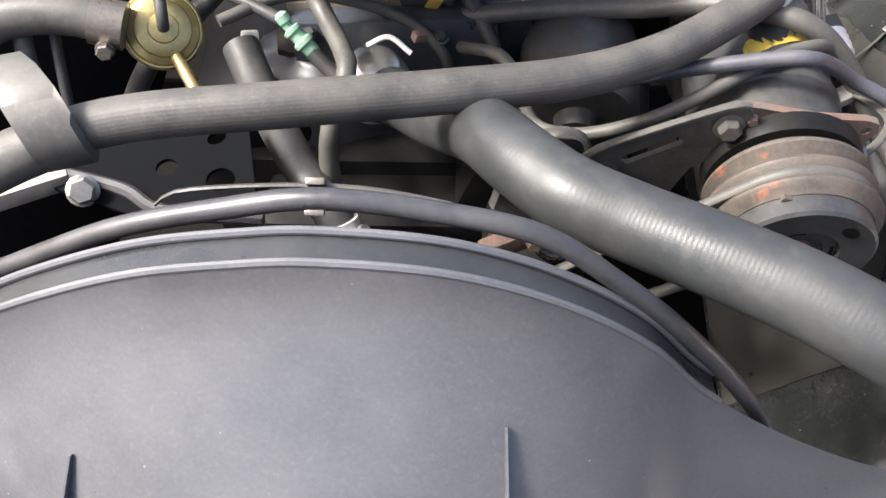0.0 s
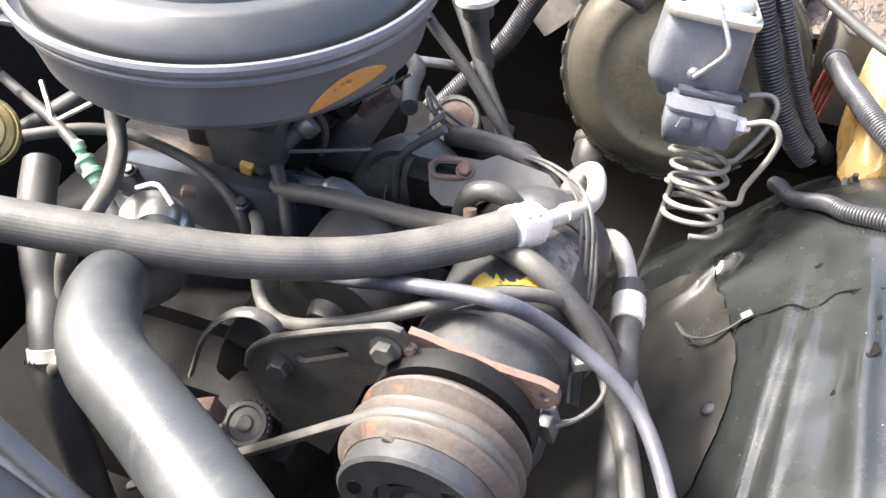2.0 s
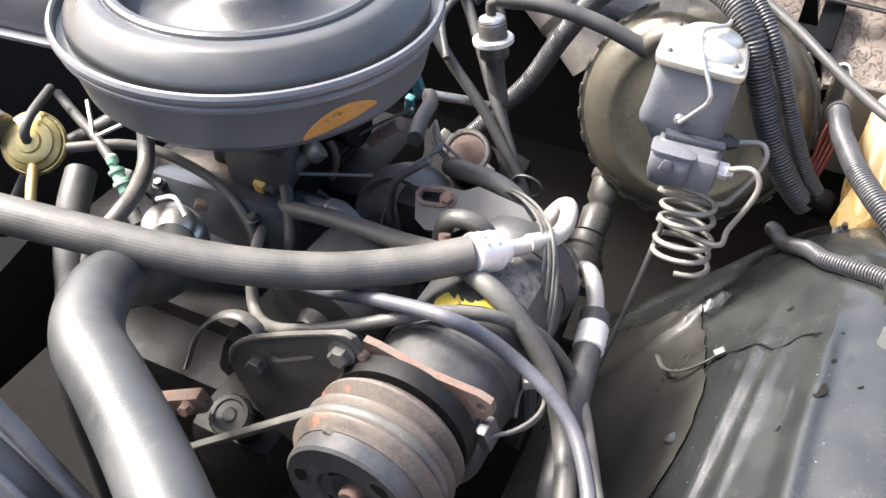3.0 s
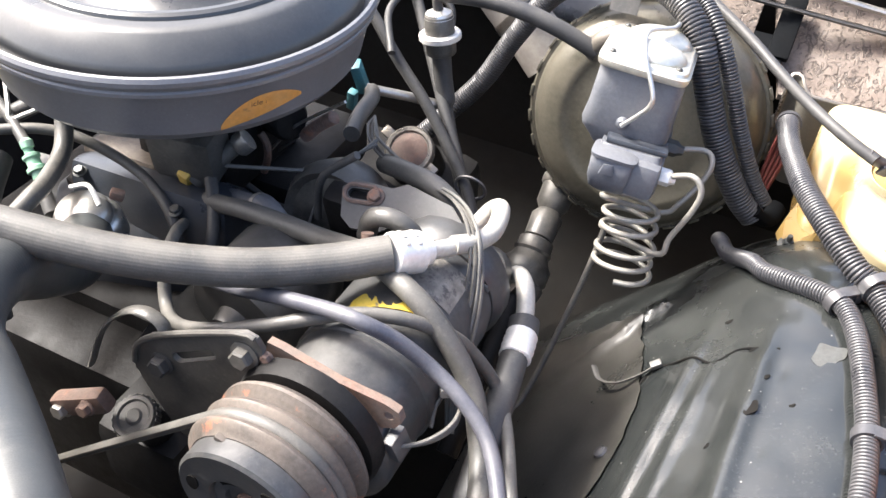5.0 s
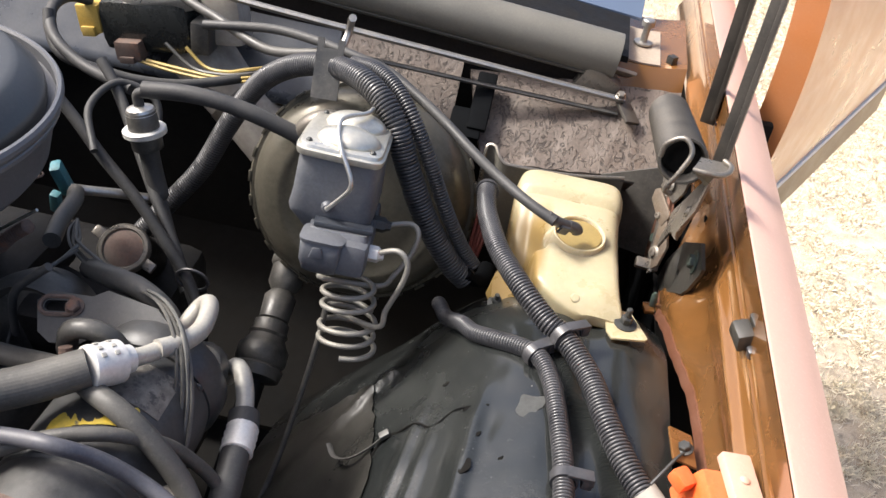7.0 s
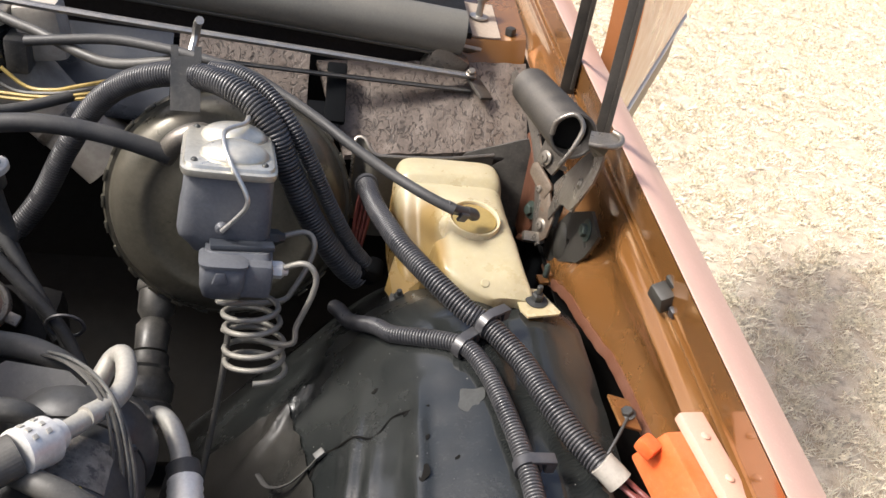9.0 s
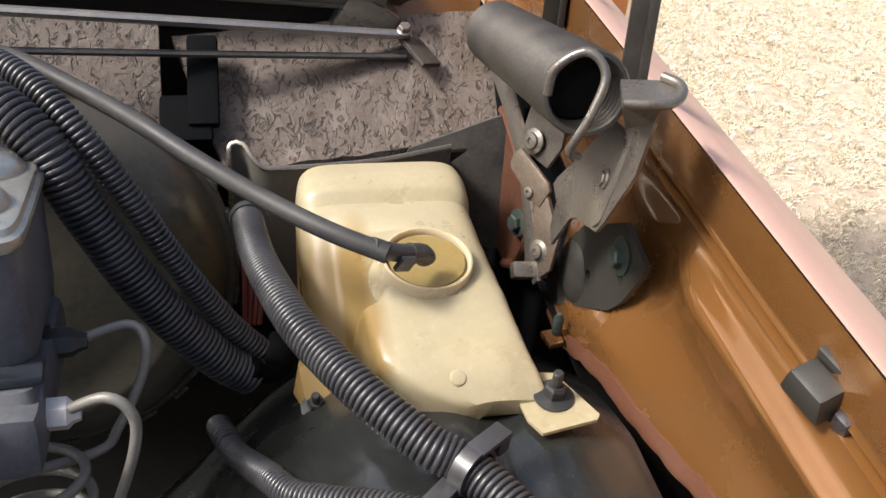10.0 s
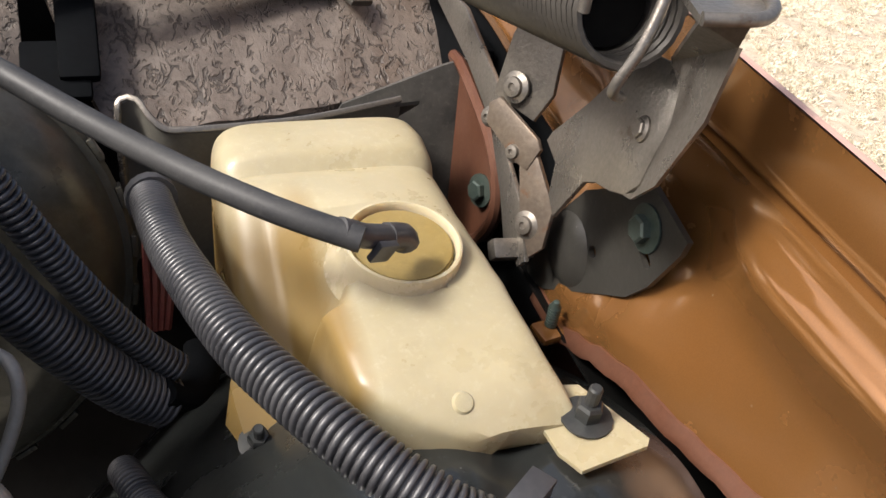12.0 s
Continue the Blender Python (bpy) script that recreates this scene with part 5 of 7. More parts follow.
for y, z, r, x in ((1.118, 0.893, 0.0068, 0.759), (1.147, 0.856, 0.0048, 0.758), (1.095, 0.860, 0.0048, 0.755), (1.066, 0.823, 0.0062, 0.758)):
    part("rivet", lathe([(r * 1.5, 0), (r * 1.5, 0.0015), (r, 0.003), (r * 0.9, 0.005), (r * 0.4, 0.0055), (r * 0.3, 0.004), (0, 0.004)], (x, y, z), (-1, -0.5, 0.3), 18), M_HINGE, hinge)
bm_ = basis((0.790, 0.991, 0.871), (-1, -0.05, 0.08))
part("base_plate", plate([(-0.0066, 0.0233), (0.0321, 0.0133), (0.0310, 0.004), (0.0176, -0.0275), (0.0038, -0.0463), (-0.010, -0.056), (-0.0713, -0.1009), (-0.0900, -0.108), (-0.1000, -0.100), (-0.0960, -0.070), (-0.0616, -0.015)], 0.004, bm_ @ pose(0, 0, -0.004), [slot(0.003, -0.0125, 0.010, -0.0165, 0.0035), disc(-0.0365, -0.0438, 0.004, 12)]), M_FLAP, hinge, "dark hinge base bolted to the fender")
part("base_boss", lathe([(0.026, -0.001), (0.022, 0.002), (0.014, 0.0045), (0, 0.005)], bm_ @ Vector((-0.062, -0.060, 0.0)), (-1, 0, 0.05), 24), M_FLAP, hinge)
bolt(bm_ @ Vector((0, 0, 0)), (-1, 0, 0.05), 0.0075, 0.008, 1.9, 0, M_BOLTGREEN, hinge)
for side, top, bot, w in ((0, (0.790, 1.215, 1.40), (0.803, 1.24, 0.93), 0.010), (1, (0.803, 1.10, 1.40), (0.784, 1.018, 0.975), 0.0085)):
    d = (Vector(top) - Vector(bot)).normalized()
    m = basis((Vector(top) + Vector(bot)) / 2, d, (0.35, 1, 0))
    part("support_arm", block((w * 2, 0.006, (Vector(top) - Vector(bot)).length), m, 0.0015), M_SPRING, hinge)
    part("arm_rib", block((0.006, 0.010, (Vector(top) - Vector(bot)).length * 0.96), m @ pose(w - 0.003, -0.004, 0), 0.0015), M_SPRING, hinge)
S0, S1, SPR = Vector((0.737, 0.975, 1.003)), Vector((0.748, 1.225, 0.940)), 0.0245
sm = basis(S0, S1 - S0)
turns, length = 45, (S1 - S0).length
spring_pts = [sm @ Vector((SPR * math.cos(a), SPR * math.sin(a), length * a / (2 * math.pi * turns))) for a in (2 * math.pi * k / 22 for k in range(22 * turns))]
sb = bmesh.new()
rings = []
for i, q in enumerate(spring_pts):
    d = (spring_pts[min(i + 1, len(spring_pts) - 1)] - spring_pts[max(i - 1, 0)]).normalized()
    out = (q - (sm @ Vector((0, 0, (sm.inverted() @ q).z)))).normalized()
    s_ = d.cross(out)
    rings.append([sb.verts.new(q + 0.0023 * (math.cos(t) * out + math.sin(t) * s_)) for t in (math.pi * j / 3 for j in range(6))])
for a, b in zip(rings, rings[1:]):
    for k in range(6):
        sb.faces.new((a[k], a[(k + 1) % 6], b[(k + 1) % 6], b[k]))
part("coil_spring", sb, M_SPRING, hinge, "large grey coil spring")
hk = lambda x, y, z: sm @ Vector((x, y, z))
# added black cylinder, so the space between the coils looks shaded
part("spring_shade_core", lathe([(0.0205, 0.028), (0.0205, 0.20), (0, 0.20), (0, 0.028)], S0, S1 - S0, 24), M_DEEP, hinge, "black core for the shade inside the spring")
part("spring_hook", tube([hk(0.0245, 0.0, 0.0), hk(0.022, 0.016, -0.004), hk(0.006, 0.026, -0.010), hk(-0.004, 0.014, -0.016), hk(0.004, -0.010, -0.018), hk(0.012, -0.030, -0.012), hk(0.004, -0.036, -0.004)], 0.0028, 10, 0.003), M_HINGE, hinge)
bolt((0.778, 1.395, 0.873), (-0.1, -0.1, 1), 0.008, 0.008, 1.8, 0, M_HINGE, hinge)
inner = thing("body_side_panel", "orange-brown body panel with a dark bolt behind the hinge", "body panel", (0.79, 1.2, 0.7))
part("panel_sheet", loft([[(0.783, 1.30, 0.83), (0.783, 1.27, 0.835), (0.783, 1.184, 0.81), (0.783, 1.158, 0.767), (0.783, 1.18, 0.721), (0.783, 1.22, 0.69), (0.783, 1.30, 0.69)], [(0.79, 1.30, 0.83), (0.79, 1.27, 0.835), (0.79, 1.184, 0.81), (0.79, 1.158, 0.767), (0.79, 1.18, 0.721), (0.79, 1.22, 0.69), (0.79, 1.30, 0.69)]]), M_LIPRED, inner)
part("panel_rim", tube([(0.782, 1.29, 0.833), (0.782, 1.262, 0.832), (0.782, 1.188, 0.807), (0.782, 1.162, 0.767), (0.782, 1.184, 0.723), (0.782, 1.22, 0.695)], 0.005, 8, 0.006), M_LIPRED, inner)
bolt((0.780, 1.19, 0.765), (-1, -0.3, 0.2), 0.0075, 0.008, 1.8, 0, M_BOLTGREEN, inner)
# two added black blocks give the dark gap and cover the lit panel
part("panel_web", block((0.012, 0.20, 0.30), pose(0.80, 1.36, 0.70), 0.004), M_FLATBLACK, inner, "black sheet standing in for the dark gap")
part("gap_shade_sheet", block((0.010, 0.75, 0.50), pose(0.815, 1.47, 0.62), 0.003), M_FLATBLACK, inner, "black sheet standing in for the dark gap")
boxp = thing("firewall_gusset", "dark sheet steel gusset between firewall and fender", "bracket", (0.74, 1.28, 0.7))
part("gusset", plate([(-0.10, -0.10), (0.06, -0.10), (0.06, 0.055), (0.035, 0.045), (-0.045, 0.005)], 0.004, basis((0.735, 1.285, 0.785), (-0.25, -1, 0.1))), M_BRACKET, boxp)

# ---- things on the fender ----
st = thing("fender_stud", "dark threaded stud on a small orange clip at the fender lip", "stud", (0.769, 1.028, 0.7701))
part("threaded_stud", lathe([(0.0042, 0)] + [(0.0042 - 0.0008 * (k % 2), 0.002 + 0.0012 * k) for k in range(14)] + [(0.002, 0.021), (0, 0.022)], (0.769, 1.028, 0.7701), (-0.05, -0.1, 1), 12), M_BOLTGREEN, st)
part("clip_base", block((0.028, 0.018, 0.006), pose(0.772, 1.026, 0.7661, 0, 0, 10), 0.002), M_ORANGE_IN, st)
bp = thing("hood_bumper", "black rubber hood bumper clipped to the fender edge", "rubber bumper", (0.81, 0.79, 0.92))
part("bumper_body", block((0.020, 0.028, 0.018), pose(0.806, 0.797, 0.932, 8, -18, 12), 0.003, None, 0.8), M_FLAP, bp)
part("bumper_cap", block((0.006, 0.028, 0.022), pose(0.8165, 0.797, 0.938, 8, -18, 12), 0.002), M_FLAP, bp)
part("bumper_tail", block((0.008, 0.010, 0.018), pose(0.815, 0.781, 0.922, 8, -18, 12), 0.003), M_LOOM, bp)
hose("ground_wire", "thin dark wire from the loom end to the fender tab", [(0.742, 0.672, 0.842), (0.752, 0.684, 0.850), (0.763, 0.700, 0.852), (0.771, 0.712, 0.848)], 0.0016, M_RUBBER, "wire", 6)
fb = thing("fender_bracket", "orange fender tab with a dark bolt", "bracket", (0.777, 0.72, 0.845))
part("tab", block((0.026, 0.040, 0.0035), pose(0.771, 0.722, 0.8445, 0, 20, 4), 0.0015), M_ORANGE_IN, fb)
bolt((0.7725, 0.718, 0.847), (-0.3, 0, 1), 0.0055, 0.007, 1.5, 0, M_BOLT, fb)
mk = thing("marker_lamp", "orange plastic side marker lamp housing with faded rim", "marker lamp", (0.79, 0.60, 0.88))
mk_m = pose(0.795, 0.588, 0.900, 8, 10, 14)
part("lamp_body", block((0.034, 0.125, 0.050), mk_m @ pose(-0.010, 0, -0.018), 0.004, None, 0.85), M_MARKER, mk)
part("lamp_rim", block((0.026, 0.130, 0.010), mk_m @ pose(0.004, 0, 0.012), 0.002), M_FLANGE, mk, "faded pink plastic rim")
for y in (0.04, 0.0, -0.04):
    part("rim_boss", lathe([(0.004, 0), (0.004, 0.001), (0.003, 0.0018), (0, 0.0018)], mk_m @ Vector((0.004, y, 0.017)), (0.15, 0, 1), 14), M_FLANGE, mk)
part("lamp_ear", block((0.016, 0.018, 0.014), mk_m @ pose(-0.034, 0.05, -0.010, 0, 0, 25), 0.004), M_MARKER, mk)
part("tape_band", tube([(0.7365, 0.667, 0.836), (0.7455, 0.6595, 0.8315), (0.7535, 0.652, 0.827)], 0.0128, 18, 0.003), M_PAPER, large_loom, "yellowed cloth tape")
for k, (dx, dz) in enumerate(((0.0, 0.0), (0.006, 0.004), (-0.005, 0.003), (0.003, -0.006))):
    hose("red_wire" if k < 3 else "grey_wire", "red insulated wire from the loom to the lamp" if k < 3 else "grey insulated wire from the loom to the lamp", [(0.750 + dx, 0.655, 0.828 + dz), (0.765 + dx, 0.642, 0.822 + dz), (0.778, 0.635 - 0.012 * k, 0.826 + dz * 2), (0.787, 0.635 - 0.014 * k, 0.842 + dz)], 0.0026, M_REDWIRE if k < 3 else M_WIRE, "wire", 8, 0.004)
part("collar", tube([(0.5335, 1.132, 0.8225), (0.5345, 1.124, 0.8240)], 0.0155, 18, 0.004), M_LOOM, large_loom)
for k in range(4):
    hose("loom_wire", "dark red wire hanging behind the booster", [(0.530 + 0.005 * k, 1.150, 0.80), (0.527 + 0.006 * k, 1.155, 0.76), (0.524 + 0.004 * k, 1.145, 0.70)], 0.0028, M_REDWIRE, "wire", 6)
lt = thing("loom_wrap", "frayed black tape at the joined loom ends", "tape", (0.53, 1.04, 0.74))
part("wrap", tube([(0.528, 1.035, 0.752), (0.540, 1.045, 0.735), (0.552, 1.07, 0.722), (0.556, 1.10, 0.72)], 0.012, 12, 0.005, flat=0.7), M_FLATBLACK, lt)
tie = thing("cable_tie", "loose dark grey plastic tie lying on the inner fender", "cable tie", (0.475, 0.767, 0.69))
part("strap", tube([(0.425, 0.785, 0.662), (0.437, 0.764, 0.668), (0.456, 0.756, 0.682), (0.476, 0.765, 0.697), (0.492, 0.775, 0.715)], 0.0035, 6, 0.005, flat=0.4), M_RUBBER_GREY, tie)
part("tie_head", block((0.012, 0.008, 0.006), pose(0.488, 0.772, 0.713, 0, -30, 30), 0.001), M_RUBBER_GREY, tie)
# ---- closing walls of the bay ----
floor = thing("bay_floor", "dark underside of the engine bay", "underbody", (0, 0.7, 0.1), kind="structure")
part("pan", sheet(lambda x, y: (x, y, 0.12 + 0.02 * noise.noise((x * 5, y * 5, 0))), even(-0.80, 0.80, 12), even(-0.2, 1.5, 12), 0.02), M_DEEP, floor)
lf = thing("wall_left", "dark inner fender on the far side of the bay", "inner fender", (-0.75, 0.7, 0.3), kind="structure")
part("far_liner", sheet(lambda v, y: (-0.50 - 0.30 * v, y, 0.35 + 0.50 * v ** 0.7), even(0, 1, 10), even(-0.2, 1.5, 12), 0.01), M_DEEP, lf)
part("far_fender", block((0.12, 1.9, 0.10), pose(-0.86, 0.7, 0.93), 0.02), M_ORANGE, lf)
part("rear_fill", block((1.55, 0.015, 0.16), pose(-0.12, 1.475, 0.86), 0.004), M_GRIME, wall)
wf = thing("wall_front", "dark radiator support panel closing the front of the bay", "panel", (0, -0.6, 0.2), kind="structure")
part("support_panel", block((1.76, 0.03, 0.72), pose(0, -0.62, 0.50), 0.01), M_FLATBLACK, wf)
radi = thing("radiator", "black radiator core in front of the fan shroud", "radiator", (0, 0.0, 0.3))
part("core", block((0.85, 0.05, 0.55), pose(0, 0.00, 0.46), 0.01), M_BRACKET, radi)
flap = thing("splash_flap", "flat dusty rubber splash flap overlapping the inner fender", "splash flap", (0.40, 0.6, 0.6))


FLAP_EDGE = [(0.40, 0.405), (0.45, 0.425), (0.52, 0.448), (0.59, 0.468), (0.655, 0.482), (0.72, 0.484), (0.80, 0.472), (0.861, 0.457), (0.90, 0.447)]


def flap_place(u, v):
    y = 0.40 + 0.495 * v
    for (ya, xa), (yb, xb) in zip(FLAP_EDGE, FLAP_EDGE[1:]):
        if y <= yb:
            break
    edge = xa + (xb - xa) * (y - ya) / (yb - ya) + 0.0022 * noise.noise((y * 60, 0.0, 3.1))
    x = 0.302 + (edge - 0.302) * u
    return (x, y, liner_z(x, y) + 0.0028 + 0.0018 * u ** 6 + 0.0055 * noise.noise((x * 22, y * 14, 5.0)) * (1 - u ** 8))


part("flap_sheet", sheet(flap_place, even(0, 1, 50), even(0, 1, 110), 0.003), M_FLAP, flap)
for x, y in ((0.478, 0.66), (0.440, 0.52)):
    part("push_pin", lathe([(0.008, 0.0), (0.007, 0.002), (0.003, 0.003), (0, 0.003)], (x - 0.01, y, liner_z(x - 0.01, y) + 0.0065), (-0.7, 0, 0.7), 14), M_LOOM, flap)

# ---- compressor brackets, belt, labels ----
brk = thing("compressor_bracket", "dusty black steel bracket plate with an adjusting slot", "bracket", (0.16, 0.468, 0.83))
BM = Matrix(((1, 0, 0, 0), (0, 0, 1, 0.464), (0, 1, 0, 0), (0, 0, 0, 1)))
part("plate", plate([(0.088, 0.811), (0.090, 0.826), (0.099, 0.840), (0.112, 0.856), (0.130, 0.867), (0.20, 0.905), (0.212, 0.911), (0.222, 0.909), (0.227, 0.900), (0.226, 0.871), (0.205, 0.845), (0.193, 0.834), (0.183, 0.802), (0.156, 0.720), (0.120, 0.735), (0.102, 0.770), (0.092, 0.793)], 0.005, BM, [slot(0.139, 0.844, 0.175, 0.8675, 0.0055)]), M_BRACKET, brk)
part("rolled_edge", tube([(0.090, 0.463, 0.815), (0.098, 0.463, 0.840), (0.130, 0.463, 0.868), (0.205, 0.463, 0.909), (0.222, 0.463, 0.911)], 0.0028, 8, 0.006), M_BRACKET, brk)
bolt((0.122, 0.463, 0.829), (0, -1, 0.1), 0.0085, 0.010, 1.35, 0, M_COMP, brk)
bolt((0.211, 0.463, 0.888), (0, -1, 0.1), 0.0085, 0.010, 1.5, 0, M_BRACKET, brk)
bolt((0.229, 0.468, 0.891), (0, -1, 0.1), 0.004, 0.006, 1.3, 0, M_RUST, brk)
ear = thing("compressor_ear", "red-rusted steel mounting ear beside the pulley", "bracket", (0.28, 0.48, 0.87))
EM = Matrix(((1, 0, 0, 0), (0, 0, 1, 0.476), (0, 1, 0, 0), (0, 0, 0, 1)))
part("ear_plate", plate([(0.220, 0.880), (0.223, 0.896), (0.235, 0.895), (0.285, 0.884), (0.325, 0.882), (0.336, 0.878), (0.339, 0.868), (0.333, 0.858), (0.318, 0.850), (0.300, 0.848), (0.270, 0.862), (0.246, 0.866), (0.230, 0.868)], 0.007, EM, [disc(0.328, 0.870, 0.0042)]), M_RUST, ear)
part("clutch_coil", lathe([(0.030, 0.070), (0.062, 0.072), (0.064, 0.078), (0.064, 0.088), (0.055, 0.09)], HB, CY, 40), M_BLOCK, comp, "black clutch coil ring")
for a in (0.15, 0.15 + 2 * math.pi / 3, 0.15 + 4 * math.pi / 3):
    m = basis(HB, CY)
    part("clutch_hole", plate([(0.0085 * math.cos(q), 0.0052 * math.sin(q)) for q in (2 * math.pi * i / 18 for i in range(18))], 0.0012, m @ pose(0.0435 * math.cos(a), 0.0435 * math.sin(a), -0.0056, 0, 0, math.degrees(a) + 90)), M_DEEP, comp)
    part("clutch_slot", plate([(0.0265 * math.cos(a + q), 0.0265 * math.sin(a + q)) for q in (0.55 + 0.1 * i for i in range(9))] + [(0.0235 * math.cos(a + q), 0.0235 * math.sin(a + q)) for q in (1.35 - 0.1 * i for i in range(9))], 0.0012, m @ pose(0, 0, -0.0008)), M_DEEP, comp)
part("rim_key", block((0.011, 0.005, 0.005), pose(0.243, 0.391, 0.8895, 0, 20, 0), 0.001), M_RUSTPAINT, comp)
CA0 = Vector((0.2735, 0.0, 0.812))


def on_shell(a, y, r=0.0646):
    return Vector((CA0.x + r * math.cos(a), y, CA0.z + r * math.sin(a)))


label_rng = np.random.default_rng(5)
for k in range(7):
    a0, y0 = 2.02 - 0.135 * k, 0.556 + 0.0035 * k
    w_, h_ = 0.16 + 0.05 * label_rng.random(), 0.010 + 0.012 * label_rng.random()
    part("yellow_label", sheet(lambda u, v: on_shell(a0 - w_ * u + 0.02 * v, y0 + h_ * v * (0.6 + 0.4 * math.sin(3.0 * u + k)) + 0.004 * u, 0.0646 + 0.0001 * k), even(0, 1, 6), even(0, 1, 4), 0.0004, (0, 0, -1)), M_LABEL, comp, "worn yellow label scrap")
part("paper_label", sheet(lambda u, v: on_shell(1.55 - 0.75 * u, 0.602 + 0.045 * v, 0.0649), even(0, 1, 10), even(0, 1, 6), 0.0004, (0, 0, -1)), M_SCRAP, comp, "stained pale paper label")
part("rear_head", lathe([(0.02, 0.285), (0.062, 0.287), (0.067, 0.295), (0.067, 0.315), (0.06, 0.325), (0, 0.325)], HB + Vector((0.0045, 0, -0.025)), CY, 36), M_COMP, comp)
for k in range(5):
    a = 0.5 + k * 1.25
    bolt((CA0.x + 0.061 * math.cos(a), 0.664, CA0.z + 0.061 * math.sin(a)), (0, -1, 0), 0.004, 0.004, 1.2, 0, M_COMP, comp, "shell_bolt")
belt = thing("drive_belt", "worn dusty rubber drive belt to the compressor pulley", "drive belt", (0.12, 0.41, 0.80))
arc = [(HB.x + 0.0610 * math.cos(radians(a)), 0.4115, HB.z + 0.0610 * math.sin(radians(a))) for a in range(133, -69, -8)]
part("belt_loop", tube([(-0.02, 0.407, 0.655), (0.06, 0.409, 0.730), (0.14, 0.410, 0.8045), (0.19, 0.411, 0.851), *arc, (0.22, 0.411, 0.748), (0.12, 0.409, 0.668), (0.02, 0.407, 0.588)], 0.0056, 10, 0.006, flat=0.8), M_RUBBER_GREY, belt)
conn = thing("clutch_connector", "black two-pin plug with wires at the compressor clutch", "connector", (0.345, 0.485, 0.835))
part("plug", block((0.034, 0.018, 0.020), pose(0.320, 0.480, 0.833, 10, -14, -6), 0.002), M_LOOM, conn)
part("plug_lock", block((0.010, 0.020, 0.024), pose(0.335, 0.478, 0.838, 10, -14, -6), 0.002), M_LOOM, conn)
for k in range(3):
    part("plug_wire", tube([(0.338, 0.476 + 0.005 * k, 0.838 - 0.005 * k), (0.352, 0.486 + 0.004 * k, 0.840 - 0.005 * k), (0.364, 0.502 + 0.002 * k, 0.844 - 0.004 * k), (0.367, 0.519, 0.846 - 0.003 * k), (0.357, 0.548, 0.832), (0.345, 0.560, 0.822), (0.338, 0.545, 0.815), (0.342, 0.525, 0.806)], 0.0019, 8, 0.004), M_RUBBER_GREY, conn)
part("wire_sleeve", block((0.022, 0.016, 0.011), pose(0.345, 0.558, 0.824, 0, 0, 30), 0.003), M_CASTPALE, conn)

# ---- suction and discharge pipes ----
suc = thing("suction_pipe", "cast aluminium hook pipe with a crimped white ferrule", "pipe", (0.29, 0.70, 0.87))
part("ferrule", lathe([(0.0165, 0), (0.0185, 0.001), (0.019, 0.004), (0.0183, 0.008), (0.019, 0.012), (0.0183, 0.016), (0.019, 0.022), (0.0185, 0.029), (0.013, 0.031), (0.012, 0.04), (0, 0.04)], (0.262, 0.599, 0.906), (0.50, 0.75, -0.28), 28), M_FERRULE, suc, "white crimped ferrule")
for k in range(6):
    m = basis((0.262, 0.599, 0.906), (0.50, 0.75, -0.28))
    a = 1.2 + 0.42 * (k % 3)
    mm = m @ Matrix.Rotation(a, 4, "Z") @ pose(0.0190, 0, 0.008 + 0.012 * (k // 3))
    part("ferrule_dent", block((0.0012, 0.004, 0.004), mm, 0.0004), M_CASTPALE, suc)
part("neck", tube([(0.281, 0.627, 0.895), (0.292, 0.645, 0.889), (0.300, 0.660, 0.886)], 0.0080, 14, 0.004), M_CASTPALE, suc)
part("hook", tube([(0.297, 0.652, 0.890), (0.310, 0.672, 0.884), (0.316, 0.698, 0.878), (0.313, 0.724, 0.876), (0.306, 0.742, 0.872), (0.296, 0.745, 0.862), (0.287, 0.728, 0.848), (0.281, 0.712, 0.830)], 0.0088, 16, 0.004), M_CASTPALE, suc, "pale cast aluminium hook")
dis = thing("discharge_pipe", "bent aluminium discharge pipe with ferrule and black hose", "pipe", (0.36, 0.66, 0.80))
part("pipe", tube([(0.322, 0.745, 0.775), (0.333, 0.740, 0.798), (0.347, 0.722, 0.808), (0.358, 0.700, 0.804), (0.366, 0.675, 0.797)], 0.0090, 14, 0.004), M_CASTPALE, dis)
part("collar", tube([(0.364, 0.682, 0.799), (0.368, 0.668, 0.796)], 0.0150, 16, 0.004), M_RUBBER, dis)
part("ferrule", lathe([(0.0145, 0), (0.0155, 0.002), (0.0148, 0.006), (0.0158, 0.010), (0.0148, 0.014), (0.0158, 0.018), (0.0148, 0.022), (0.0155, 0.028), (0.013, 0.030), (0, 0.03)], (0.368, 0.668, 0.796), (0.14, -1, -0.1), 24), M_FERRULE, dis)
part("hose", tube([(0.371, 0.642, 0.794), (0.376, 0.610, 0.789), (0.382, 0.560, 0.780), (0.390, 0.504, 0.768), (0.399, 0.455, 0.758), (0.410, 0.418, 0.745), (0.418, 0.381, 0.725), (0.425, 0.30, 0.68), (0.43, 0.20, 0.64)], 0.0135, 16, 0.006), M_RUBBER, dis)

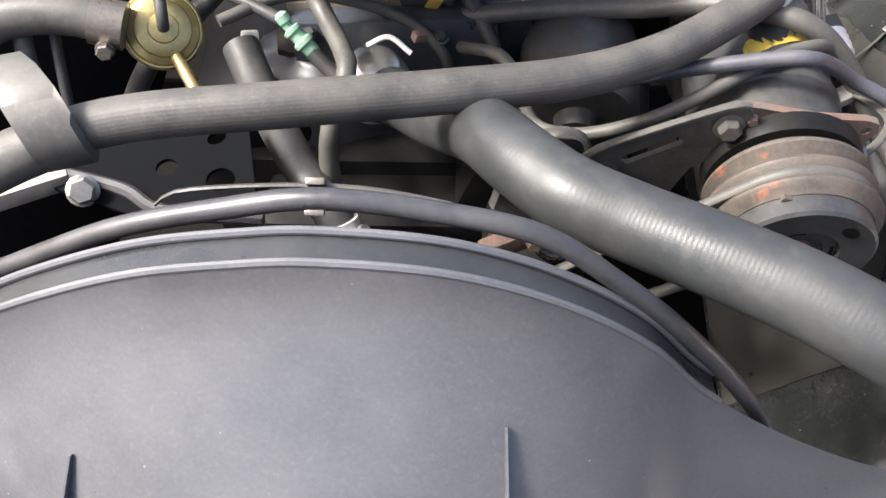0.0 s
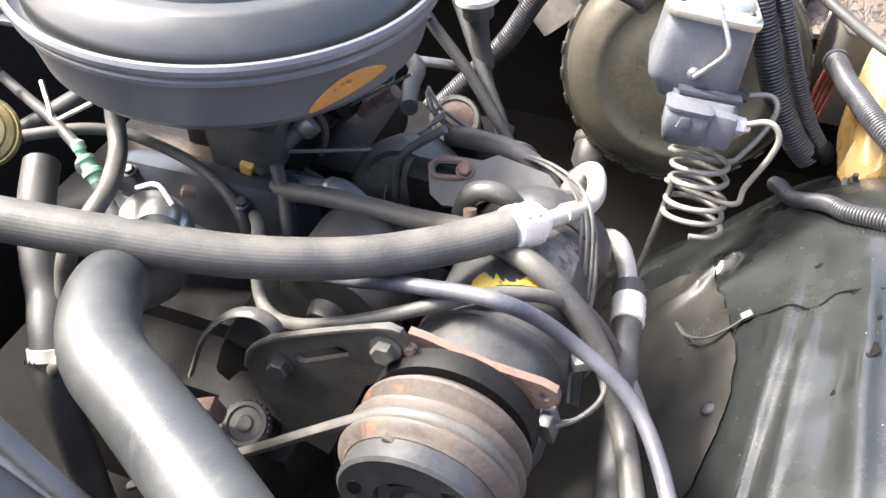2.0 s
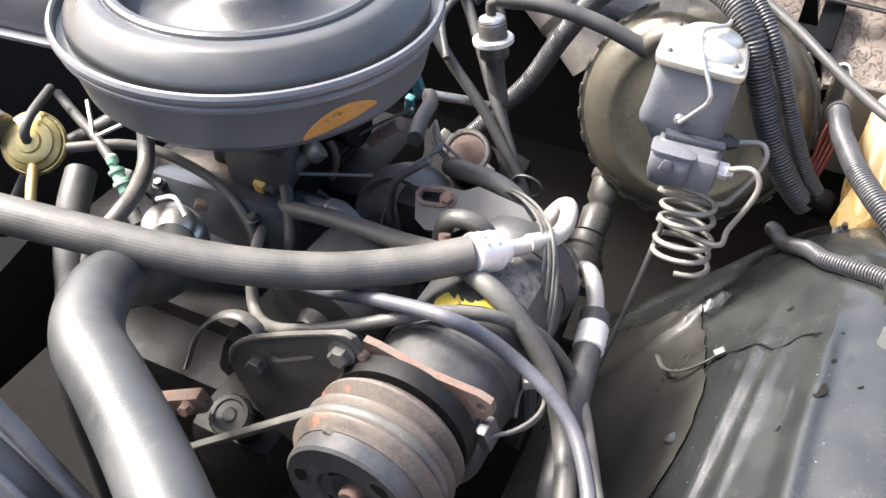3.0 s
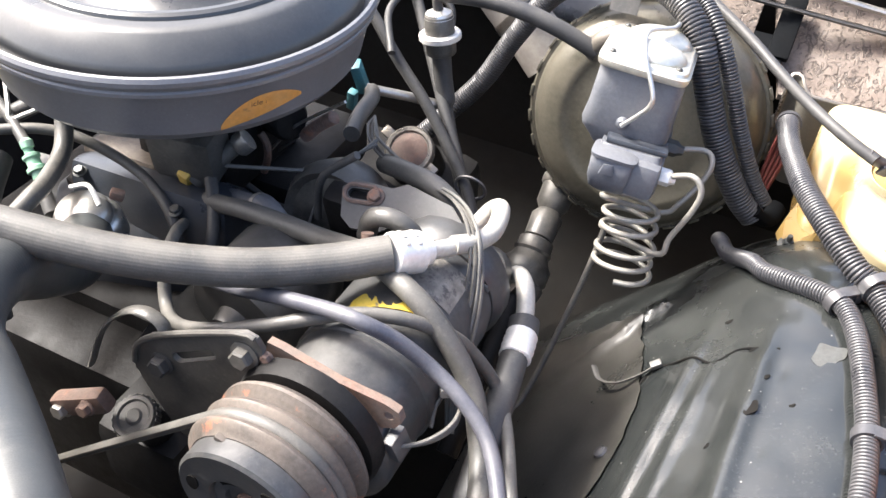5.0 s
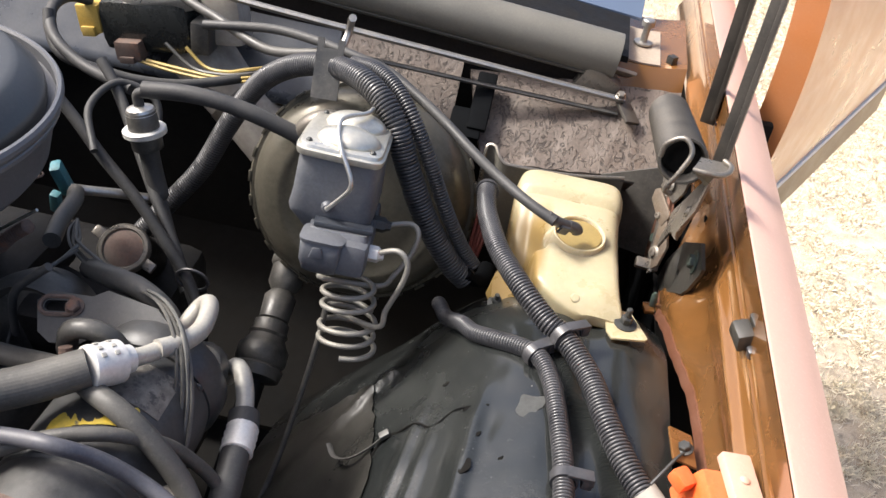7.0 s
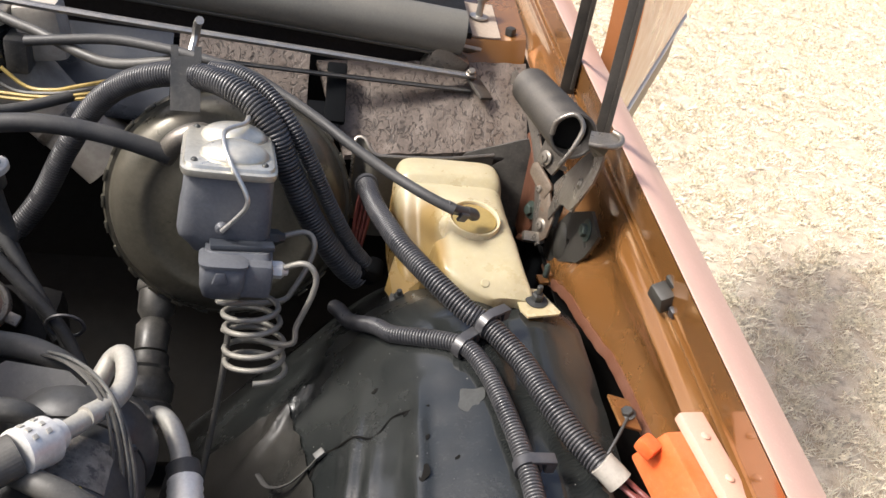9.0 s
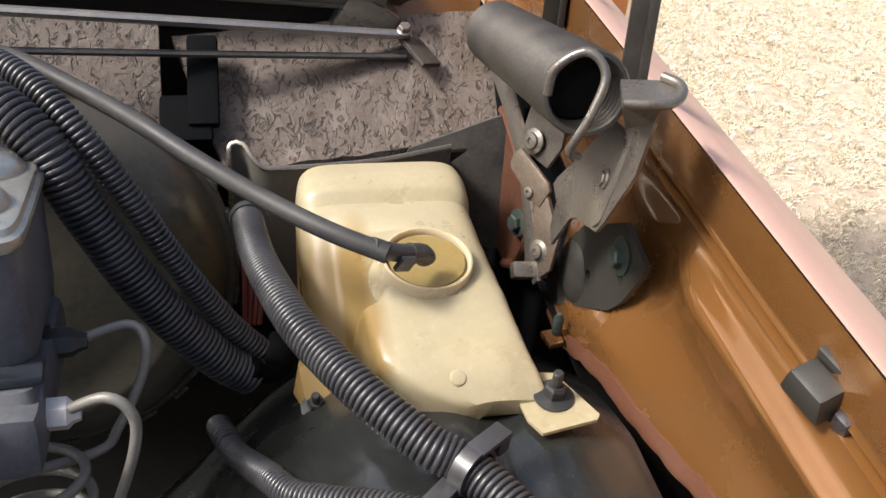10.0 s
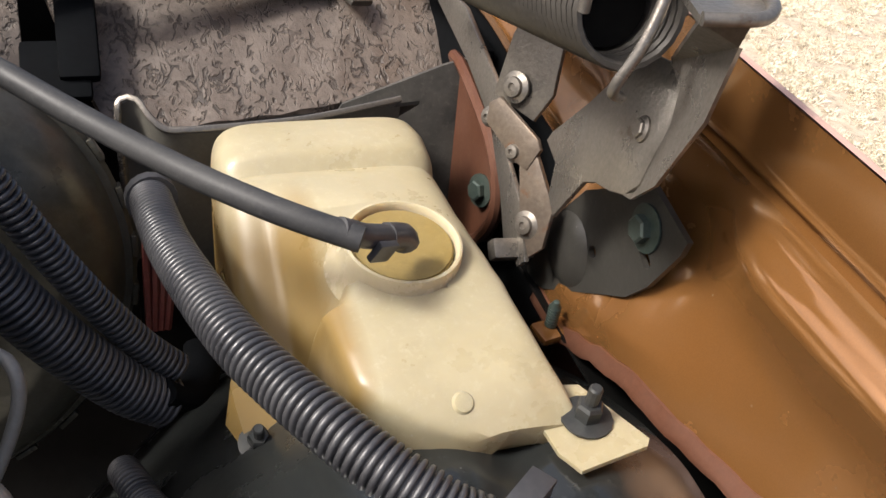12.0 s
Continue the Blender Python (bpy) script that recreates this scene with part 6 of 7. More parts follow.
# ---- cables and hoses over the compressor ----
hose("fuel_hose", "dark grey rubber hose draped over the compressor", [(0.06, 0.56, 0.835), (0.139, 0.535, 0.866), (0.199, 0.528, 0.887), (0.252, 0.522, 0.903), (0.280, 0.520, 0.906), (0.306, 0.530, 0.889), (0.336, 0.536, 0.865), (0.367, 0.528, 0.852), (0.395, 0.513, 0.838), (0.420, 0.480, 0.824), (0.443, 0.430, 0.808), (0.459, 0.382, 0.785), (0.47, 0.30, 0.74), (0.475, 0.20, 0.70)], 0.0066, M_HOSEBLUE)
hose("vacuum_hose", "grey rubber hose looping round the bracket and compressor", [(0.00, 0.64, 0.80), (0.035, 0.590, 0.838), (0.052, 0.555, 0.838), (0.068, 0.530, 0.812), (0.105, 0.505, 0.828), (0.155, 0.496, 0.856), (0.207, 0.514, 0.873), (0.257, 0.537, 0.888), (0.292, 0.553, 0.887), (0.315, 0.568, 0.874), (0.340, 0.588, 0.846), (0.370, 0.600, 0.795), (0.396, 0.565, 0.785), (0.429, 0.499, 0.778), (0.461, 0.454, 0.760), (0.491, 0.410, 0.747), (0.51, 0.33, 0.745), (0.52, 0.22, 0.745)], 0.0060, M_RUBBER_GREY)
hose("heater_hose", "grey rubber hose running under the suction hose", [(-0.030, 0.715, 0.800), (-0.018, 0.690, 0.795), (0.015, 0.672, 0.812), (0.065, 0.660, 0.830), (0.116, 0.652, 0.840), (0.166, 0.642, 0.850), (0.227, 0.620, 0.874), (0.275, 0.589, 0.890), (0.302, 0.579, 0.885), (0.329, 0.573, 0.864), (0.360, 0.562, 0.828), (0.382, 0.535, 0.802), (0.397, 0.505, 0.790), (0.416, 0.452, 0.784), (0.444, 0.412, 0.775), (0.470, 0.375, 0.763), (0.495, 0.30, 0.745), (0.505, 0.20, 0.735)], 0.0098, M_RUBBER_GREY)
for k, (dx, dz, r, lift) in enumerate(((0.0, 0.0, 0.0020, 0.0), (0.004, 0.005, 0.0016, 0.004), (-0.005, 0.003, 0.0016, -0.003), (0.007, -0.002, 0.0018, 0.008))):
    hose("thin_wire", "thin grey wire running across to the compressor", [(0.098, 0.870, 0.834), (0.112 + dx, 0.838, 0.840 + dz), (0.130 + dx, 0.811, 0.843 + dz + lift), (0.170 + dx * 1.6, 0.784, 0.845 + dz + lift), (0.218 + dx, 0.754, 0.858 + dz + lift * 0.5), (0.265 + dx, 0.721, 0.880 + dz), (0.299 + dx, 0.682, 0.894 + dz), (0.317 + dx, 0.656, 0.884 + dz), (0.325 + dx * 1.3, 0.636, 0.855), (0.328 + dx * 1.5, 0.614, 0.829), (0.334 + dx, 0.585, 0.805), (0.345 + dx * 0.5, 0.56, 0.76)], r, M_RUBBER_GREY if k != 1 else M_WIRE, "wire", 6, 0.006)
hose("thin_wire", "thin pale wire crossing from the sender", [(-0.012, 0.700, 0.833), (0.046, 0.727, 0.832), (0.09, 0.747, 0.834), (0.125, 0.775, 0.846), (0.14, 0.80, 0.858)], 0.0022, M_WIRE, "wire", 6)
hose("thin_wire", "thin dark wire hanging beside the bracket", [(0.145, 0.79, 0.86), (0.12, 0.77, 0.84), (0.105, 0.735, 0.81), (0.11, 0.70, 0.79)], 0.0016, M_RUBBER_GREY, "wire", 6)
hose("wire_bundle", "taped bundle of grey wires behind the compressor bracket", [(0.05, 0.95, 0.81), (0.068, 0.915, 0.823), (0.075, 0.875, 0.825), (0.09, 0.83, 0.83)], 0.010, M_RUBBER_GREY, "wire")
hose("evaporator_hose", "short grey hose behind the compressor", [(0.15, 0.80, 0.83), (0.19, 0.765, 0.858), (0.235, 0.745, 0.868), (0.268, 0.735, 0.850), (0.278, 0.73, 0.81)], 0.011, M_RUBBER_GREY)
rb = thing("rear_bracket", "black cast rear bracket with a slotted lug and rusty bolt", "bracket", (0.2, 0.70, 0.87))
RM = basis((0.19, 0.700, 0.878), (0, -0.6, 0.8))
part("lug_plate", plate([(-0.0304, -0.0072), (-0.0199, 0.0041), (0.0186, 0.0071), (0.0314, 0.0157), (0.0809, 0.0092), (0.1034, -0.0089), (0.0867, -0.0216), (0.0387, -0.0226), (0.0222, -0.0378), (-0.0061, -0.0427), (-0.0199, -0.0352)], 0.008, RM @ pose(0, 0, -0.008), [slot(-0.0175, -0.0095, 0.0, -0.0065, 0.0052)]), M_COMP, rb)
part("slot_rim", tube([RM @ Vector((x, y, 0.001)) for x, y in slot(-0.0175, -0.0095, 0.0, -0.0065, 0.0085) + slot(-0.0175, -0.0095, 0.0, -0.0065, 0.0085)[:1]], 0.0022, 6, 0.003), M_RUST, rb, "rust-stained slot rim")
bolt(RM @ Vector((0.006, -0.006, 0.0)), (0, -0.6, 0.8), 0.006, 0.008, 1.5, 0, M_RUST, rb)
part("arch", tube([(0.205, 0.66, 0.855), (0.215, 0.655, 0.885), (0.235, 0.655, 0.892), (0.252, 0.66, 0.880), (0.258, 0.665, 0.855)], 0.0095, 10, 0.005), M_BRACKET, rb)
part("arch_pin", tube([(0.218, 0.640, 0.880), (0.222, 0.63, 0.858)], 0.006, 10, 0.004), M_RUST, rb)
part("support_leg", block((0.10, 0.03, 0.16), pose(0.19, 0.715, 0.79, 15, 0, 0), 0.01), M_BLOCK, rb)
for k in range(3):
    part("casting_lump", lathe([(0, 0.0), (0.024, 0.0), (0.026, 0.014), (0.018, 0.03), (0, 0.032)], (0.235 + 0.035 * k, 0.70 + 0.012 * k, 0.80 + 0.014 * (k % 2)), (0.2, -0.5, 0.8), 16), M_BRACKET, rb)

alt = thing("alternator", "dusty dark alternator body below the hoses", "alternator", (0.10, 0.60, 0.76))
part("case", lathe([(0.02, -0.03), (0.055, -0.028), (0.060, -0.02), (0.060, 0.05), (0.055, 0.07), (0.02, 0.075)], (0.115, 0.60, 0.775), (0.1, 1, 0.1), 36), M_COMP, alt)
part("front_cap", lathe([(0.0, -0.045), (0.018, -0.045), (0.022, -0.03), (0.05, -0.028)], (0.115, 0.60, 0.775), (0.1, 1, 0.1), 30), M_COMP, alt)
fanp = thing("idler_pulley", "dark round pulley housing behind the rear bracket", "pulley", (0.10, 0.72, 0.80))
part("dish", lathe([(0.0, 0.01), (0.045, 0.008), (0.052, 0.0), (0.058, 0.012), (0.062, 0.02), (0.058, 0.05), (0.0, 0.05)], (0.125, 0.715, 0.800), (0, 1, -0.35), 40), M_BRACKET, fanp)
ps = thing("power_steering_cap", "ribbed black plastic power steering reservoir cap", "filler cap", (0.088, 0.455, 0.735))
part("cap", lathe([(0.0, 0.012), (0.006, 0.0125), (0.008, 0.0105), (0.014, 0.0105), (0.0155, 0.0125), (0.019, 0.0125), (0.0205, 0.010), (0.0205, 0.0), (0.019, -0.004), (0.0, -0.004)], (0.088, 0.452, 0.744), (0.0, -0.45, 0.9), 36), M_RUBBER_GREY, ps)
for k in range(24):
    a = 2 * math.pi * k / 24
    m = basis((0.088, 0.452, 0.744), (0.0, -0.45, 0.9))
    part("cap_rib", block((0.0016, 0.0022, 0.010), m @ pose(0.0206 * math.cos(a), 0.0206 * math.sin(a), 0.005, 0, 0, math.degrees(a)), 0), M_RUBBER_GREY, ps)
part("reservoir_neck", lathe([(0.017, -0.06), (0.017, -0.003), (0, -0.003)], (0.088, 0.452, 0.744), (0.0, -0.45, 0.9), 24), M_BLOCK, ps)
part("reservoir", block((0.10, 0.09, 0.10), pose(0.075, 0.49, 0.66), 0.02), M_BLOCK, ps)
rj = thing("tension_bracket", "rusty belt tension bracket with bolts", "bracket", (0.05, 0.43, 0.77))
part("bar", block((0.060, 0.016, 0.022), pose(0.048, 0.432, 0.768, 0, -25, 10), 0.005), M_RUST, rj)
bolt((0.066, 0.422, 0.782), (0, -1, 0.2), 0.006, 0.008, 1.3, 0, M_RUST, rj)
bolt((0.030, 0.425, 0.757), (0, -1, 0.2), 0.007, 0.010, 1.4, 0, M_STEEL, rj)
hook = thing("lift_hook", "bent grey steel lifting hook behind the bracket", "bracket", (0.07, 0.49, 0.83))
part("strip", tube([(0.030, 0.465, 0.775), (0.042, 0.478, 0.815), (0.062, 0.488, 0.838), (0.085, 0.490, 0.848), (0.105, 0.488, 0.842), (0.112, 0.480, 0.828)], 0.0065, 8, 0.005, flat=0.35), M_BRACKET, hook)

# ---- radiator hose end, thermostat, left side ----
th = thing("thermostat_housing", "dull aluminium thermostat housing under the hoses", "thermostat housing", (-0.04, 0.55, 0.80))
part("dome", lathe([(0.036, -0.02), (0.036, 0.0), (0.033, 0.008), (0.029, 0.011), (0.029, 0.018), (0.024, 0.026), (0.012, 0.031), (0, 0.032)], (-0.083, 0.592, 0.800), (0.05, -0.25, 0.95), 32), M_ALLOY, th)
part("outlet", tube([(-0.083, 0.592, 0.78), (-0.075, 0.580, 0.79), (-0.06, 0.563, 0.806)], 0.024, 20, 0.006), M_BLOCK, th)
part("wire_tab", tube([(-0.085, 0.585, 0.852), (-0.065, 0.59, 0.858), (-0.045, 0.58, 0.848)], 0.0025, 6, 0.004), M_FERRULE, th)
part("rust_tab", block((0.014, 0.010, 0.010), pose(-0.038, 0.598, 0.852, 0, 20, 30), 0.003), M_RUST, th)
hc = thing("hose_clamp", "worn steel worm clamp on a lower hose", "hose clamp", (-0.105, 0.45, 0.755))
part("band", tube([(-0.1095, 0.4545, 0.762), (-0.1065, 0.4485, 0.753)], 0.0195, 24, 0.003), M_FERRULE, hc)
part("worm", lathe([(0.006, -0.010), (0.0075, -0.008), (0.0075, 0.008), (0.006, 0.010), (0, 0.010)], (-0.087, 0.437, 0.764), (0.6, 0.1, 0.8), 14), M_STEEL, hc)
for k in range(5):
    part("band_slot", block((0.0014, 0.0006, 0.006), pose(-0.118 + 0.005 * k, 0.4315, 0.762, -20, 0, 0), 0), M_INK, hc)
hose("bypass_hose", "thick dusty black hose dropping to a clamp", [(-0.205, 0.600, 0.835), (-0.185, 0.560, 0.820), (-0.160, 0.520, 0.795), (-0.140, 0.495, 0.775), (-0.120, 0.468, 0.768), (-0.104, 0.445, 0.748), (-0.095, 0.43, 0.70), (-0.088, 0.42, 0.60), (-0.085, 0.415, 0.48)], 0.0175, M_RUBBER, seg=18)
egr = thing("vacuum_valve", "round yellow-plated vacuum valve with a stepped diaphragm cover", "vacuum valve", (-0.274, 0.605, 0.84))
EG = Vector((-0.274, 0.603, 0.852))
EN = Vector((0.36, -0.62, 0.70)).normalized()
part("cover", lathe([(0.036, -0.012), (0.037, -0.008), (0.035, -0.004), (0.0335, -0.004), (0.032, 0.0), (0.026, 0.003), (0.025, 0.006), (0.019, 0.008), (0.014, 0.008), (0.013, 0.012), (0.008, 0.013), (0, 0.013)], EG, EN, 48), M_GOLD, egr)
part("underside", lathe([(0.036, -0.012), (0.028, -0.022), (0.015, -0.03), (0.012, -0.06), (0, -0.06)], EG, EN, 32), M_GOLD, egr)
part("nipple_hose", tube([EG + EN * 0.012, EG + EN * 0.03 + Vector((-0.004, 0.01, 0)), EG + EN * 0.04 + Vector((-0.012, 0.035, 0.004)), EG + EN * 0.03 + Vector((-0.03, 0.08, 0.01))], 0.0055, 10, 0.005), M_RUBBER, egr)
part("stem", tube([(-0.265, 0.59, 0.835), (-0.245, 0.56, 0.82), (-0.228, 0.535, 0.80)], 0.006, 10, 0.005), M_GOLD, egr)
hose("air_hose", "thick grey hose with a clamped joint beside the vacuum valve", [(-0.46, 0.56, 0.865), (-0.40, 0.585, 0.88), (-0.35, 0.590, 0.880), (-0.315, 0.588, 0.872)], 0.019, M_RUBBER_GREY, seg=18)
jn = thing("hose_joint", "dull metal hose joint with a small bolt", "hose joint", (-0.31, 0.58, 0.87))
part("sleeve", tube([(-0.328, 0.588, 0.876), (-0.300, 0.588, 0.868)], 0.0215, 18, 0.004), M_HINGE, jn)
bolt((-0.315, 0.565, 0.862), (0.2, -0.8, 0.3), 0.007, 0.01, 1.2, 0, M_HINGE, jn)
hose("drop_hose", "dark rubber hose dropping beside the vacuum valve", [(-0.43, 0.66, 0.90), (-0.405, 0.615, 0.880), (-0.395, 0.575, 0.845), (-0.385, 0.54, 0.79), (-0.38, 0.52, 0.72)], 0.0085, M_RUBBER_GREY)
hose("drop_hose", "thinner dark hose beside the larger drop hose", [(-0.40, 0.67, 0.88), (-0.378, 0.62, 0.870), (-0.368, 0.575, 0.835), (-0.365, 0.54, 0.78)], 0.0050, M_RUBBER)
hose("drop_hose", "dark hose slanting down behind the vacuum valve", [(-0.20, 0.72, 0.86), (-0.235, 0.665, 0.845), (-0.300, 0.62, 0.80), (-0.34, 0.60, 0.74)], 0.0105, M_RUBBER)
gp = thing("vacuum_connector", "pale green plastic vacuum connector on a black tube", "connector", (-0.15, 0.604, 0.844))
part("body", lathe([(0.006, -0.016), (0.0075, -0.012), (0.0075, -0.004), (0.010, -0.003), (0.010, 0.001), (0.0072, 0.003), (0.0072, 0.010), (0.009, 0.012), (0.009, 0.015), (0.005, 0.017), (0.005, 0.026), (0, 0.026)], (-0.146, 0.600, 0.842), (-0.55, 0.3, 0.5), 18), M_GREEN, gp)
part("tip", lathe([(0.004, 0), (0.0065, 0.002), (0.0065, 0.009), (0.003, 0.012), (0, 0.012)], (-0.160, 0.608, 0.856), (-0.45, 0.3, 0.6), 12), M_GREEN, gp)
part("tail", tube([(-0.138, 0.594, 0.834), (-0.125, 0.585, 0.825), (-0.110, 0.575, 0.815)], 0.0075, 10, 0.004), M_RUBBER, gp)
hose("vacuum_tube", "thin black tube feeding the green connector", [(-0.33, 0.70, 0.845), (-0.26, 0.66, 0.858), (-0.21, 0.635, 0.862), (-0.165, 0.611, 0.858)], 0.0058, M_RUBBER)
wc = thing("wire_terminal", "small white plastic wire terminal", "connector", (-0.215, 0.67, 0.775))
part("terminal", block((0.018, 0.016, 0.018), pose(-0.216, 0.664, 0.782, 20, 10, 15), 0.003), M_WHITE, wc)
hose("preheat_hose", "dusty grey rubber hose bent down from the air cleaner", [(-0.150, 0.665, 0.905), (-0.146, 0.650, 0.880), (-0.128, 0.622, 0.858), (-0.106, 0.575, 0.856), (-0.100, 0.545, 0.855), (-0.112, 0.515, 0.83), (-0.118, 0.50, 0.79), (-0.115, 0.49, 0.74)], 0.0092, M_RUBBER_GREY)
hose("spark_lead", "dark lead running behind the suction hose", [(-0.10, 0.78, 0.86), (-0.04, 0.73, 0.85), (0.00, 0.69, 0.83), (0.03, 0.65, 0.80), (0.05, 0.60, 0.77)], 0.0070, M_RUBBER)
wb = thing("wire_bail", "bright bent wire under the air cleaner", "wire", (-0.2, 0.64, 0.87))
part("loop", tube([(-0.235, 0.66, 0.885), (-0.215, 0.64, 0.872), (-0.205, 0.63, 0.865), (-0.195, 0.64, 0.868), (-0.175, 0.655, 0.878)], 0.0025, 8, 0.003), M_ALLOY, wb)
yt = thing("sender_unit", "oil pressure sender with a chipped yellow terminal", "sender", (-0.02, 0.69, 0.82))
part("terminal", block((0.014, 0.012, 0.030), pose(-0.028, 0.684, 0.820, 25, 20, 0), 0.003), M_YELLOWPL, yt)
part("socket", lathe([(0.012, -0.03), (0.015, -0.028), (0.015, 0.0), (0.010, 0.006), (0.009, 0.03), (0, 0.03)], (-0.005, 0.705, 0.835), (0.6, 0.5, 0.6), 18), M_RUBBER_GREY, yt)
part("cap", lathe([(0.010, 0.0), (0.013, 0.004), (0.013, 0.016), (0, 0.017)], (0.015, 0.720, 0.852), (0.6, 0.5, 0.6), 16), M_STEEL, yt)
sb2 = thing("sender_boot", "ribbed grey rubber boot on a lead", "boot", (0.08, 0.69, 0.82))
part("boot", tube([(0.012, 0.70, 0.80), (0.045, 0.69, 0.812), (0.075, 0.68, 0.825), (0.100, 0.665, 0.828), (0.125, 0.65, 0.825)], 0.010, 12, 0.004, None, lambda s: 0.0095 + (0.0025 if 0.055 < s < 0.105 else 0)), M_CAST, sb2)
part("boot_band", tube([(0.064, 0.684, 0.821), (0.069, 0.682, 0.823)], 0.0122, 12, 0.003), M_STEEL, sb2)
bplate = thing("accessory_bracket", "black pressed steel bracket plate with round holes", "bracket", (-0.25, 0.47, 0.82))
part("plate", plate([(-0.352, 0.500), (-0.276, 0.512), (-0.187, 0.514), (-0.168, 0.43), (-0.243, 0.415), (-0.264, 0.410), (-0.345, 0.440)], 0.004, pose(0, 0, 0.822), [disc(-0.212, 0.496, 0.007, 14, 1.3, 0.8), disc(-0.249, 0.462, 0.0095), disc(-0.201, 0.450, 0.0125)]), M_FLATBLACK, bplate)
part("folded_edge", tube([(-0.352, 0.458, 0.826), (-0.28, 0.436, 0.828), (-0.243, 0.416, 0.826), (-0.16, 0.412, 0.822)], 0.006, 8, 0.006), M_LOOM, bplate)
lb = thing("front_stay", "dusty pale steel stay with a zinc bolt", "bracket", (-0.34, 0.44, 0.82))
part("stay", block((0.08, 0.045, 0.020), pose(-0.372, 0.445, 0.828, 0, 5, 30), 0.006), M_PAPER, lb)
bolt((-0.311, 0.431, 0.832), (0.3, -0.6, 0.7), 0.0105, 0.014, 1.3, 0, M_STEEL, lb)
wrap = thing("foam_sleeve", "grey foam sleeve strapped round the suction hose", "sleeve", (-0.285, 0.385, 0.95))
part("sleeve", tube([(-0.335, 0.359, 0.938), (-0.305, 0.371, 0.947), (-0.282, 0.380, 0.952)], 0.0185, 32, 0.003), M_RUBBER_GREY, wrap)
flap_c = [((-0.312, 0.420, 0.986), 0.013), ((-0.296, 0.402, 0.992), 0.015), ((-0.281, 0.384, 0.990), 0.016), ((-0.270, 0.370, 0.980), 0.016), ((-0.264, 0.363, 0.964), 0.016), ((-0.262, 0.366, 0.946), 0.015), ((-0.265, 0.380, 0.932), 0.012)]
part("flap", loft([[(x - w, y - 0.3 * w, z - 0.002), (x + w, y + 0.3 * w, z - 0.002), (x + w, y + 0.3 * w + 0.007, z + 0.002), (x - w, y - 0.3 * w + 0.007, z + 0.002)] for (x, y, z), w in flap_c]), M_RUBBER_GREY, wrap)
snk = thing("intake_snorkel", "black plastic intake snorkel on the air cleaner", "intake snorkel", (-0.4, 0.70, 0.95))
part("duct", block((0.36, 0.10, 0.060), pose(-0.40, 0.735, 0.955, 0, 0, 6), 0.014), M_PLASTIC, snk)
part("duct_flange", block((0.30, 0.11, 0.006), pose(-0.40, 0.73, 0.923, 0, 0, 6), 0.002), M_PLASTIC, snk)
A0, A1 = radians(-42.5), radians(-18)


def sticker_place(a, v):
    """A torn strip round the housing's lower wall, pointed at both ends."""
    k = (a - A0) / (A1 - A0)
    z = -0.061 + 0.016 * k + 0.024 * v * max(0.0, math.sin(math.pi * (0.03 + 0.95 * k ** 0.85))) ** 0.8
    r = 0.1805 + 0.0095 * (z + 0.062) / 0.040 + 0.0006
    return (AC.x + r * math.cos(a), AC.y + r * math.sin(a), AC.z + z)


stick = part("sticker", sheet(sticker_place, even(A0, A1, 24), even(0, 1, 5), 0.0005, (0, 0, -1)), M_STICKER, air, "torn orange sticker")
text_c = bpy.data.curves.new("sticker_text", "FONT")
text_c.body = "icle all G"
text_c.size, text_c.extrude = 0.0085, 0.0001
tm = new("sticker_text_curve", text_c)
dep = bpy.context.evaluated_depsgraph_get()
tme = bpy.data.meshes.new_from_object(tm.evaluated_get(dep))
bpy.data.objects.remove(tm)
a_t = radians(-26.5)
for v in tme.vertices:
    a = a_t + v.co.x / 0.19 - 0.13
    r_ = 0.1862 + v.co.z + 0.236 * v.co.y
    v.co = (AC.x + r_ * math.cos(a), AC.y + r_ * math.sin(a), AC.z - 0.0405 + v.co.y + 0.02 * (v.co.x - 0.02))
tme.materials.append(M_INK)
to = new("sticker_print", tme)
to.parent = stick

# ---- behind the air cleaner ----
cap = thing("oil_filler", "rusty oil filler with a two-eared pressed cap", "oil filler", (0.108, 0.943, 0.74))
CN = Vector((0.12, -0.62, 0.78))
part("cap_disc", lathe([(0.030, -0.012), (0.0325, -0.010), (0.0325, -0.002), (0.030, 0.001), (0.026, 0.001), (0.0245, -0.0015), (0.0, -0.001)], (0.108, 0.943, 0.745), CN, 40), M_HINGE, cap)
part("cap_centre", lathe([(0.0243, -0.0018), (0.020, 0.0005), (0.0, 0.001)], (0.108, 0.943, 0.745), CN, 30), M_RUST, cap, "rust-brown centre")
cmx = basis((0.108, 0.943, 0.745), CN)
for s in (-1, 1):
    part("ear", block((0.016, 0.014, 0.009), cmx @ pose(s * 0.033, -s * 0.019, -0.006, 0, 0, -30), 0.003), M_HINGE, cap)
part("neck", lathe([(0.027, -0.012), (0.030, -0.03), (0.036, -0.06), (0.036, -0.14), (0, -0.14)], (0.108, 0.943, 0.745), CN, 30), M_BLOCK, cap)
pod = thing("vacuum_canister", "small chrome and black vacuum canister on a stem", "vacuum canister", (0.095, 1.04, 0.82))
PA, PZ = Vector((0.104, 1.035, 0.838)), Vector((-0.16, 0.06, 0.98))
part("can", lathe([(0.018, 0.0), (0.0195, 0.002), (0.0195, 0.018), (0.026, 0.020), (0.0265, 0.024), (0.026, 0.027), (0.0195, 0.028), (0.0185, 0.050), (0.015, 0.055), (0.008, 0.057), (0, 0.057)], PA, PZ, 32), M_BRACKET, pod)
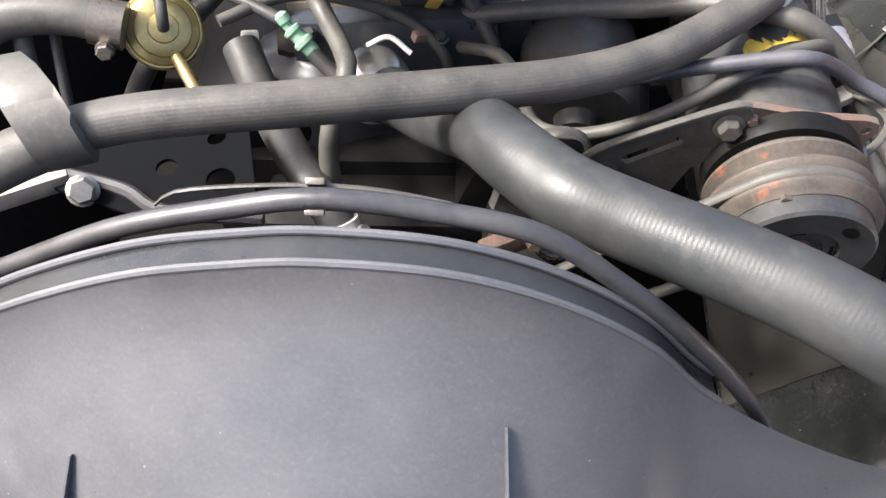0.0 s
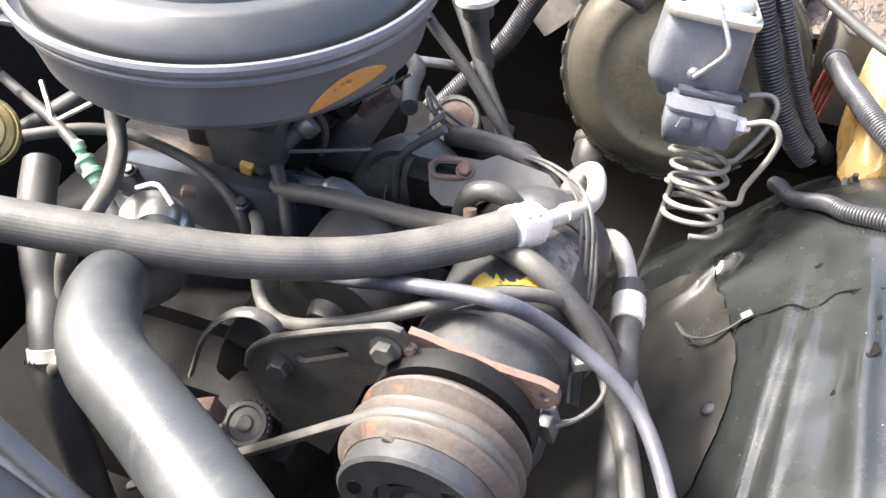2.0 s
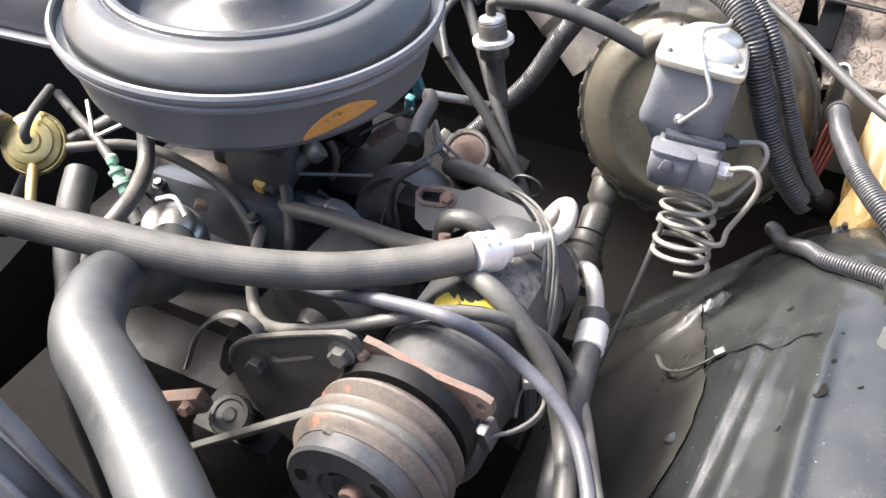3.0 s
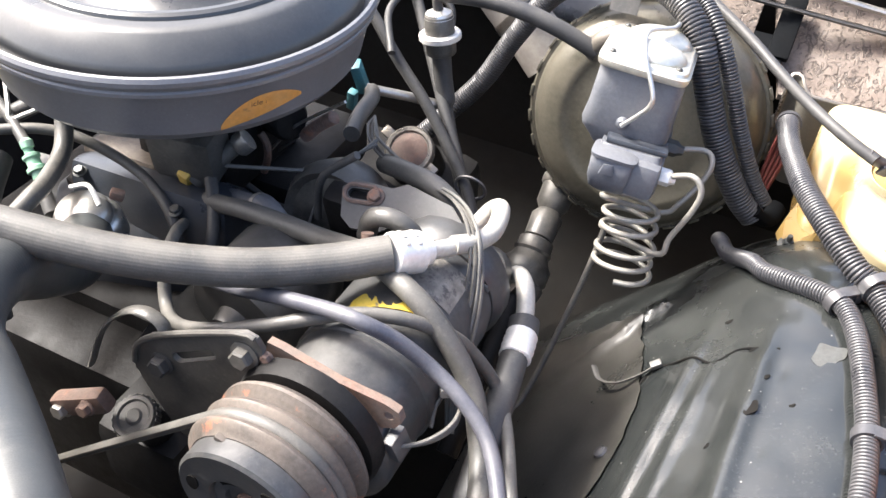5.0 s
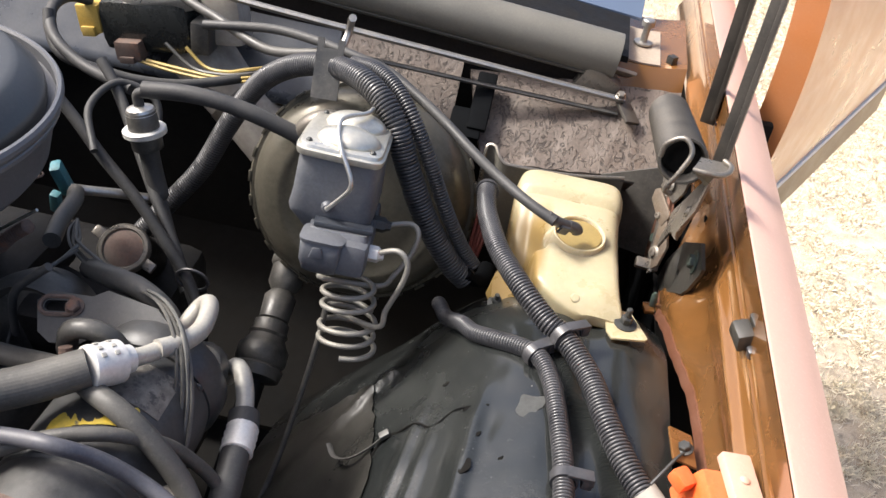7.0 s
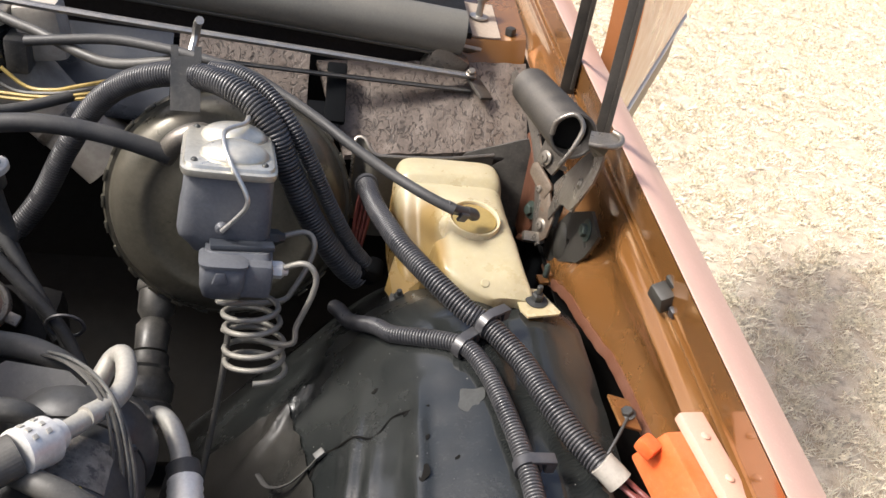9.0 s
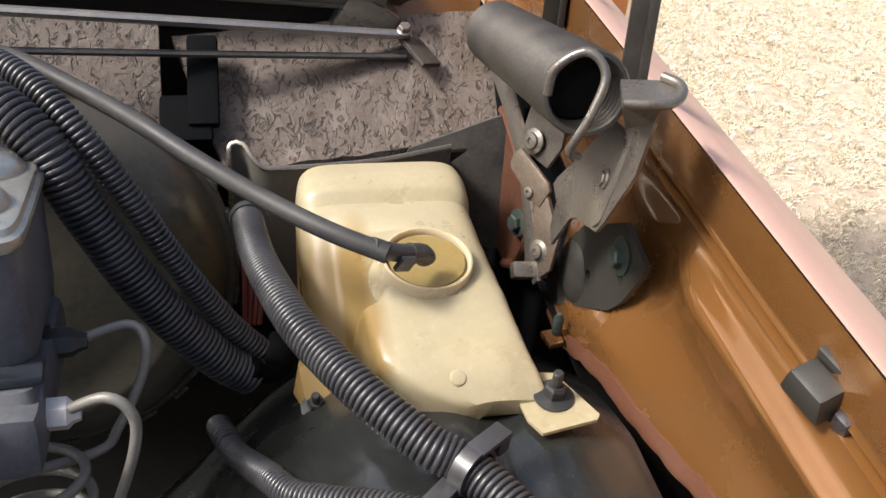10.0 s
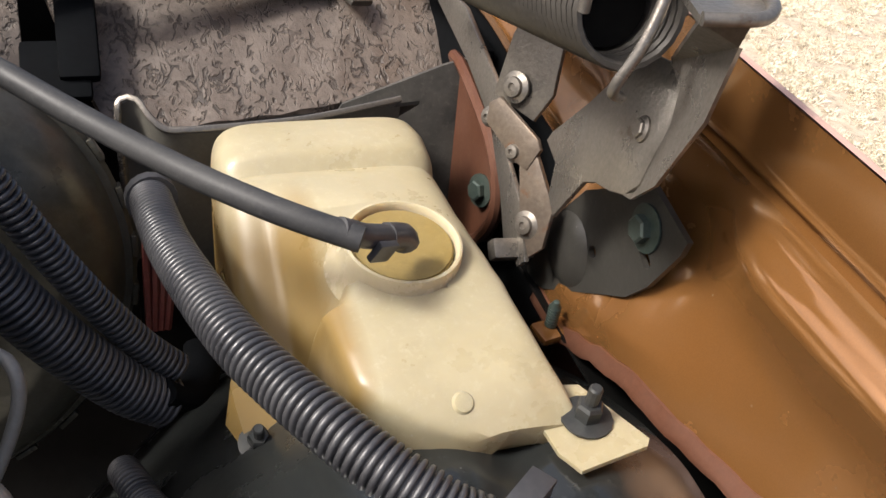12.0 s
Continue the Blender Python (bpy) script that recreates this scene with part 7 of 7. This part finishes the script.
part("bright_rim", lathe([(0.0255, 0.0195), (0.0272, 0.021), (0.0272, 0.027), (0.0255, 0.0285)], PA, PZ, 32), M_FERRULE, pod, "bright crimped rim")
part("bright_top", lathe([(0.0188, 0.048), (0.0165, 0.0545), (0.010, 0.0575), (0.006, 0.058)], PA, PZ, 32), M_ALLOY, pod)
part("nipple", tube([PA + PZ * 0.055, PA + PZ * 0.072, PA + PZ * 0.078 + Vector((0.01, 0.0, 0))], 0.0065, 12, 0.003), M_RUBBER, pod)
part("stem", tube([PA, PA - PZ * 0.03, PA - PZ * 0.060 + Vector((0.004, -0.004, 0)), Vector((0.13, 1.015, 0.755)), Vector((0.155, 0.985, 0.725)), Vector((0.185, 0.95, 0.69))], 0.012, 14, 0.005, None, lambda s: 0.0125 if s < 0.07 else 0.008), M_RUBBER, pod)
met = thing("steel_pipe", "bright dusty steel pipe stub behind the air cleaner", "pipe", (0.08, 1.0, 0.78))
part("pipe", tube([(0.025, 0.968, 0.80), (0.045, 0.980, 0.793), (0.08, 1.003, 0.782), (0.112, 1.024, 0.770), (0.118, 1.03, 0.78)], 0.0062, 12, 0.005), M_STEEL, met)
tl = thing("teal_clip", "teal plastic hose clip under the air cleaner", "clip", (0.028, 0.965, 0.80))
part("clip", block((0.014, 0.020, 0.044), pose(0.022, 0.968, 0.813, 10, -14, 20), 0.004), M_TEAL, tl)
part("arm", block((0.012, 0.012, 0.030), pose(0.018, 0.955, 0.785, 10, 10, 0), 0.003), M_TEAL, tl)
for i, pts in enumerate(([(-0.02, 1.035, 0.895), (0.012, 1.027, 0.865), (0.054, 1.010, 0.828), (0.104, 0.993, 0.788), (0.147, 0.973, 0.748), (0.190, 0.950, 0.705), (0.22, 0.92, 0.66)], [(0.00, 1.125, 0.90), (0.027, 1.108, 0.874), (0.070, 1.066, 0.829), (0.115, 1.020, 0.781), (0.154, 0.984, 0.740), (0.20, 0.94, 0.68)])):
    hose("dark_hose", "dark rubber hose running down behind the filler cap", pts, 0.0075, M_RUBBER)
hose("dark_hose", "black lead curling behind the air cleaner", [(0.05, 1.00, 0.84), (0.02, 1.05, 0.87), (0.03, 1.11, 0.88), (0.075, 1.12, 0.86), (0.09, 1.09, 0.82)], 0.005, M_RUBBER)
hose("dark_hose", "black hose crossing in front of the firewall", [(-0.11, 1.193, 0.923), (-0.10, 1.175, 0.90), (-0.072, 1.155, 0.878), (-0.02, 1.165, 0.862), (0.02, 1.18, 0.850), (0.075, 1.21, 0.842), (0.144, 1.257, 0.846), (0.201, 1.297, 0.856)], 0.0075, M_RUBBER)
hose("dark_hose", "black cable looping up to the wiper motor", [(0.045, 1.115, 0.871), (-0.032, 1.136, 0.880), (-0.087, 1.163, 0.900), (-0.115, 1.21, 0.917), (-0.125, 1.27, 0.912), (-0.115, 1.31, 0.895)], 0.008, M_RUBBER)
tie2 = thing("cable_tie", "black cable tie loop round the dark hoses", "cable tie", (0.194, 0.954, 0.709))
part("loop", tube([(0.194 + 0.021 * math.cos(2 * math.pi * k / 12), 0.950, 0.712 + 0.016 * math.sin(2 * math.pi * k / 12)) for k in range(13)], 0.0022, 6, 0.004), M_LOOM, tie2)
sp = thing("return_spring", "rusty throttle return spring under the air cleaner", "spring", (-0.01, 0.90, 0.84))
part("coil", tube([(-0.03 + 0.055 * t + 0.0065 * math.cos(t * 110), 0.87 + 0.05 * t + 0.0065 * math.sin(t * 110), 0.835 + 0.012 * t) for t in even(0, 1, 140)], 0.0012, 5, 0.003), M_RUST, sp)
motor = thing("wiper_motor", "black and bright metal wiper motor on the firewall", "wiper motor", (0.0, 1.32, 0.83))
part("cover", block((0.150, 0.10, 0.085), pose(-0.025, 1.345, 0.872, 0, -8, 0), 0.024), M_LINER, motor)
part("bright_cap", block((0.120, 0.09, 0.040), pose(-0.005, 1.345, 0.915, 0, -14, 0), 0.018), M_ALLOY, motor, "bright metal cap")
part("white_housing", block((0.060, 0.05, 0.080), pose(0.090, 1.34, 0.900, 0, -8, 0), 0.010), M_PAPER, motor, "dirty white plastic housing")
part("mount", block((0.03, 0.04, 0.05), pose(0.065, 1.31, 0.876), 0.006), M_BRACKET, motor)
for nm, loc, s, mat, lbl in (("yellow_connector", (-0.115, 1.315, 0.868), (0.036, 0.03, 0.044), M_YELLOWPL, "yellow plastic plug on the wiper motor"), ("brown_connector", (-0.045, 1.292, 0.838), (0.040, 0.026, 0.030), M_RUST, "brown plastic plug on the wiper motor")):
    c = thing(nm, lbl, "connector", loc)
    part("plug", block(s, pose(*loc, 0, -8, 0), 0.003), mat, c)
    part("plug_collar", block((s[0] * 0.6, s[1] * 1.15, s[2] * 0.35), pose(loc[0], loc[1] - 0.002, loc[2] - s[2] * 0.42, 0, -8, 0), 0.002), mat, c)
for k in range(4):
    hose("harness_wire", "thin yellow and grey harness wire by the wiper motor", [(-0.050 + 0.032 * k, 1.285, 0.828 + (0.035 if k > 1 else 0)), (0.017 + 0.02 * k, 1.28, 0.822 + 0.006 * k), (0.091 + 0.008 * k, 1.27, 0.826 + 0.006 * k), (0.150, 1.25, 0.845 + 0.006 * k), (0.21, 1.215, 0.880 + 0.006 * k), (0.27, 1.19, 0.925 + 0.004 * k)], 0.0027, M_YWIRE if k != 2 else M_WIRE, "wire", 6, 0.008)
hose("wiper_cable", "grey sheathed cable running over the booster", [(0.02, 1.31, 0.965), (0.05, 1.274, 0.946), (0.113, 1.245, 0.936), (0.176, 1.213, 0.926), (0.214, 1.199, 0.926), (0.264, 1.185, 0.940), (0.303, 1.178, 0.955)], 0.0068, M_RUBBER_GREY)
duct = thing("heater_duct", "stained pale heater duct on the firewall", "duct", (0.1, 1.35, 0.75))
part("duct_body", tube([(0.02, 1.37, 0.83), (0.07, 1.36, 0.785), (0.12, 1.35, 0.745), (0.17, 1.34, 0.70)], 0.052, 24, 0.012), M_PAPER, duct)
part("duct_band", tube([(0.098, 1.355, 0.763), (0.108, 1.353, 0.755)], 0.054, 24, 0.005), M_HINGE, duct)
# plugs of the linkage end
le = thing("wiper_crank", "bright steel crank at the end of the wiper linkage", "wiper linkage", (0.70, 1.41, 0.86))
part("crank", block((0.026, 0.060, 0.006), pose(0.712, 1.40, 0.852, 18, 12, 30), 0.002), M_SPRING, le)
bolt((0.699, 1.405, 0.869), (0, -0.4, 1), 0.006, 0.008, 1.4, 0, M_HINGE, le)
part("pivot_plate", block((0.06, 0.03, 0.05), pose(0.66, 1.44, 0.868, 0, 30, 0), 0.004), M_HINGE, le)
dark = thing("shelf_strap", "black painted strap between the insulation sheets", "bracket", (0.49, 1.36, 0.82))
part("strap", block((0.030, 0.10, 0.012), pose(0.492, 1.355, 0.838, 35, 0, 0), 0.004), M_FLATBLACK, dark)
part("flat_tab", block((0.050, 0.05, 0.010), pose(0.475, 1.325, 0.812, 35, 0, 0), 0.004), M_FLATBLACK, dark)

# ---- on the near rocker cover ----
cover = thing("valley_cover", "blue-black pressed steel cover with a dusty brown top", "engine cover", (-0.11, 0.68, 0.7))
part("cover_body", loft([[(x * k + cx * (1 - k), y * k + cy * (1 - k), z) for x, y in ((-0.225, 0.705), (-0.205, 0.722), (-0.090, 0.755), (-0.015, 0.745), (0.004, 0.715), (0.000, 0.665), (-0.030, 0.648), (-0.150, 0.610), (-0.190, 0.628), (-0.222, 0.670))] for cx, cy, k, z in ((-0.11, 0.69, 1.06, 0.64), (-0.11, 0.69, 1.0, 0.70), (-0.11, 0.69, 0.97, 0.738), (-0.11, 0.69, 0.90, 0.752), (-0.11, 0.69, 0.72, 0.758), (-0.11, 0.69, 0.68, 0.764), (-0.11, 0.69, 0.60, 0.766))]), M_PAINTBLUE, cover, "", 60)
part("cover_top", loft([[(-0.195, 0.695, z), (-0.100, 0.735, z), (-0.050, 0.730, z), (-0.045, 0.700, z), (-0.155, 0.655, z), (-0.190, 0.665, z)] for z in (0.762, 0.770)]), M_GRIME, cover, "dusty brown top")
for x, y in ((-0.07, 0.665), (-0.02, 0.69), (-0.13, 0.64)):
    bolt((x, y, 0.752), (0, -0.2, 1), 0.005, 0.006, 1.4, 0, M_BOLT, cover)
hose("vacuum_hose", "grey rubber vacuum hose bending over the engine cover", [(-0.221, 0.605, 0.86), (-0.199, 0.621, 0.86), (-0.175, 0.639, 0.858), (-0.148, 0.655, 0.85), (-0.11, 0.662, 0.838), (-0.072, 0.664, 0.822), (-0.038, 0.655, 0.805), (-0.016, 0.643, 0.785), (-0.012, 0.64, 0.76), (-0.014, 0.634, 0.72)], 0.0058, M_RUBBER_GREY)

for sx, sy, length, turn, wide in ((0.579, 0.677, 0.020, 70, 0.0045), (0.542, 0.815, 0.009, 20, 0.0022), (0.584, 0.720, 0.010, 40, 0.002), (0.569, 0.761, 0.008, 15, 0.0016), (0.555, 0.640, 0.007, 60, 0.0016), (0.610, 0.690, 0.006, 30, 0.0015)):
    slope = math.atan2(liner_z(sx + 0.012, sy) - liner_z(sx - 0.012, sy), 0.024)
    ring = [(length / 2 * math.cos(a), wide * math.sin(a) * (1 + 0.3 * math.sin(3 * a))) for a in (2 * math.pi * k / 16 for k in range(16))]
    part("slit", plate(ring, 0.0012, pose(sx, sy, liner_z(sx, sy) - 0.0006, 0, -math.degrees(slope), 0) @ pose(0, 0, 0, 0, 0, turn)), M_DEEP, liner, "small torn slit")
slope = math.atan2(liner_z(0.642, 0.756) - liner_z(0.618, 0.756), 0.024)
part("scuff", plate([(0.015 * math.cos(a) * (1 + 0.25 * math.sin(2 * a)), 0.013 * math.sin(a) * (1 + 0.3 * math.cos(3 * a))) for a in (2 * math.pi * k / 24 for k in range(24))], 0.0008, pose(0.630, 0.758, liner_z(0.630, 0.758) + 0.0002, 0, -math.degrees(slope), 20)), M_SCUFF, liner, "dull grey scuff")

crack = [(0.472, 0.744), (0.478, 0.753), (0.485, 0.769), (0.494, 0.773), (0.503, 0.771), (0.520, 0.760), (0.535, 0.752), (0.544, 0.754), (0.556, 0.766), (0.570, 0.763), (0.590, 0.761)]
part("crack", tube([(x, y, liner_z(x, y) + 0.0004) for x, y in crack], 0.0016, 6, 0.003, None, lambda s: 0.0019 - 0.0008 * min(1.0, s / 0.13)), M_DEEP, liner, "wandering black crack")

# ---- carburettor and linkage under the air cleaner ----
carb = thing("carburettor", "dark grimy carburettor under the air cleaner", "carburettor", (-0.057, 0.78, 0.77))
part("carb_body", block((0.12, 0.15, 0.14), pose(-0.057, 0.785, 0.845), 0.012), M_BLOCK, carb)
part("float_bowl", block((0.075, 0.05, 0.06), pose(-0.03, 0.700, 0.850, 8, 0, 10), 0.010), M_BRACKET, carb)
part("choke_can", lathe([(0.0, 0.030), (0.020, 0.029), (0.024, 0.024), (0.025, 0.0), (0.02, -0.01)], (0.012, 0.80, 0.850), (1, -0.4, 0.1), 24), M_BLOCK, carb)
spring = thing("throttle_spring", "small rusty throttle return spring", "spring", (0.051, 0.8, 0.841))
part("coil", tube([(0.047, 0.8, 0.83), (0.064, 0.8, 0.849), (0.087, 0.8, 0.869)], 0.0075, 10, 0.0012, None, lambda s: 0.0070 + 0.0012 * math.sin(2 * math.pi * s / 0.0036)), M_RUST, spring)
hose("throttle_rod", "thin bright throttle rod", [(0.007, 0.79, 0.804), (0.032, 0.79, 0.837), (0.056, 0.79, 0.86), (0.107, 0.79, 0.9)], 0.0018, M_STEEL, "rod", 8)
hose("throttle_rod", "thin dark throttle rod", [(-0.002, 0.81, 0.784), (0.028, 0.81, 0.815), (0.052, 0.81, 0.843), (0.086, 0.81, 0.861)], 0.0020, M_BRACKET, "rod", 8)
hose("fuel_line", "bent brown steel fuel line", [(0.009, 0.77, 0.839), (0.016, 0.77, 0.828), (0.016, 0.77, 0.809), (0.009, 0.77, 0.786)], 0.0045, M_RUST, "pipe", 8)
hose("spark_lead", "black spark plug lead behind the sender", [(-0.054, 0.75, 0.781), (-0.013, 0.75, 0.78), (0.029, 0.75, 0.763), (0.058, 0.75, 0.762)], 0.0042, M_RUBBER, "lead", 10)
hose("spark_lead", "black spark plug lead looping to the rocker cover", [(0.126, 0.7, 0.816), (0.127, 0.7, 0.846), (0.135, 0.7, 0.874), (0.161, 0.7, 0.901), (0.173, 0.7, 0.912)], 0.0042, M_RUBBER, "lead", 10)
